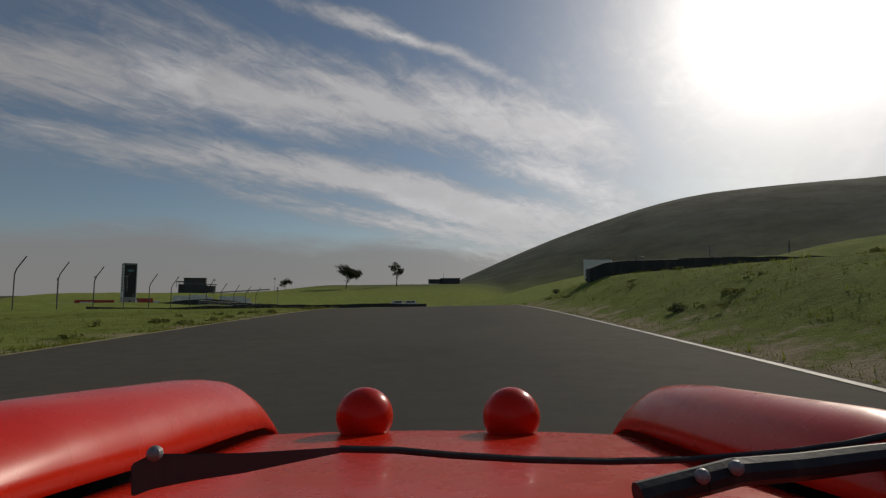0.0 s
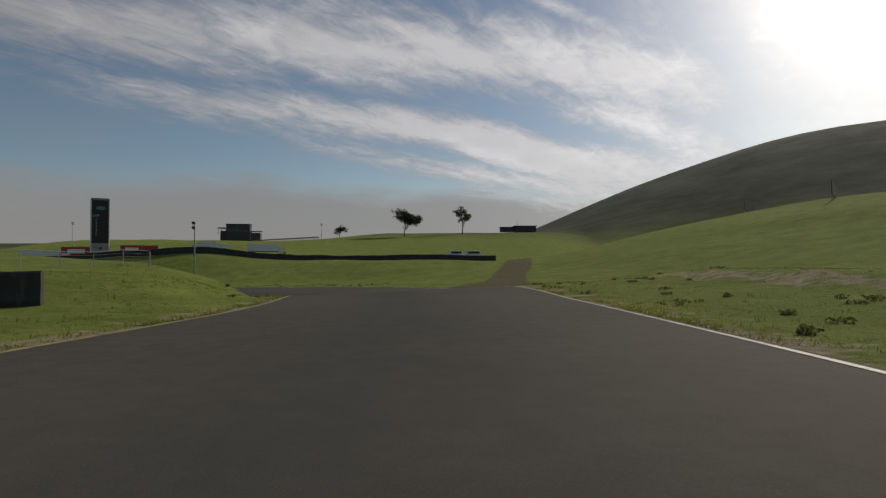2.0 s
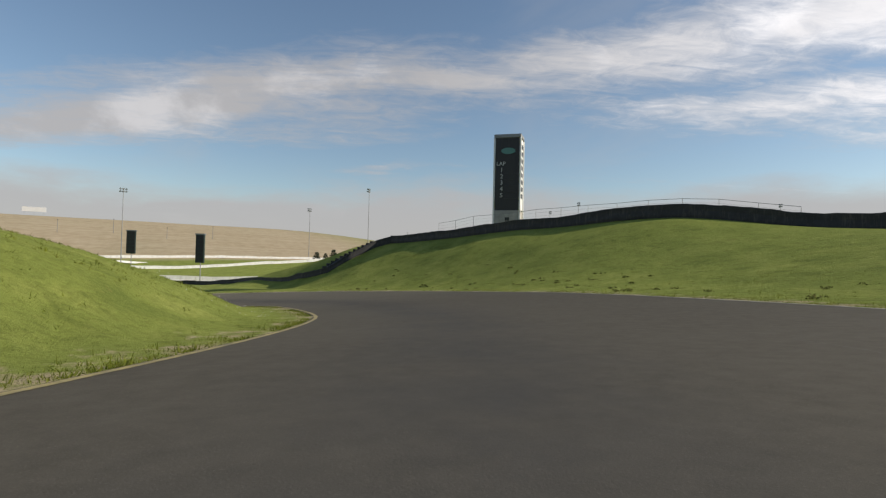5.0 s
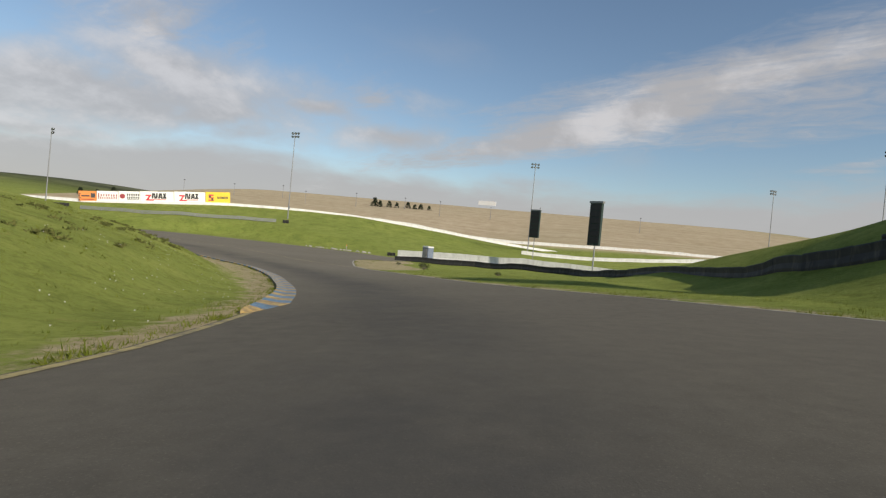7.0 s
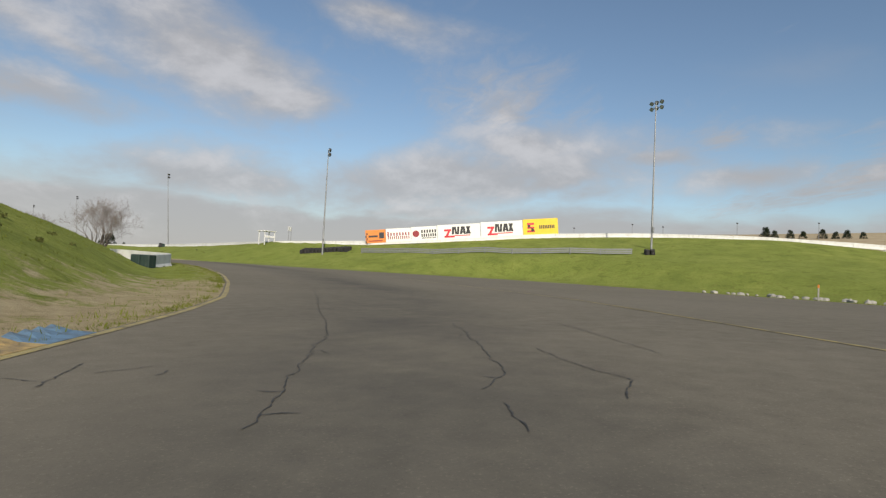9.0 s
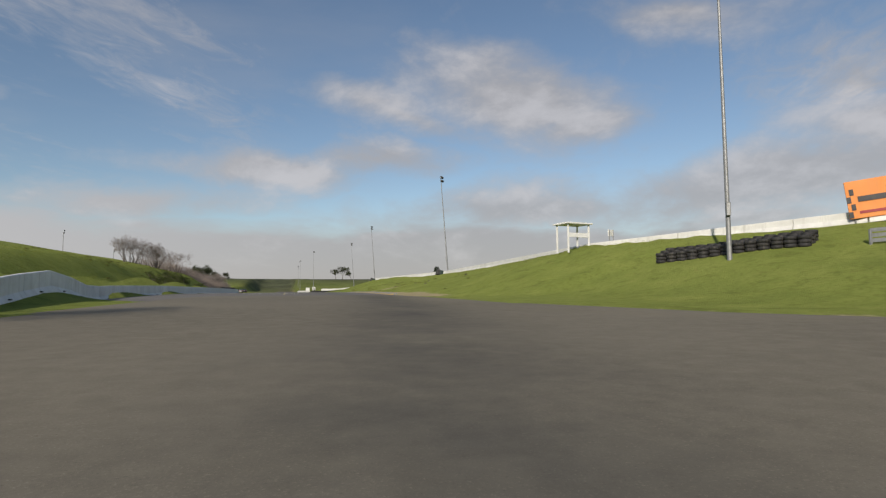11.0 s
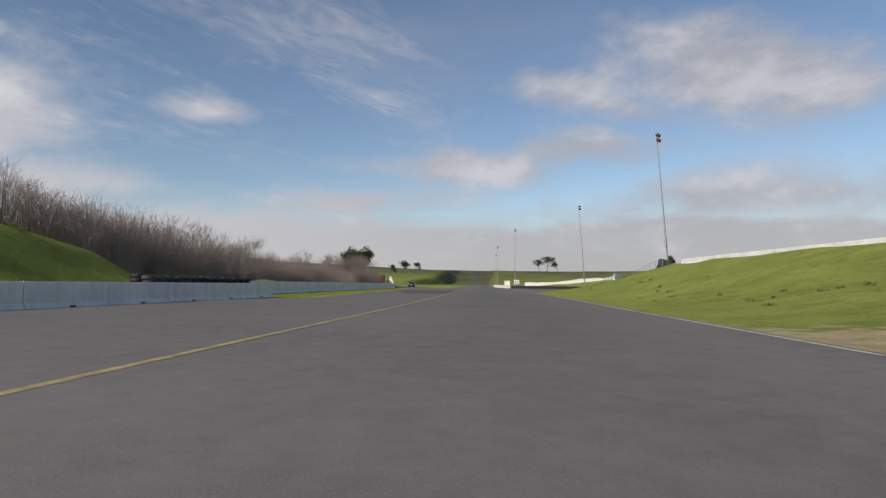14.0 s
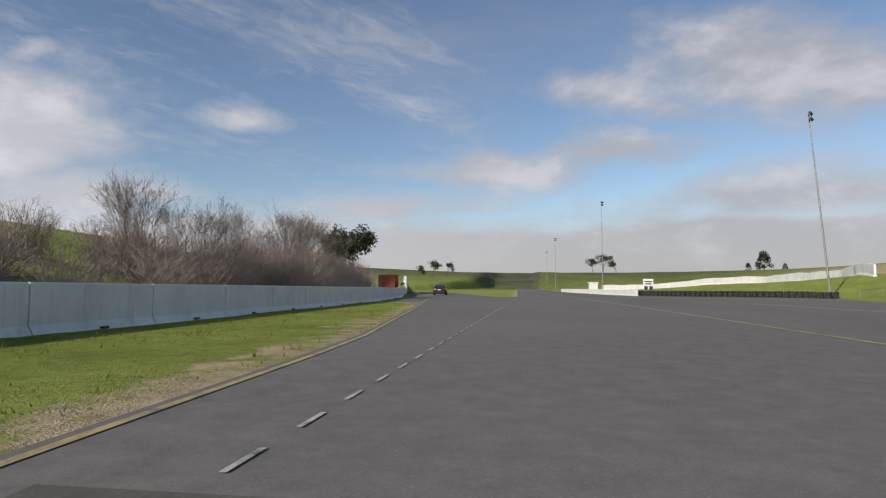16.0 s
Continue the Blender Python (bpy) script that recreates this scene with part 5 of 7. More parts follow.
def chain_fence(pts, h, label, gap=2.8, wires=5):
    pts = np.array(pts, float)
    arc = np.r_[0, np.cumsum(np.linalg.norm(np.diff(pts, axis=0), axis=1))]
    root = thing("wire_fence", Matrix(), label, "fence")
    n = int(arc[-1] / gap)
    tops = []
    for i in range(n + 1):
        p = [np.interp(i * gap, arc, pts[:, k]) for k in (0, 1)]
        z = ground_at(*p)
        bm = bmesh.new()
        rod(bm, (*p, z - 0.2), (*p, z + h), 0.024, sides=6)
        part("post", bm, GALV, root)
        tops.append((*p, z))
    for lvl in np.linspace(0.15, 1, wires):
        bm = bmesh.new()
        for a, b in zip(tops, tops[1:]):
            rod(bm, (a[0], a[1], a[2] + h * lvl), (b[0], b[1], b[2] + h * lvl), 0.022 if lvl == 1 else 0.007, sides=4, caps=False)
        part("top_rail" if lvl == 1 else "wire", bm, GALV, root)


chain_fence([(-29.3, 109.3), (-30, 100), (-31, 88)], 1.2, "low chain-link fence with a galvanised top rail on the infield")
chain_fence([(-27.4, 106.8), (-29.3, 109.3)], 1.2, "low chain-link fence with a galvanised top rail on the infield")
chain_fence([(-103, 175.2), (-88, 178.4), (-74, 183), (-60, 188.5)], 1.9, "wire fence along the crest behind the belt barrier", 3.4)
chain_fence([(-114, 176), (-124, 181), (-135, 186)], 1.6, "wire fence over the grass hill", 3.4)
chain_fence(strip_xy([(106, -24), (130, -26), (172, -28)]), 0.9, "wire fence along the crest of the grass hill", 3.6, 5)


def bent_post(x, y, top):
    z = ground_at(x, y)
    root = thing("catch_fence_post", pose(x, y, z), "slim dark debris fence post with its top bent over", "fence post", "bent posts along the infield")
    h = top - z
    bm = bmesh.new()
    path = [(0, 0, -0.3), (0, 0, h * 0.66), (0.10, 0, h * 0.76), (0.62, 0, h)]
    for a, b in zip(path, path[1:]):
        rod(bm, a, b, 0.032, 0.032, 6)
    part("post", bm, DARK_STEEL, root)
    bm = bmesh.new()
    for k in (0.25, 0.55, 0.9):
        rod(bm, (0.10 + 0.52 * k, -0.05, h * (0.76 + 0.24 * k)), (0.10 + 0.52 * k, 0.05, h * (0.76 + 0.24 * k)), 0.02, sides=5)
    part("wire_clip", bm, GALV, root)


for i in range(12):
    bent_post(-20.5, 44.6 + 3.45 * i, 2.62 - 0.03 * i)


def hill_mast(x, y, h):
    root = thing("light_mast", pose(x, y, ground_at(x, y)), "thin mast on the brown hillside", "mast", "masts on the hillside")
    bm = bmesh.new()
    rod(bm, (0, 0, -0.3), (0, 0, h), 0.11, 0.07, 6)
    part("pole", bm, GALV, root)
    part_panel(root, (0.9, 0.3, 0.35), pose(0, 0, h), DARK_STEEL, "lamp_head")


for i in range(11):
    hill_mast(-318 - 9 * (i % 3), -30 + 21 * i, 6.5 - 0.8 * (i % 2))

# small structures


def toilet(x, y, turn):
    root = thing("portable_toilet", pose(x, y, ground_at(x, y), 0, 0, turn), "grey-blue portable toilet with a white roof behind the barrier", "portable toilet")
    part_panel(root, (1.15, 1.15, 2.1), pose(0, 0, 1.1), painted("toilet_blue", (0.16, 0.20, 0.27), 0.5, 0.2, 2), "cabin")
    bm = bmesh.new()
    box(bm, (1.22, 1.22, 0.22), pose(0, 0, 2.2), 0.08, 2)
    part("roof", bm, WHITE_PAINT, root)
    door = part_panel(root, (0.75, 0.05, 1.8), pose(0, -0.6, 1.05), CONCRETE, "door")
    part_panel(door, (0.06, 0.06, 0.2), pose(0.28, -0.65, 1.05), DARK_STEEL, "door_handle")


toilet(-163.8, 128.7, 60)
tyre_wall([(-178.3, 118.2), (-178.0, 119.9)], "bundle of black tyres at the end of the white lane wall", 2, stacks=LOW_STACKS)


def lookout(x, y, turn, top):
    z = ground_at(x, y)
    h = top - z
    root = thing("marshal_stand", pose(x, y, z, 0, 0, turn), "small white roofed marshal stand behind the wall", "marshal stand")
    for sx in (-1, 1):
        for sy in (-1, 1):
            bm = bmesh.new()
            box(bm, (0.12, 0.12, h + 0.2), pose(sx * 1.05, sy * 0.7, h / 2 - 0.1), 0.01)
            part("post", bm, WHITE_PAINT, root)
    part_panel(root, (2.3, 0.06, 0.35), pose(0, 0.72, h - 0.95), WHITE_PAINT, "parapet")
    part_panel(root, (2.6, 1.9, 0.12), pose(0, 0, h), WHITE_PAINT, "roof")


lookout(-173.6, 31.4, 15, -2.65)

for u, v in ((45.0, -26.9), (107.0, -24.4)):
    x, y = strip(u, v)[:2]
    z = ground_at(x, y)
    root = thing("pad", pose(x, y, z, 8, -14, 0), "dark padded block at the foot of a floodlight pole", "crash pad", "pads at pole feet")
    for i in range(2):
        bm = bmesh.new()
        box(bm, (0.6, 0.9, 0.95), pose(-0.32 + 0.64 * i, 0, 0.40), 0.08, 2)
        part("cushion", bm, BLACK_BELT if i else DARK_GREEN, root)

# white walls and sign at the strip's far end, west side
wall_along("wall_far_west", strip_xy([(187, -10.5), (214, -9.6), (240, -8.4), (280, -8.0)]), 1.0, 0.45, 0.22, WHITE_WALL, "white concrete wall beside the end of the strip")
wall_along("wall_far_hill", strip_xy([(182, -36), (200, -42), (230, -44), (262, -36), (300, -22)]), 1.5, 0.45, 0.22, WHITE_WALL, "tall white wall curving over the far grass hill")
x, y = strip(189, -12.4)[:2]
root, top = board_on_posts("strip_sign", x, y, ground_at(x, y) + 2.3, 1.3, 1.4, 185, WHITE_BOARD, "white sign on two posts behind the tyre wall", 2, 0.06)
for i, (pz, bw) in enumerate(((0.35, 1.0), (0.65, 0.8))):
    part_panel(root, (bw, 0.04, 0.16), pose(0, -0.05, top - pz), INK, "print_bar")
for sx in (-0.32, 0.32):
    part_panel(root, (0.45, 0.04, 0.5), pose(sx, -0.05, top - 1.2), INK, "print_bar")
x, y = strip(221, 30.5)[:2]
root = thing("red_shed", pose(x, y, ground_at(x, y), 0, 0, 4), "small red shed behind the far end of the wall", "shed")
part_panel(root, (3.4, 3, 3.4), pose(0, 0, 1.7), painted("red_shed_paint", (0.34, 0.07, 0.04), 0.7, 0.3, 1), "wall")
part_panel(root, (3.7, 3.3, 0.2), pose(0, 0, 3.5), CONCRETE, "roof")
x, y = strip(240, -12)[:2]
root = thing("start_booth", pose(x, y, ground_at(x, y), 0, 0, 4), "white booth beside the end of the strip", "booth")
part_panel(root, (1.8, 1.8, 2.4), pose(0, 0, 1.2), WHITE_PAINT, "wall")
part_panel(root, (2.2, 2.2, 0.15), pose(0, 0, 2.45), WHITE_PAINT, "roof")
# launch end of the strip, north of the bend
wall_along("wall_launch_near", [(-177.8, 120), (-176, 140), (-172, 164), (-166, 196)], 1.25, 0.5, 0.22, WHITE_WALL, "white concrete wall of the launch lane")
wall_along("wall_launch_far", [(-233, 138), (-239, 180), (-246, 240)], 1.05, 0.5, 0.22, WHITE_WALL, "white concrete wall of the return lane")
wall_along("wall_stand", [(-236, 40), (-250, 110), (-262, 180), (-270, 250)], 1.0, 0.45, 0.22, WHITE_WALL, "white concrete wall below the brown hillside")

# ---- trees and shrubs ----


def skin(segs, sides=3):
    """Tapered prisms from arrays of (start, end, radius, radius)."""
    a, b = np.array([s[0] for s in segs], float), np.array([s[1] for s in segs], float)
    r0, r1 = np.array([s[2] for s in segs]), np.array([s[3] for s in segs])
    d = b - a
    d /= np.linalg.norm(d, axis=1)[:, None] + 1e-9
    ref = np.where(np.abs(d[:, 2:]) < 0.9, np.array([[0, 0, 1.0]]), np.array([[1.0, 0, 0]]))
    p = np.cross(d, ref)
    p /= np.linalg.norm(p, axis=1)[:, None]
    q = np.cross(d, p)
    n = len(segs)
    verts = np.zeros((n, 2, sides, 3))
    for k in range(sides):
        t = 2 * math.pi * k / sides
        o = p * math.cos(t) + q * math.sin(t)
        verts[:, 0, k], verts[:, 1, k] = a + o * r0[:, None], b + o * r1[:, None]
    base = np.arange(n)[:, None] * 2 * sides
    faces = np.concatenate([base + np.array([[k, (k + 1) % sides, sides + (k + 1) % sides, sides + k]]) for k in range(sides)])
    return verts.reshape(-1, 3), faces


def branch(rng, p, d, length, r, depth, segs, tips, spread=0.55, lift=0.15, kids=3, shrink=0.68):
    steps = 3
    for i in range(steps):
        d = d + np.array([rng.gauss(0, 0.14), rng.gauss(0, 0.14), lift * 0.4 + rng.gauss(0, 0.06)])
        d /= np.linalg.norm(d)
        q = p + d * length / steps
        r2 = r * (1 - 0.22)
        segs.append((p, q, r, r2))
        p, r = q, r2
        if depth > 0 and i > 0:
            for _ in range(kids if i == steps - 1 else max(1, kids - 2)):
                v = np.array([rng.gauss(0, 1), rng.gauss(0, 1), rng.gauss(0, 0.6)])
                v -= d * (v @ d)
                v /= np.linalg.norm(v) + 1e-6
                nd = d * math.cos(spread) + v * math.sin(spread)
                branch(rng, p, nd, length * shrink * rng.uniform(0.75, 1.15), r * 0.66, depth - 1, segs, tips, spread, lift, kids, shrink)
    tips.append(p)


def bare_tree(x, y, h, seed, label, stems=3, depth=4, spread=0.45, dz=-0.2):
    rng = random.Random(seed)
    root = thing("bare_tree", pose(x, y, ground_at(x, y) + dz), label, "tree", "bare winter trees")
    twigs, tips = [], []
    for i in range(stems):
        t = rng.uniform(0, 6.28)
        d = np.array([0.35 * math.cos(t), 0.35 * math.sin(t), 1.0])
        segs = []
        branch(rng, np.array([0.25 * math.cos(t), 0.25 * math.sin(t), 0.0]), d / np.linalg.norm(d), h * 0.42, 0.018 * h, depth, segs, tips, spread, 0.10, 3, 0.66)
        plain("stem", *skin([q for q in segs if q[2] > 0.0075 * h], 6), BARK, root, True)
        twigs += [q for q in segs if q[2] <= 0.0075 * h]
    for p in tips[::4]:
        for _ in range(1):
            d = np.array([rng.gauss(0, 0.6), rng.gauss(0, 0.6), 0.5 + rng.random()])
            twigs.append((p - 0.04 * d * h, p + d * h * rng.uniform(0.03, 0.07), 0.005, 0.003))
    thin = [(a, b, max(r0 * 0.8, 0.004), max(r1 * 0.8, 0.003)) for a, b, r0, r1 in twigs]
    plain("crown", *skin(thin, 3), TWIG, root)
    return root


def leaf_material(name, dark, light):
    m = Mat(name)
    c = m.mix(m.island(), dark, light)
    m.thin_leaf(c, 0.3)
    return m.done(c, 0.7, spec=0.2)


EUCALYPT = leaf_material("eucalypt_leaf", (0.028, 0.036, 0.018), (0.075, 0.085, 0.040))
CONIFER = leaf_material("conifer_leaf", (0.016, 0.026, 0.014), (0.045, 0.060, 0.030))
SCRUB = leaf_material("scrub_leaf", (0.045, 0.060, 0.018), (0.12, 0.14, 0.045))


def leaf_cloud(rng, centres, radius, count, size, flat=0.8):
    """Small bent leaves scattered round the given centres."""
    c = centres[rng.integers(0, len(centres), count)]
    o = rng.normal(size=(count, 3))
    o *= (rng.random(count) ** 0.4)[:, None] / np.linalg.norm(o, axis=1)[:, None]
    o[:, 2] *= flat
    p = c + o * radius
    u = rng.normal(size=(count, 3))
    u /= np.linalg.norm(u, axis=1)[:, None]
    w = np.cross(u, rng.normal(size=(count, 3)))
    w /= np.linalg.norm(w, axis=1)[:, None] + 1e-9
    s = size * rng.uniform(0.6, 1.4, count)[:, None]
    verts = np.stack([p - u * s, p + w * s * 0.45, p + u * s, p - w * s * 0.45 + np.cross(u, w) * s * 0.2], 1).reshape(-1, 3)
    i = np.arange(count)[:, None] * 4
    return verts, np.concatenate([i + [[0, 1, 2]], i + [[0, 2, 3]]])


def leafy_tree(x, y, h, width, seed, label, leaf=EUCALYPT, lean=0.0, leaves=5000, base=None):
    rng, nrng = random.Random(seed), np.random.default_rng(seed)
    root = thing("tree", pose(x, y, ground_at(x, y) - 0.2 if base is None else base), label, "tree")
    segs, tips = [], []
    branch(rng, np.zeros(3), np.array([lean, 0, 1.0]), h * 0.45, h * 0.026, 3, segs, tips, 0.62, 0.12, 4, 0.70)
    tips = np.array(tips)
    top = tips[:, 2].max()
    k = np.array([width / 2 / max(np.abs(tips[:, :2]).max(), 0.1), width / 2 / max(np.abs(tips[:, :2]).max(), 0.1), h * 0.92 / top])
    segs = [(a * k, b * k, r0, r1) for a, b, r0, r1 in segs]
    plain("trunk", *skin(segs, 5), BARK, root, True)
    plain("crown", *leaf_cloud(nrng, tips * k, width * 0.095, leaves, width * 0.020), leaf, root)
    return root


def conifer(x, y, h, seed, label="small dark conifer on the skyline"):
    nrng = np.random.default_rng(seed)
    root = thing("conifer", pose(x, y, ground_at(x, y) - 0.2), label, "tree", "trees on the skyline")
    plain("trunk", *skin([(np.zeros(3), np.array((0, 0, h)), h * 0.03, 0.02)], 5), BARK, root)
    z = nrng.random(60) ** 0.8 * h * 0.95
    a = nrng.random(60) * 6.28
    r = (h - z) * 0.34 + 0.07 * h
    cs = np.stack([r * np.cos(a), r * np.sin(a), z + 0.05 * h], 1)
    plain("crown", *leaf_cloud(nrng, cs, h * 0.15, 1300, h * 0.045), CONIFER, root)


leafy_tree(-63.5, 364, 17, 18, 4, "broad dark oak standing alone on the green ridge", leaves=7000)
leafy_tree(-33.5, 385, 17.5, 11, 9, "slender dark tree on the green ridge", leaves=5000)
leafy_tree(-118, 417, 9, 11, 12, "round dark bush tree on the skyline", leaves=4000)
leafy_tree(-100.5, -183, 11, 12, 21, "dark eucalyptus behind the bare thicket", leaves=6500)
leafy_tree(-97, -186, 9, 9, 22, "dark eucalyptus behind the bare thicket", leaves=4500)
for i, (u, v, h) in enumerate(((560, -62, 15), (572, -56, 12), (548, -70, 11), (470, 60, 12), (485, 52, 10), (452, 66, 9))):
    x, y = strip(u, v)[:2]
    leafy_tree(x, y, h, h * 1.05, 30 + i, "dark grove tree far down the valley", leaves=2200)
for i, (x, y, h) in enumerate(((-339, 59, 5.5), (-338, 62, 4), (-340, 66, 4.4), (-341, 69.5, 3.8), (-345, 74, 4.4), (-343, 78, 3.6), (-343, 81, 4.0), (-344, 85, 3.2), (-256, 209, 5.2), (-262, 215, 4), (-266, 220, 5.5), (-268, -38, 3.6),
                               (-272, -34, 3), (-276, -30, 4.2), (-286, -17, 3.4), (-290, -12, 2.8), (-294, -6, 3.6), (-300, 2, 3),
                               (-258, -463, 14), (-250, -466, 6), (-268, -458, 5))):
    conifer(x, y, h * 0.8, 50 + i)

bare_tree(-142.6, 62.0, 5.0, 5, "bare spreading winter tree beside the white wall", 12, 4, 0.5)
bare_tree(-138.6, 56.0, 2.6, 6, "small bare winter tree on the grass bank", 5, 4, 0.5)
for i, (x, y, h) in enumerate(((-129.2, -15.4, 3.7), (-128.4, -17.8, 3.9), (-127.2, -13.6, 3.9), (-127.6, -20.4, 3.3), (-126.4, -10.8, 3.8), (-125.8, -16.0, 3.7), (-126.2, -13.0, 3.6), (-126.8, -22.4, 2.8), (-127.2, -18.9, 3.4))):
    bare_tree(x, y, h, 70 + i, "leafless tree with fine grey-brown twigs on the grass bank", 4, 4, 0.46)
bare_tree(-128.6, -29.5, 3.8, 80, "small leafless tree on the grass bank", 4, 4, 0.5)
bare_tree(-126.6, -33.5, 3.2, 81, "small leafless tree on the grass bank", 4, 4, 0.5)
for i, (u, v, h) in enumerate(((136, 22, 5.0), (137.5, 22.6, 4.4), (142, 22, 4.2), (146, 22.5, 4.4), (149, 21.6, 5.2), (151, 22, 5.8), (154, 23, 5.9), (156, 21.8, 5.6), (158.5, 22.5, 5.6), (140, 22.6, 4.6), (116, 20.5, 4.4), (98, 21, 4.4), (90, 21.5, 5.0))):
    x, y = strip(u, v)[:2]
    bare_tree(x, y, h, 90 + i, "tall leafless tree rising out of the thicket", 4, 4, 0.36)


def thicket():
    """Domed clumps of fine leafless stems, grown into one another."""
    rng = np.random.default_rng(8)
    segs = []
    for c in range(240):
        u = rng.uniform(66, 184)
        v = np.interp(u, [66, 100, 150, 165, 184], [19.0, 17.6, 18.8, 20.6, 24.5]) + rng.random() ** 1.2 * 7.5
        big = np.interp(u, [66, 76, 84, 96, 107, 118, 126, 135, 143, 158, 170, 184], [0.85, 1.2, 1.35, 1.05, 0.85, 0.95, 0.62, 0.75, 1.0, 1.12, 1.05, 0.8]) * rng.uniform(0.75, 1.2)
        R, H = 2.0 * big, 3.2 * big
        p = STRIP_O + u * STRIP_D + v * STRIP_L
        base = np.array([*p, ground_at(*p) - 0.15])
        n = 84
        t, f = rng.uniform(0, 6.28, n), rng.random(n) ** 0.6
        out = np.stack([np.cos(t) * f, np.sin(t) * f], 1)
        top = base + np.c_[out * R, H * np.sqrt(np.clip(1.08 - f ** 2, 0.05, 1)) * rng.uniform(0.75, 1.05, n)]
        low = base + np.c_[out * R * 0.30 + rng.normal(0, 0.12, (n, 2)), np.zeros(n)]
        mid = low + (top - low) * 0.5 + np.c_[-out * R * 0.10 + rng.normal(0, 0.10, (n, 2)), 0.08 * H * np.ones(n)]
        segs += [(low[i], mid[i], 0.014, 0.009) for i in range(n)] + [(mid[i], top[i], 0.009, 0.004) for i in range(n)]
        for k in range(5):
            g = rng.uniform(0.1, 0.95, n)[:, None]
            s = mid + (top - mid) * g
            e = s + np.c_[out * 0.25 + rng.normal(0, 0.22, (n, 2)), rng.uniform(0.05, 0.5, n)] * big
            segs += [(s[i], e[i], 0.008, 0.003) for i in range(n)]
    ob = plain("thicket", *skin(segs, 3), THICKET)
    tagged(ob, "dense leafless brown thicket behind the white wall", "thicket", kind="stuff")


THICKET = painted("thicket_twig", (0.33, 0.27, 0.24), 0.95, 0.25, 3)
thicket()


def tufts():
    """Grass clumps over the verges and banks that the road passes."""
    rng = np.random.default_rng(11)
    pts = []
    n = 74000
    s = rng.uniform(-6, 300, n)
    side = rng.random(n) < 0.5
    off = rng.random(n) ** 2.4 * 13 + 0.12
    l = np.where(side, edge_left(s) + off, edge_right(s) - off)
    q = at(s, l)
    pts.append(q[:, :2])
    m = 34000
    u = rng.uniform(-20, 150, m)
    k = rng.random(m)
    vv = np.where(k < 0.5, -12.6 - rng.random(m) ** 1.4 * 13, np.where(u < 72, 12.6 + rng.random(m) * 10, 8.0 + rng.random(m) * 5))
    pts.append(STRIP_O + u[:, None] * STRIP_D + vv[:, None] * STRIP_L)
    p = np.vstack(pts)
    z = land(p[:, 0], p[:, 1])
    ok = np.ones(len(p), bool)
    ss, ll, _ = nearest(p[:, 0], p[:, 1])
    ok &= ~((ll < edge_left(ss) + 0.1) & (ll > edge_right(ss) - 0.1) & (ss < 350))
    p, z = p[ok], z[ok]
    n = len(p)
    patch = smooth_noise(p[:, 0], p[:, 1], 6, 9) > -0.55
    p, z = p[patch], z[patch]
    n = len(p)
    size = rng.uniform(0.6, 1.0, n) + 0.9 * (rng.random(n) < 0.06)
    verts = []
    for b in range(5):
        t = rng.uniform(0, 6.28, n)
        w = rng.uniform(0.006, 0.018, n)
        h = rng.uniform(0.025, 0.10, n) * size
        lean = rng.normal(0, 0.04, (n, 2))
        c = p + rng.normal(0, 0.06, (n, 2))
        d = np.stack([np.cos(t), np.sin(t)], 1) * w[:, None]
        base = z - 0.03
        tri = np.stack([np.c_[c - d, base], np.c_[c + d, base], np.c_[c + lean, base + h]], 1)
        verts.append(tri.reshape(-1, 3))
    v = np.vstack(verts)
    f = np.arange(len(v)).reshape(-1, 3)
    m = Mat("tuft")
    c = m.mix(m.ramp(m.noise(0.6, 4), (0.35, 0.0), (0.65, 1.0)), (0.105, 0.145, 0.018), (0.22, 0.255, 0.034))
    c = m.mix(m.maths("MULTIPLY", m.island(), 0.5), c, (0.23, 0.215, 0.065))
    m.done(c, 0.9, spec=0.05)
    m.thin_leaf(c, 0.45)
    tagged(plain("grass_tufts", v, f, m.m), "rough green grass clumps along the verges and banks", "grass", kind="stuff")
    # white flowers on the inner bank
    k = 420
    s = np.r_[rng.uniform(95, 128, 160), rng.uniform(150, 215, 260)]
    l = edge_left(s) + rng.random(k) ** 1.2 * 5 + 0.8
    q = at(s, l)[:, :2]
    q += rng.normal(0, 0.2, q.shape)
    z = land(q[:, 0], q[:, 1]) + rng.uniform(0.08, 0.2, k)
    r = 0.012
    verts = np.concatenate([np.stack([np.c_[q + np.array((r * math.cos(a), r * math.sin(a))), z + 0.02 * (i % 2)] for i, a in enumerate(np.arange(6) * math.pi / 3)], 1)]).reshape(-1, 3)
    tagged(plain("flowers", verts, np.arange(6 * k).reshape(-1, 6), painted("petal", (0.75, 0.74, 0.66), 0.6, 0.1, 5)), "small white flowers scattered in the grass", "flowers", kind="stuff")


tufts()


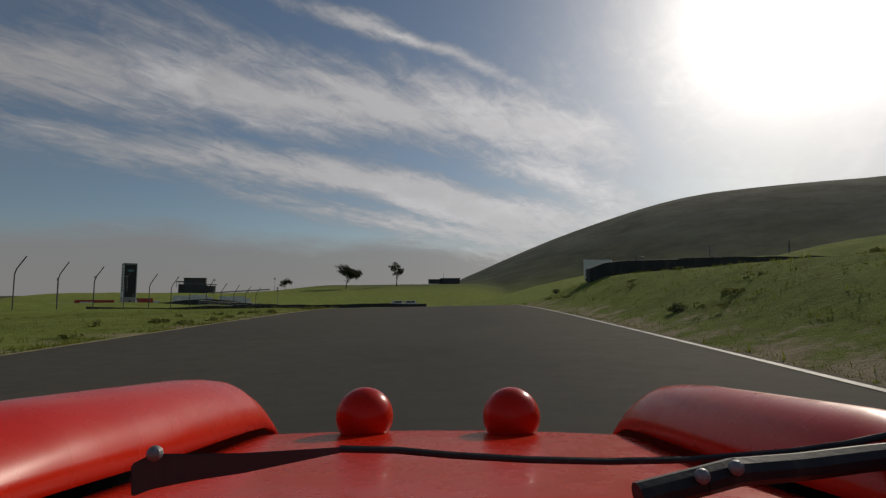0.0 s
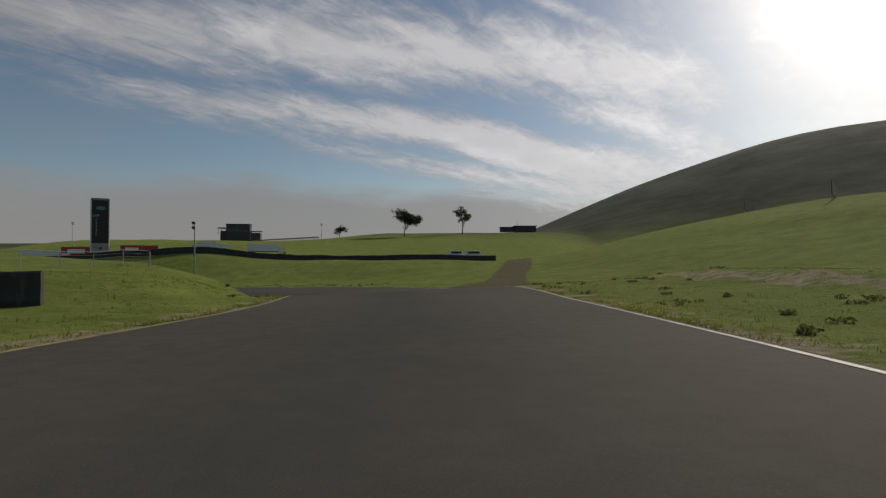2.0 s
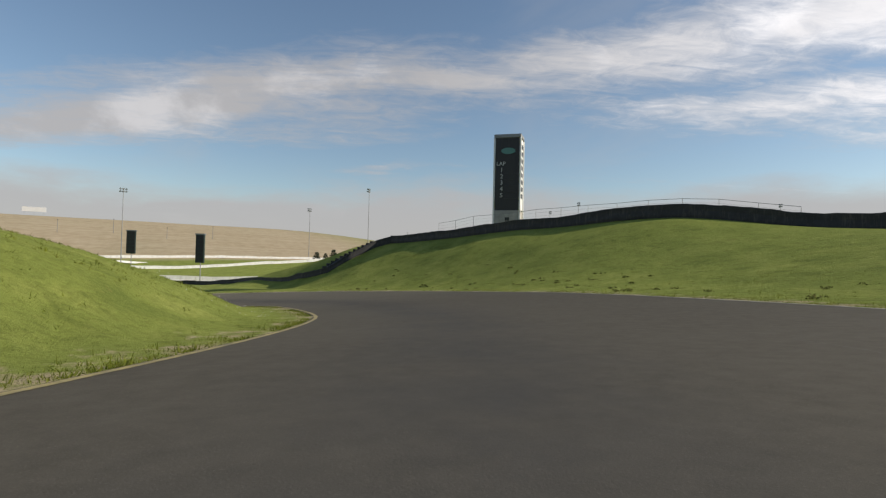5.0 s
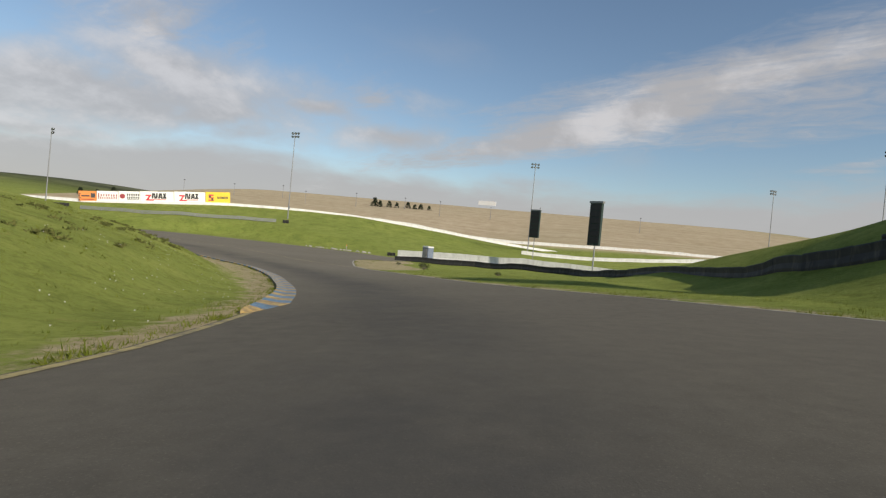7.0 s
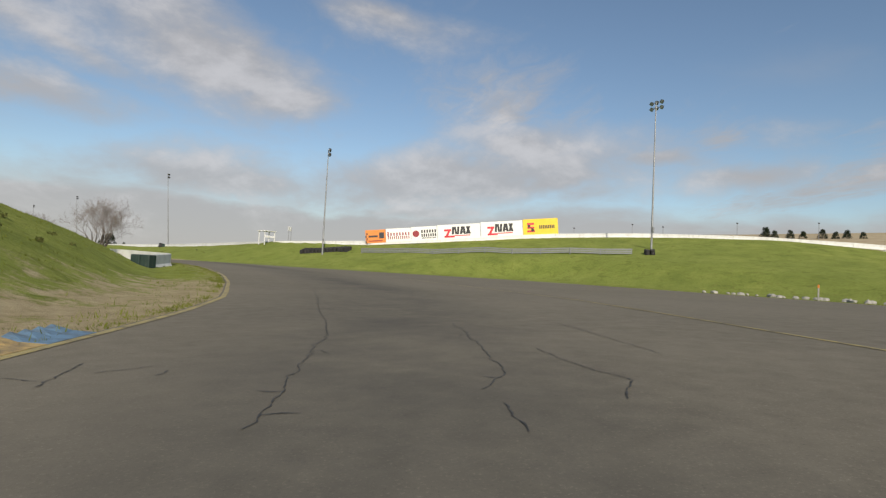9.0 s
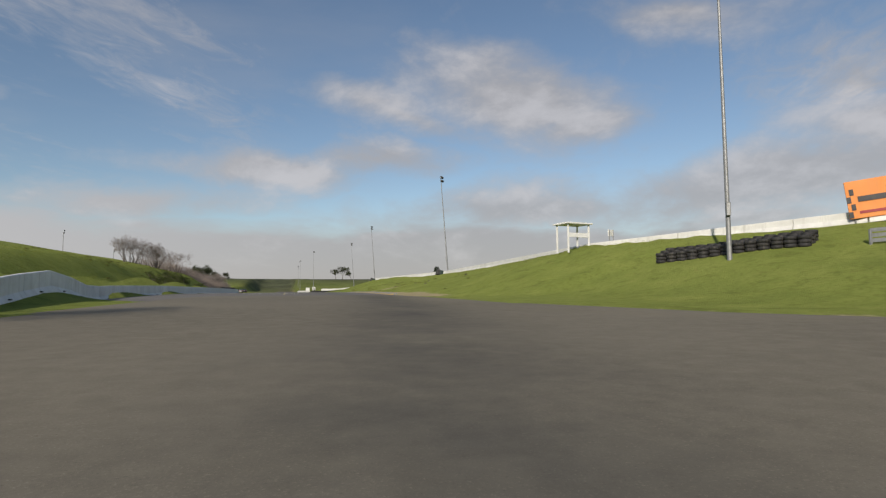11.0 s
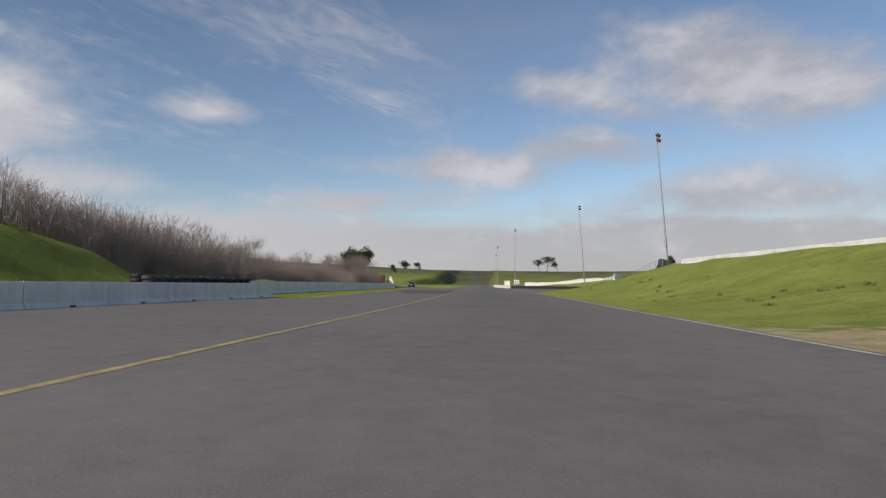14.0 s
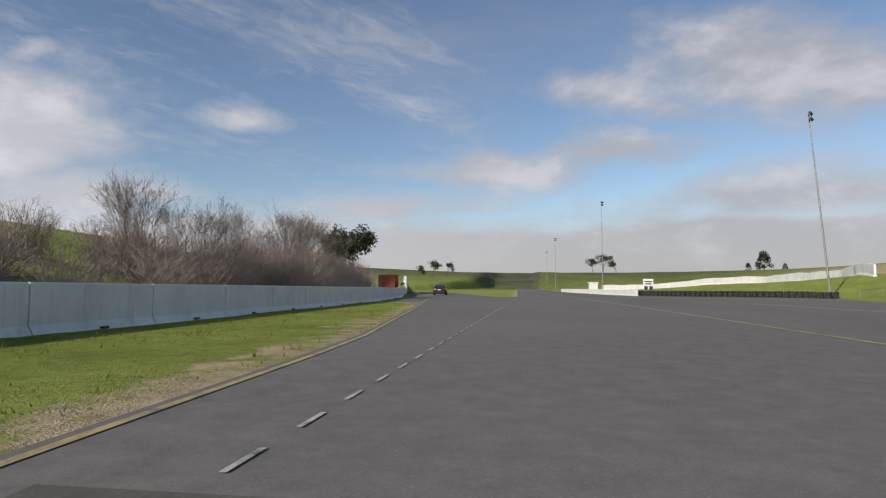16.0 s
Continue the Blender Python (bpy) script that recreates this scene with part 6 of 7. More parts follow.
def weeds():
    """Rank broad-leaved weeds in drifts along the verges and over the inner bank."""
    rng = np.random.default_rng(23)
    spots = []
    for s0, s1, side, near, far, count in ((72, 124, 1, 0.4, 2.2, 110), (10, 90, -1, 0.8, 11, 480), (196, 262, 1, 5.0, 10, 620), (118, 190, -1, 0.6, 9, 500), (-5, 60, 1, 0.6, 4, 300)):
        s = rng.uniform(s0, s1, count)
        off = near + (far - near) * rng.random(count) ** 1.3
        l = np.where(side > 0, edge_left(s) + off, edge_right(s) - off)
        spots.append(at(s, l)[:, :2])
    u = rng.uniform(0, 74, 420)
    spots.append(STRIP_O + u[:, None] * STRIP_D + (13.0 + rng.random(420) * 9)[:, None] * STRIP_L)
    u = rng.uniform(-5, 120, 260)
    spots.append(STRIP_O + u[:, None] * STRIP_D + (-13.4 - rng.random(260) * 9)[:, None] * STRIP_L)
    p = np.vstack(spots)
    p = p[smooth_noise(p[:, 0], p[:, 1], 5, 31) + 0.4 * rng.normal(size=len(p)) > 0.55]
    z = land(p[:, 0], p[:, 1])
    c = np.c_[p, z + 0.04]
    c = np.repeat(c, 3, 0) + rng.normal(0, 1, (3 * len(c), 3)) * (0.14, 0.14, 0.02)
    verts, faces = leaf_cloud(rng, c, 0.14, len(c) * 16, 0.05, 0.5)
    m = Mat("weed_leaf")
    col = m.mix(m.island(), (0.085, 0.104, 0.030), (0.205, 0.200, 0.070))
    m.done(col, 0.9, spec=0.05)
    m.thin_leaf(col, 0.35)
    tagged(plain("weeds", verts, faces, m.m), "rank grey-green weeds in drifts along the verges", "weeds", kind="stuff")


weeds()


def shrub(x, y, r, seed, label="low green scrub bush at the road edge"):
    nrng = np.random.default_rng(seed)
    root = thing("shrub", pose(x, y, ground_at(x, y)), label, "shrub", "scrub bushes on the verges")
    n = 40
    d = nrng.normal(size=(n, 3))
    d[:, 2] = np.abs(d[:, 2]) + 0.4
    d /= np.linalg.norm(d, axis=1)[:, None]
    ends = d * r * nrng.uniform(0.6, 1.1, n)[:, None]
    plain("twig_frame", *skin([(np.zeros(3), e, 0.012, 0.005) for e in ends], 3), TWIG, root)
    plain("foliage", *leaf_cloud(nrng, ends, r * 0.28, 700, r * 0.075), SCRUB, root)


for i, (s, l, r) in enumerate(((232, -12.6, 0.62), (221, -13.2, 0.3), (240, -16.4, 0.28), (100, 6.4, 0.22), (104, 8.6, 0.25), (98, 5.6, 0.18), (30, -5.4, 0.22), (12, -4.6, 0.2))):
    x, y, _ = at(s, l)
    shrub(x, y, r, 200 + i)
for i, (u, v, r) in enumerate(((30, -19, 0.5), (26, -20, 0.35), (38, -17.5, 0.35), (45, -19.5, 0.4), (58, -18, 0.3), (20, -18, 0.45), (64, -15, 0.25), (12, -21, 0.5), (80, -15.5, 0.25))):
    x, y = strip(u, v)[:2]
    shrub(x, y, r * 0.45, 230 + i, "low dark scrub bush on the grass bank")

rng = random.Random(77)
for i in range(22):
    x, y = strip(18 + 30 * i / 21 + rng.uniform(-0.6, 0.6), 13.3 + rng.uniform(0, 2.6))[:2]
    shrub(x, y, rng.uniform(0.5, 0.95), 260 + i, "dark scrub bush at the foot of the bank behind the wall")

# rubble at the far side of the run-off
rng = random.Random(4)
for i in range(26):
    f = i / 25
    x, y = -181.5 + 1.2 * f + rng.uniform(-.4, .4), 101 + 13 * f + rng.uniform(-.4, .4)
    bm = bmesh.new()
    bmesh.ops.create_icosphere(bm, subdivisions=1, radius=rng.uniform(0.15, 0.34))
    for v in bm.verts:
        v.co *= rng.uniform(0.7, 1.2)
        v.co.z *= 0.7
    ob = part("stone", bm, CONCRETE)
    ob.location = (x, y, ground_at(x, y) + 0.08)
    tagged(ob, "pale stone lying in the grass", "stone", "pale stones by the run-off")

# ---- kerbs, lettering and marks on the asphalt ----
KERB_GREY = line_paint("kerb_grey", (0.22, 0.20, 0.17), 0.6)


def kerb(name, places, label, ribs=0):
    """Painted concrete blocks; places: four corners on the ground, road side first, and a material. ribs: saw teeth on the outer half."""
    root = thing(name, Matrix(), label, "kerb", kind="structure")
    for a, b, c, d, mat in places:
        bm = bmesh.new()
        up = (0.012, 0.012, 0.05, 0.05)
        corner = [Vector(p) for p in (a, b, c, d)]
        top = [bm.verts.new(p + Vector((0, 0, h))) for p, h in zip(corner, up)]
        low = [bm.verts.new(p - Vector((0, 0, 0.12))) for p in corner]
        bm.faces.new(top)
        for i in range(4):
            bm.faces.new((low[i], low[(i + 1) % 4], top[(i + 1) % 4], top[i]))
        for k in range(ribs):
            f0, f1 = k / ribs, (k + 0.86) / ribs
            inn, out = [corner[0].lerp(corner[3], 0.48) + (corner[1] - corner[0]) * f for f in (f0, f1)], [corner[3] + (corner[2] - corner[3]) * f for f in (f0, f1)]
            v = [bm.verts.new(p + Vector((0, 0, h))) for p, h in ((inn[0], 0.030), (inn[1], 0.032), (out[1], 0.105), (out[0], 0.053), (inn[1], 0.0), (out[1], 0.0))]
            for fc in ((0, 1, 2, 3), (1, 4, 5, 2), (0, 4, 1), (3, 2, 5)):
                bm.faces.new([v[i] for i in fc])
        part("kerb_block", bm, mat, root)


rng = random.Random(12)
places = []
for i in range(50):
    a, b = 195 + i * 1.02, 196.02 + i * 1.02 - 0.015
    inner = lambda s: float(np.interp(s, [195, 198, 222, 237, 243], [0.10, 0.66, 0.66, 0.45, 0.06]))
    outer = lambda s: float(np.interp(s, [236, 243], [0.04, 0.42]))
    q = [at(a, edge_left(a) - inner(a)), at(b, edge_left(b) - inner(b)), at(b, edge_left(b) + outer(b)), at(a, edge_left(a) + outer(a))]
    places.append((*q, KERB_BLUE if i % 2 else KERB_YELLOW))
kerb("kerb_apex", places, "low kerb of faded blue and yellow painted blocks", 4)
places = []
margin = []
for i in range(39):
    a, b = -6 + i * 0.9, -6 + (i + 1) * 0.9 - 0.015
    e = lambda u: float(np.interp(u, STRIP_UR, STRIP_RIGHT)) - 0.01
    w = float(np.interp(a, [-6, -3, 19, 26], [0.6, 1.45, 1.45, 1.1]))
    q = [strip(a, e(a) - 0.34), strip(b, e(b) - 0.34), strip(b, e(b) - w), strip(a, e(a) - w)]
    places.append((*q, (KERB_BLUE if i % 2 else KERB_YELLOW) if i < 29 else (KERB_GREY if i % 2 else CONCRETE)))
    margin.append((strip(a, e(a)), strip(b, e(b)), strip(b, e(b) - 0.33), strip(a, e(a) - 0.33), KERB_YELLOW if i < 29 else CONCRETE))
kerb("kerb_strip", places, "ribbed kerb of faded blue and yellow painted blocks beside the strip", 5)
kerb("kerb_margin", margin, "flat yellow-painted concrete margin along the kerb")


def strokes(name, lines, width, material, label, category="road marking", dz=0.008, place=strip):
    """Flat strokes on the road, each a polyline of (along, across)."""
    root = thing(name, Matrix(), label, category, kind="structure")
    for pts in lines:
        p = np.array(pts, float)
        d = np.gradient(p, axis=0)
        d /= np.linalg.norm(d, axis=1)[:, None] + 1e-9
        w = np.full(len(p), width) if np.isscalar(width) else np.resize(width, len(p))
        rows = np.array([[place(a + e[1] * k * ww / 2, b - e[0] * k * ww / 2, dz) for k in (-1, 1)] for (a, b), e, ww in zip(p, d, w)])
        ribbon("stroke", rows, material, root)
    return root


def ring(u0, u1, v0, v1, a0=0, a1=360, n=28):
    return [((u0 + u1) / 2 + (u1 - u0) / 2 * math.sin(radians(a)), (v0 + v1) / 2 + (v1 - v0) / 2 * math.cos(radians(a))) for a in np.linspace(a0, a1, n)]


V_ = [[(30.6, -0.6), (23.4, -2.85)], [(23.4, -2.8), (30.4, -4.85)]]
E_ = [[(23.5, -5.45), (30, -5.45)], [(23.5, -5.45), (23.55, -7.9)], [(26.8, -5.45), (26.85, -7.4)], [(30, -5.45), (30.05, -7.95)]]
strokes("road_lettering", [[(31, 8.6), (24.4, 8.6)], [(24.4, 8.65), (24.35, 5.5)], ring(25.3, 32.2, 0.7, 4.1)] + V_ + E_, 0.08, WHITE_LINE, "faded white word LOVE painted across the strip")
strokes("road_lettering", [ring(4.0, 6.9, 2.75, 5.1), [(3.3, 2.3), (5.85, 2.4)], ring(3.1, 5.8, 0.45, 4.3, 90, 270), [(1.9, 0.1), (4.45, -0.22)], [(1.95, 0.1), (1.2, -1.8)], [(3.2, -0.08), (2.75, -1.15)],
                           [(4.45, -0.22), (3.9, -1.75)]], 0.13, BRIGHT_LINE, "smaller faded white word ODE painted across the strip")
strokes("dashed_line", [[(u, 6.1 - (u - 121) * 0.028), (u + 0.4, 6.1 - (u + 0.4 - 121) * 0.028)] for u in np.arange(112, 168, 0.85)], 0.04, WORN_WHITE, "dashed white line across the fork")
strokes("edge_line", [[(u, float(np.interp(u, STRIP_U, STRIP_LEFT)) - 0.15) for u in np.arange(74, 164, 3.0)]], 0.08, YELLOW_LINE, "pale worn edge line along the grass")
strokes("short_dashes", [[(u, v), (u + 0.12, v)] for u, v in ((96, 6.4), (99, 6.5), (102, 6.7), (105.5, 6.9))], 0.35, WHITE_LINE, "short white dashes beside the edge")
strokes("stage_marks", [[(20 + 0.02, v), (20.2, v)] for v in (-4.2, -5.6)], 0.6, WHITE_LINE, "worn white start marks on the strip")


def wander(a, b, n, amp, seed):
    r = random.Random(seed)
    return [(a[0] + (b[0] - a[0]) * i / n + r.gauss(0, amp) * (0 < i < n), a[1] + (b[1] - a[1]) * i / n + r.gauss(0, amp) * (0 < i < n)) for i in range(n + 1)]


def jagged(a, b, seed):
    """A crack from a to b, broken sideways at every scale, with a few short side branches."""
    r = random.Random(seed)
    pts = [a, b]
    while math.dist(pts[0], pts[1]) > 0.09:
        fresh = [pts[0]]
        for p, q in zip(pts, pts[1:]):
            d = math.dist(p, q)
            k = r.gauss(0, min(0.07 * d, 0.018)) / d
            fresh += [((p[0] + q[0]) / 2 - (q[1] - p[1]) * k, (p[1] + q[1]) / 2 + (q[0] - p[0]) * k), q]
        pts = fresh
    out = [pts]
    for i in range(6, len(pts) - 4, 9):
        if r.random() < 0.35:
            p, side, l = pts[i], r.choice((-1, 1)), r.uniform(0.08, 0.22)
            out.append([p, (p[0] + r.uniform(-0.1, 0.1), p[1] + side * l * 0.5), (p[0] + r.uniform(-0.25, 0.1), p[1] + side * l)])
    return out


# cracks: the ways along and across of their ends
CRACKS = [((238, 0.7), (233, 0.40)), ((233, 0.40), (230.85, 0.2)), ((230.85, 0.2), (229.1, 0.1)), ((229.1, 0.1), (222, -0.47)), ((222, -0.47), (213, -0.55)), ((234.5, -2.3), (230, -2.85)), ((247.6, -1.06), (245.5, -1.05)), ((245.5, -1.05), (243.6, -0.95)), ((243.6, -0.95), (242.9, -0.65)), ((242.5, -0.72), (241.9, -0.72)), ((244.9, -1.6), (243.9, -1.68)),
          ((243.9, -1.68), (243.2, -1.86)), ((243.2, -1.86), (242.6, -1.55)), ((247.8, -2.8), (244.6, -2.8)), ((243.3, 2.72), (243.2, 2.35)), ((243.0, 2.25), (243.9, 2.41)), ((243.5, 2.13), (243.8, 1.84)), ((243.4, 1.67), (243.6, 1.65)), ((277.5, 3.2), (273.9, 2.85)), ((273.9, 2.85), (265, 2.5)), ((265, 2.5), (255.5, 1.65)), ((255, 1.6), (250.5, 1.25)), ((269.8, -1.1), (267.4, -1.55)), ((250.1, 1.2), (246.2, 0.7)), ((246.2, 0.7), (242, 0.7)), ((216, -5.0), (231, -5.8)), ((262, -2), (256, -1.2)),
          ((150, -3), (172, -2.4)), ((88, -3.5), (104, -3.0)), ((120, -5), (140, -4.6))]
strokes("cracks", [line for i, (a, b) in enumerate(CRACKS) for line in jagged(a, b, i)], [0.006, 0.016, 0.004, 0.013, 0.008, 0.003, 0.018, 0.005, 0.011], TAR, "dark jagged cracks in the asphalt", "crack", 0.006, at)
strokes("cracks", [line for i, (a, b) in enumerate((((16.3, -4.9), (10, -4.6)), ((38, -5.0), (30, -4.9)), ((52, 3), (40, 3.4)), ((1.4, -4.28), (-3.2, -4.17)))) for line in jagged(a, b, 40 + i)], [0.009, 0.013, 0.006, 0.004], TAR,
        "dark cracks along the strip", "crack")
SKID = asphalt_material("skid_rubber", 0.138, (1.0, 0.93, 0.83))
STAIN = asphalt_material("oil_stain", 0.118, (1.0, 0.90, 0.72))
strokes("oil_stains", [wander(a, b, 14, 0.03, i) for i, (a, b) in enumerate([((207.6, -2.25), (205.4, -2.0)), ((205.2, -2.0), (204.0, -1.95)), ((207.4, -2.5), (206.6, -2.5)), ((203.7, -2.05), (202.6, -2.0))])],
        [0.02, 0.07, 0.03, 0.08, 0.015], STAIN, "dark broken stains on the asphalt of the bend", "stain", 0.005, at)
strokes("skid_marks", [[(68.1, 1.6), (65, 0.2), (61.8, -1.1), (58.4, -2.4), (55, -3.4)], [(71, 5.8), (66, 3.2), (62.5, 1.6), (59, 0.5)]], 0.13, SKID,
        "faint dark rubber marks on the strip", "skid mark", 0.005)
strokes("run_off_line", [[(233.8, -6.4), (238.7, -5.8), (244.4, -5.6), (250, -6.1), (256, -6.7), (261.4, -6.9), (269.4, -6.3), (276, -6.2)]], 0.09, YELLOW_LINE, "thin faded yellow line across the run-off asphalt", "road line", 0.008, at)
rows = np.array([[strip(u, v, 0.004) for v in np.linspace(a, b, 6)] for u, a, b in ((91.6, 3.6, -0.6), (100, 5.2, -0.65), (108, 6.6, -0.7), (114.3, 7.0, -0.75))])
patch = ribbon("fresh_patch", rows, FRESH)
groove(patch, [0.0])
tagged(patch, "darker fresh patch of asphalt on the strip", "road patch", kind="structure")

# small things on the verges
x, y = -178.6, 110.0
root = thing("marker_post", pose(x, y, ground_at(x, y)), "thin pale marker post with an orange top in the grass", "post")
part_panel(root, (0.09, 0.09, 1.0), pose(0, 0, 0.45), CONCRETE, "shaft")
part_panel(root, (0.11, 0.11, 0.25), pose(0, 0, 1.05), ORANGE, "top")

# ---- cars ----
CAR_BLACK = Mat("black_car_paint").done((0.012, 0.013, 0.016), 0.28, spec=0.5, coat=0.6)
CAR_SILVER = Mat("silver_car_paint").done((0.52, 0.53, 0.55), 0.3, metal=0.5, coat=0.5)


def red_paint():
    m = Mat("red_car_paint").local()
    spots = m.noise(160, 3, 0.6)
    c = m.mix(m.ramp(m.noise(6, 5, 0.7), (0.4, 0.0), (0.7, 0.25)), (0.62, 0.020, 0.005), (0.52, 0.020, 0.007))
    c = m.mix(m.ramp(spots, (0.66, 0.0), (0.74, 0.10)), c, (0.42, 0.20, 0.15))
    return m.done(c, m.ramp(m.noise(9, 4), (0.3, 0.22), (0.7, 0.32)), spec=0.2, coat=0.10)


CAR_RED = red_paint()
TAIL_RED = Mat("tail_lamp").done((0.45, 0.012, 0.012), 0.15, spec=0.6)
PLATE = painted("plate", (0.72, 0.72, 0.70), 0.4, 0.1, 5)
BLACK_TRIM = painted("black_trim", (0.014, 0.014, 0.015), 0.5, 0.2, 8)


def wheel(parent, x, y, z, r, w, mat_rim=GALV):
    bm = bmesh.new()
    m = pose(x, y, z, 0, 90, 0)
    tyre_bm(bm, m, r, w)
    tyre = part("tyre", bm, RUBBER, parent)
    bm = bmesh.new()
    bmesh.ops.create_cone(bm, cap_ends=True, segments=18, radius1=r * 0.60, radius2=r * 0.60, depth=w * 0.62, matrix=m)
    rim = part("rim", bm, mat_rim, tyre)
    return tyre


def loft(sections, material, parent, name, label="", smooth=True):
    """Skins closed rings of (x, z) set at given y."""
    bm = bmesh.new()
    rows = [[bm.verts.new((x, y, z)) for x, z in ring_] for y, ring_ in sections]
    n = len(rows[0])
    for a, b in zip(rows, rows[1:]):
        for i in range(n):
            bm.faces.new((a[i], a[(i + 1) % n], b[(i + 1) % n], b[i]))
    bm.faces.new(rows[0][::-1])
    bm.faces.new(rows[-1])
    ob = part(name, bm, material, parent, label)
    if smooth:
        ob.data.polygons.foreach_set("use_smooth", [True] * len(ob.data.polygons))
    return ob


def slab(half, z0, z1, inset=0.07, r=0.10):
    """A car's cross-section: wide below the waist, rounded above."""
    return [(-half + r, z0), (half - r, z0), (half, z0 + r), (half, z0 + (z1 - z0) * 0.6), (half - inset * 0.5, z1 - r * 0.6), (half - inset - r, z1), (0, z1 + 0.015), (-half + inset + r, z1), (-half + inset * 0.5, z1 - r * 0.6),
            (-half, z0 + (z1 - z0) * 0.6), (-half, z0 + r)]


def saloon(x, y, z, heading, paint, label, hatch=False):
    """A road car; it faces its own +y."""
    root = thing("hatchback_car" if hatch else "saloon_car", pose(x, y, z, 0, 0, heading), label, "car")
    L, W = (4.1, 0.86) if hatch else (4.55, 0.89)
    back = -L / 2
    deck = 0.98 if not hatch else 0.95
    body = loft([(back, slab(W - 0.12, 0.42, 0.84)), (back + 0.10, slab(W - 0.03, 0.30, 0.97)), (back + 0.5, slab(W, 0.24, deck + 0.02)), (back + 1.1, slab(W, 0.22, deck)), (0.2, slab(W, 0.22, 0.95)), (0.9, slab(W, 0.22, 0.93)),
                 (L / 2 - 0.5, slab(W - 0.02, 0.24, 0.80)), (L / 2 - 0.1, slab(W - 0.12, 0.28, 0.68)), (L / 2, slab(W - 0.25, 0.36, 0.58))], paint, root, "body")
    r0 = back + (0.05 if hatch else 0.62)
    cab = lambda w, h: [(-W + 0.06, 0.90), (W - 0.06, 0.90), (w, h - 0.06), (w - 0.12, h), (0, h + 0.02), (-w + 0.12, h), (-w, h - 0.06)]
    loft([(r0, cab(W - 0.14, 0.99)), (r0 + 0.55, cab(0.60, 1.38)), (r0 + 0.9, cab(0.62, 1.43)), (0.0, cab(0.62, 1.44)), (0.35, cab(0.60, 1.38)), (1.15, cab(W - 0.10, 0.97))], paint, root, "cabin")
    # glass
    for name, ys, mat in (("rear_window", ((r0 + 0.05, 1.02, 0.64), (r0 + 0.50, 1.35, 0.50)), WINDOW), ("windscreen", ((1.08, 1.02, 0.64), (0.40, 1.37, 0.50)), WINDOW)):
        (y0, z0, w0), (y1, z1, w1) = ys
        o = -0.05 if name == "rear_window" else 0.05
        plain(name, [(-w0, y0 + o, z0 + 0.03), (w0, y0 + o, z0 + 0.03), (w1, y1 + o, z1 + 0.03), (-w1, y1 + o, z1 + 0.03)], [(0, 1, 2, 3)], mat, root)
    for sx in (-1, 1):
        for y0, y1, y2, y3 in ((r0 + 0.42, r0 + 1.25, r0 + 1.25, r0 + 0.72), (r0 + 1.33, 0.92, 0.36, r0 + 1.33)):
            plain("side_window", [(sx * (W - 0.05), y0, 0.99), (sx * (W - 0.05), y1, 0.99), (sx * 0.665, y2, 1.34), (sx * 0.665, y3, 1.34)], [(0, 1, 2, 3)], WINDOW, root)
        part_panel(root, (0.34, 0.08, 0.16), pose(sx * (W - 0.24), back + 0.05, 0.84), TAIL_RED, "tail_light")
        part_panel(root, (0.18, 0.10, 0.12), pose(sx * (W + 0.06), 0.75, 1.0), paint, "wing_mirror")
        part_panel(root, (0.30, 0.08, 0.12), pose(sx * (W - 0.36), L / 2 - 0.08, 0.62), LENS, "headlight")
        for py in (back + 0.85, L / 2 - 0.85):
            wheel(root, sx * (W - 0.09), py, 0.31, 0.315, 0.21)
    part_panel(root, (W * 1.5, 0.10, 0.22), pose(0, back + 0.02, 0.44), BLACK_TRIM, "bumper")
    plate = part_panel(root, (0.36, 0.03, 0.14), pose(0, back - 0.035, 0.72), PLATE, "plate")
    part_panel(plate, (0.26, 0.03, 0.05), pose(0, back - 0.045, 0.72), INK, "print_bar")
    bm = bmesh.new()
    rod(bm, (0.45, back - 0.08, 0.30), (0.45, back + 0.2, 0.30), 0.04, sides=10)
    part("exhaust", bm, GALV, root)
    return root


saloon(-120.5, -162.6, float(strip_z(186)) + 0.006, 190, CAR_BLACK, "black saloon car seen from behind on the road")
saloon(-116.4, -182.0, float(strip_z(206)) + 0.006, 192, CAR_SILVER, "silver hatchback car further along the road", True)


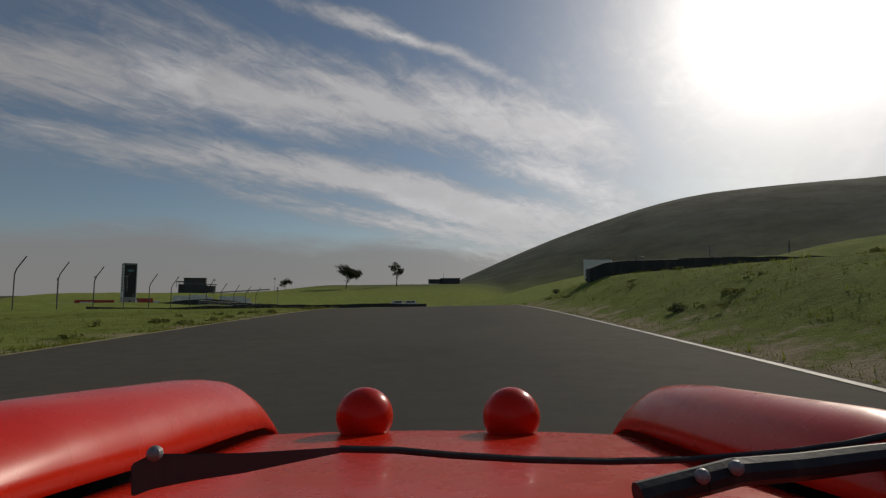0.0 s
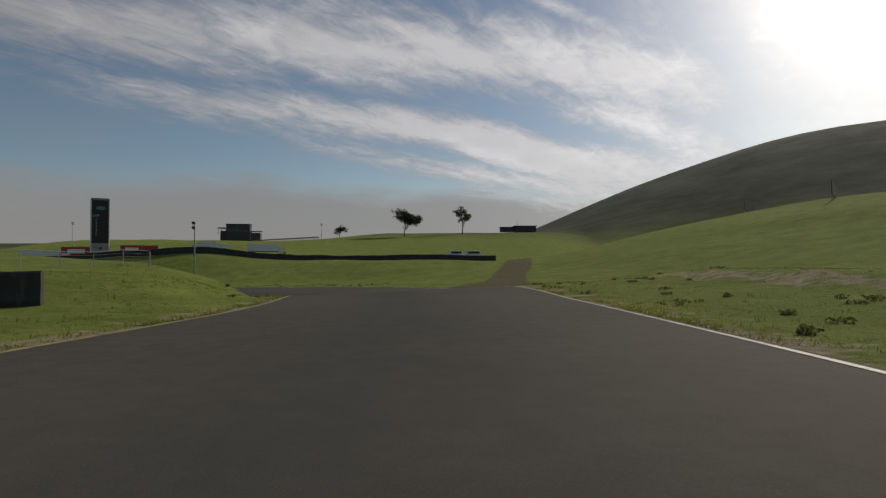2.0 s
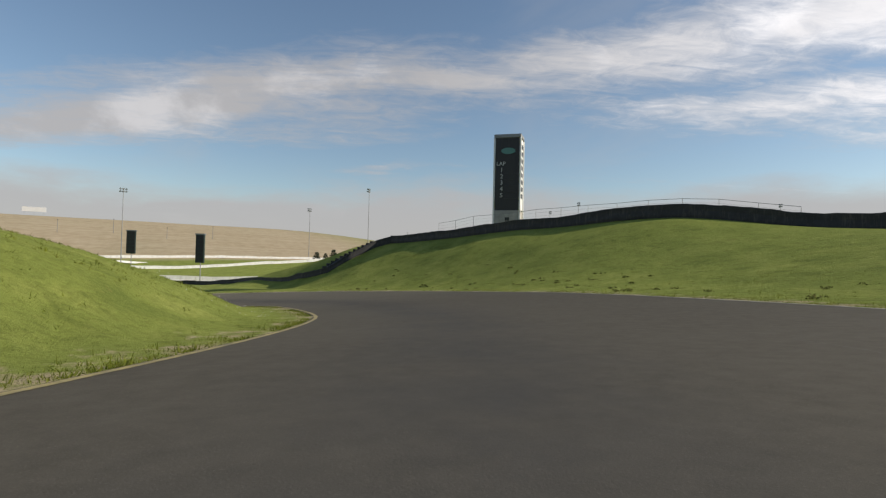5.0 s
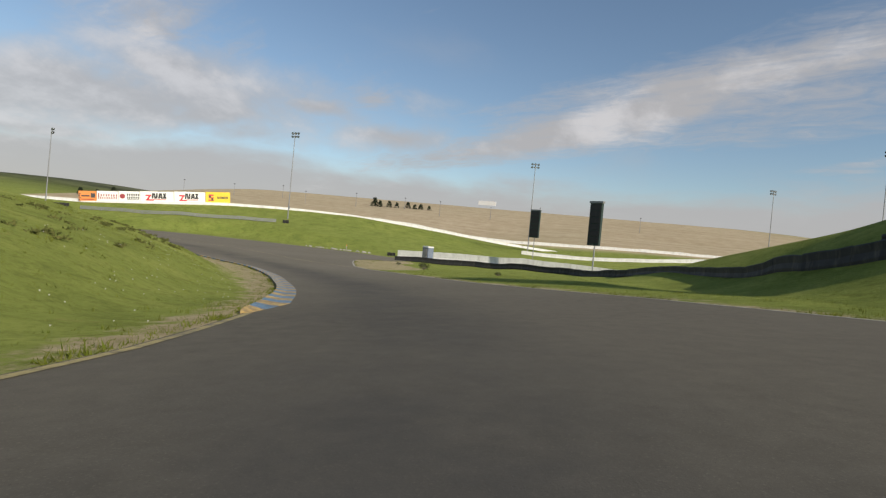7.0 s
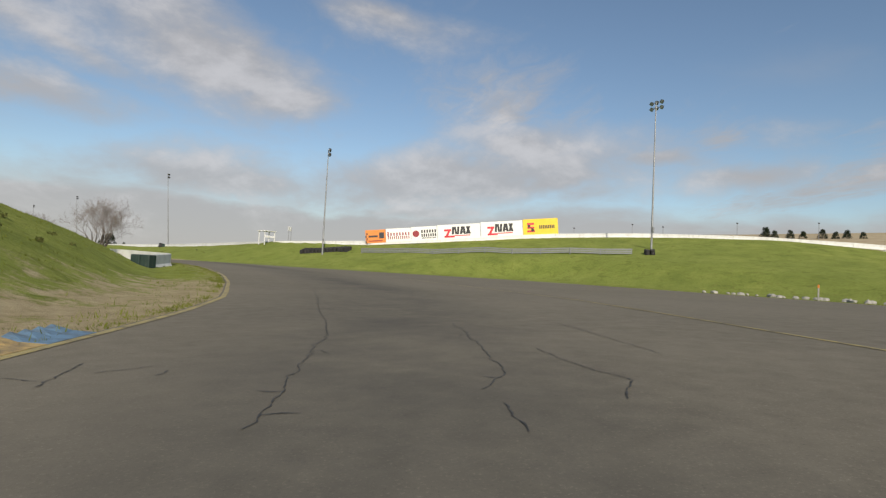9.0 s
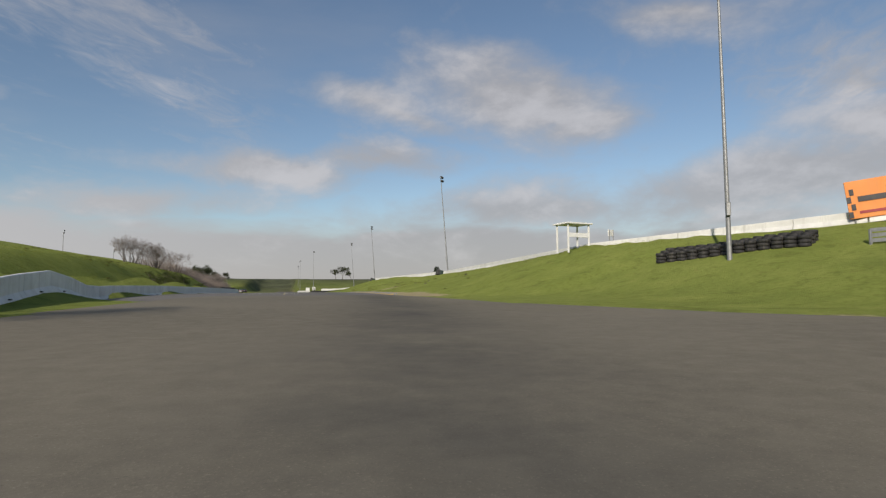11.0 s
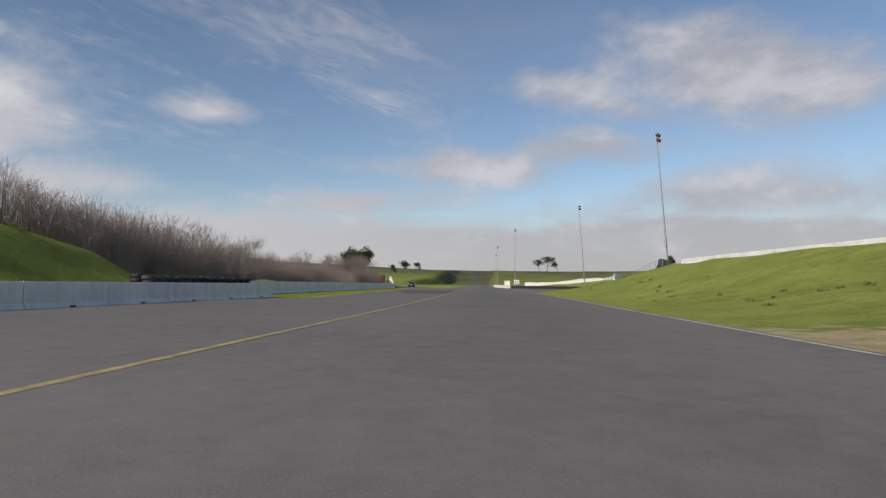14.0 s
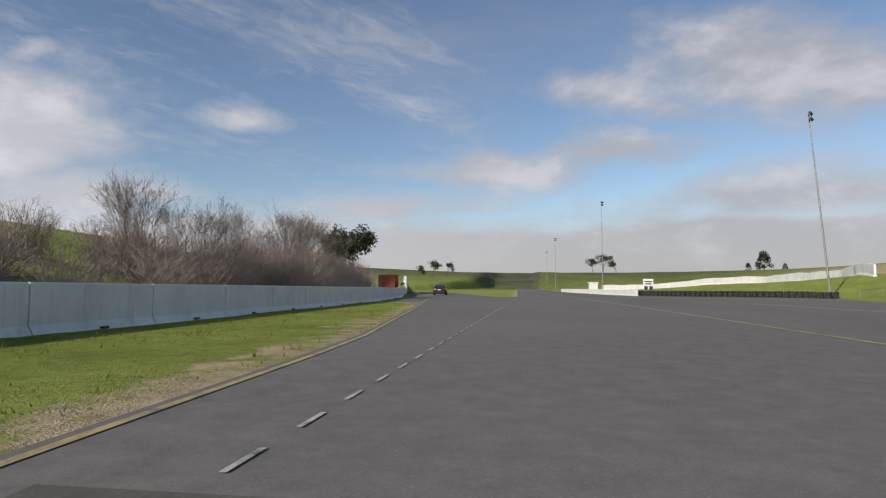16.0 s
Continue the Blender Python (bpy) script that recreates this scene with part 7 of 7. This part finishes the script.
def red_roadster():
    """The low open car that carries the eye: x right, y forward, z up, from the eye's place."""
    m = car_pose(*ROWS[0][1:]) @ Matrix(((1, 0, 0, 0), (0, 0, 1, 0), (0, -1, 0, 0), (0, 0, 0, 1)))
    root = thing("red_roadster", m, "low open red roadster with bulging front wings", "car")
    ridge = lambda f: np.interp(f, [0.25, 0.5, 0.75, 1.25, 1.38, 1.48, 1.56, 1.63, 1.69, 1.72], [-0.175, -0.192, -0.218, -0.308, -0.338, -0.366, -0.41, -0.49, -0.60, -0.74])
    hood = lambda f: np.interp(f, [0.25, 0.62, 1.0, 1.35, 1.5, 1.6, 1.68, 1.72], [-0.235, -0.305, -0.395, -0.468, -0.503, -0.545, -0.62, -0.74])

    def sheet(name, xs, fs, height, label=""):
        x, f = np.meshgrid(xs, fs)
        z = height(np.abs(x), f)
        n, k = x.shape
        v = np.stack([x, f, z], -1).reshape(-1, 3)
        fc = [(i * k + j, i * k + j + 1, (i + 1) * k + j + 1, (i + 1) * k + j) for i in range(n - 1) for j in range(k - 1)]
        ob = plain(name, v, fc, CAR_RED, root, True, label)
        solid = ob.modifiers.new("thickness", "SOLIDIFY")
        solid.thickness, solid.offset = 0.012, -1
        return ob

    def wing(x, f):
        top, base = ridge(f), hood(f)
        a = np.clip((x - 0.488) / 0.117, 0, 1)
        inner = base + (top - base) * np.sqrt(np.clip(1 - (1 - a) ** 2, 0, 1)) ** 1.2
        b = np.clip((x - 0.605) / 0.265, 0, 1)
        outer = top - 0.50 * (1 - np.sqrt(np.clip(1 - b ** 2, 0, 1))) - 0.03 * b
        return np.maximum(np.where(x < 0.605, inner, outer), -0.74)

    fs = np.r_[np.linspace(0.25, 1.35, 24), np.linspace(1.38, 1.72, 16)]
    sheet("bonnet", np.linspace(-0.488, 0.488, 27), fs, lambda x, f: hood(f) + 0.012 * (1 - (x / 0.488) ** 2))
    for sx in (-1, 1):
        sheet("front_wing", sx * np.r_[np.linspace(0.490, 0.62, 14), np.linspace(0.64, 0.87, 14)], fs, wing)
        bm = bmesh.new()
        cx = -0.205 if sx < 0 else 0.179
        bmesh.ops.create_uvsphere(bm, u_segments=32, v_segments=20, radius=0.0745, matrix=pose(cx, 1.45, -0.438))
        dome = part("headlamp_pod", bm, CAR_RED, root)
        dome.data.polygons.foreach_set("use_smooth", [True] * len(dome.data.polygons))
        wheel(root, sx * 0.70, 1.12, -0.60, 0.25, 0.19)
        wheel(root, sx * 0.70, -1.15, -0.50, 0.285, 0.19)
        side = part_panel(root, (0.06, 1.5, 0.42), pose(sx * 0.84, -0.35, -0.50), CAR_RED, "door")
        seat = part_panel(root, (0.42, 0.5, 0.12), pose(sx * 0.34, -0.25, -0.55), BLACK_TRIM, "seat")
        part_panel(root, (0.42, 0.12, 0.34), pose(sx * 0.34, -0.55, -0.42, -12), BLACK_TRIM, "backrest")
    part_panel(root, (1.6, 1.55, 0.05), pose(0, -0.4, -0.66), DARK_STEEL, "floor_pan")
    part_panel(root, (1.6, 0.05, 0.42), pose(0, 0.27, -0.46), BLACK_TRIM, "bulkhead")
    tail = np.linspace(-1.75, -0.72, 14)
    sheet("rear_deck", np.linspace(-0.85, 0.85, 33), tail, lambda x, f: np.interp(f, [-1.75, -1.68, -1.4, -0.72], [-0.66, -0.42, -0.30, -0.25]) - 0.14 * (x / 0.85) ** 4)
    # windscreen wipers, arm and blade, placed by pixel to fit the camera's view
    def lies(px, py, f, lift=0.0):
        return Vector(((px - 784) / 980 * f, f, -(py - 441) / 980 * f + lift))

    arm = [(232, 822, 880, 0.55), (270, 803, 866, 0.56), (350, 803, 850, 0.575), (430, 802, 838, 0.59), (545, 795, 814, 0.635), (622, 790, 798, 0.68)]
    bm = bmesh.new()
    rows = []
    for px, y0, y1, f in arm:
        near, far = [lies(px, py, f) for py in (y0, y1)], [lies(px, py, f + 0.014) for py in (y0 + 2, y1 - 2)]
        rows.append([bm.verts.new(v) for v in (near[0], near[1], far[1], far[0])])
    for r0, r1 in zip(rows, rows[1:]):
        for i in range(4):
            bm.faces.new((r0[i], r0[(i + 1) % 4], r1[(i + 1) % 4], r1[i]))
    bm.faces.new(rows[0][::-1])
    bm.faces.new(rows[-1])
    bmesh.ops.bevel(bm, geom=bm.edges[:], offset=0.0015, segments=2, affect="EDGES")
    part("wiper_arm", bm, DARK_STEEL, root)
    blade = [(600, 795, 0.672), (700, 797, 0.68), (800, 806, 0.68), (940, 814, 0.68), (1080, 817, 0.68), (1220, 814, 0.68), (1400, 800, 0.68), (1500, 786, 0.68), (1600, 765, 0.68)]
    bm = bmesh.new()
    for a, b in zip(blade, blade[1:]):
        rod(bm, lies(*a), lies(*b), 0.0045, 0.0045, 8)
    part("wiper_blade", bm, BLACK_TRIM, root)
    second = [(1130, 880, 0.58), (1240, 852, 0.59), (1300, 836, 0.60), (1420, 826, 0.62), (1530, 812, 0.64), (1640, 800, 0.66)]
    bm = bmesh.new()
    for a, b in zip(second, second[1:]):
        rod(bm, lies(*a), lies(*b), 0.015, 0.015, 10)
    part("wiper_arm", bm, BLACK_TRIM, root)
    for px, py, f in ((1243, 843, 0.585), (1303, 828, 0.595), (274, 803, 0.572)):
        bm = bmesh.new()
        bmesh.ops.create_uvsphere(bm, u_segments=12, v_segments=8, radius=0.008, matrix=Matrix.Translation(lies(px, py, f - 0.012)))
        part("bolt", bm, GALV, root)


red_roadster()
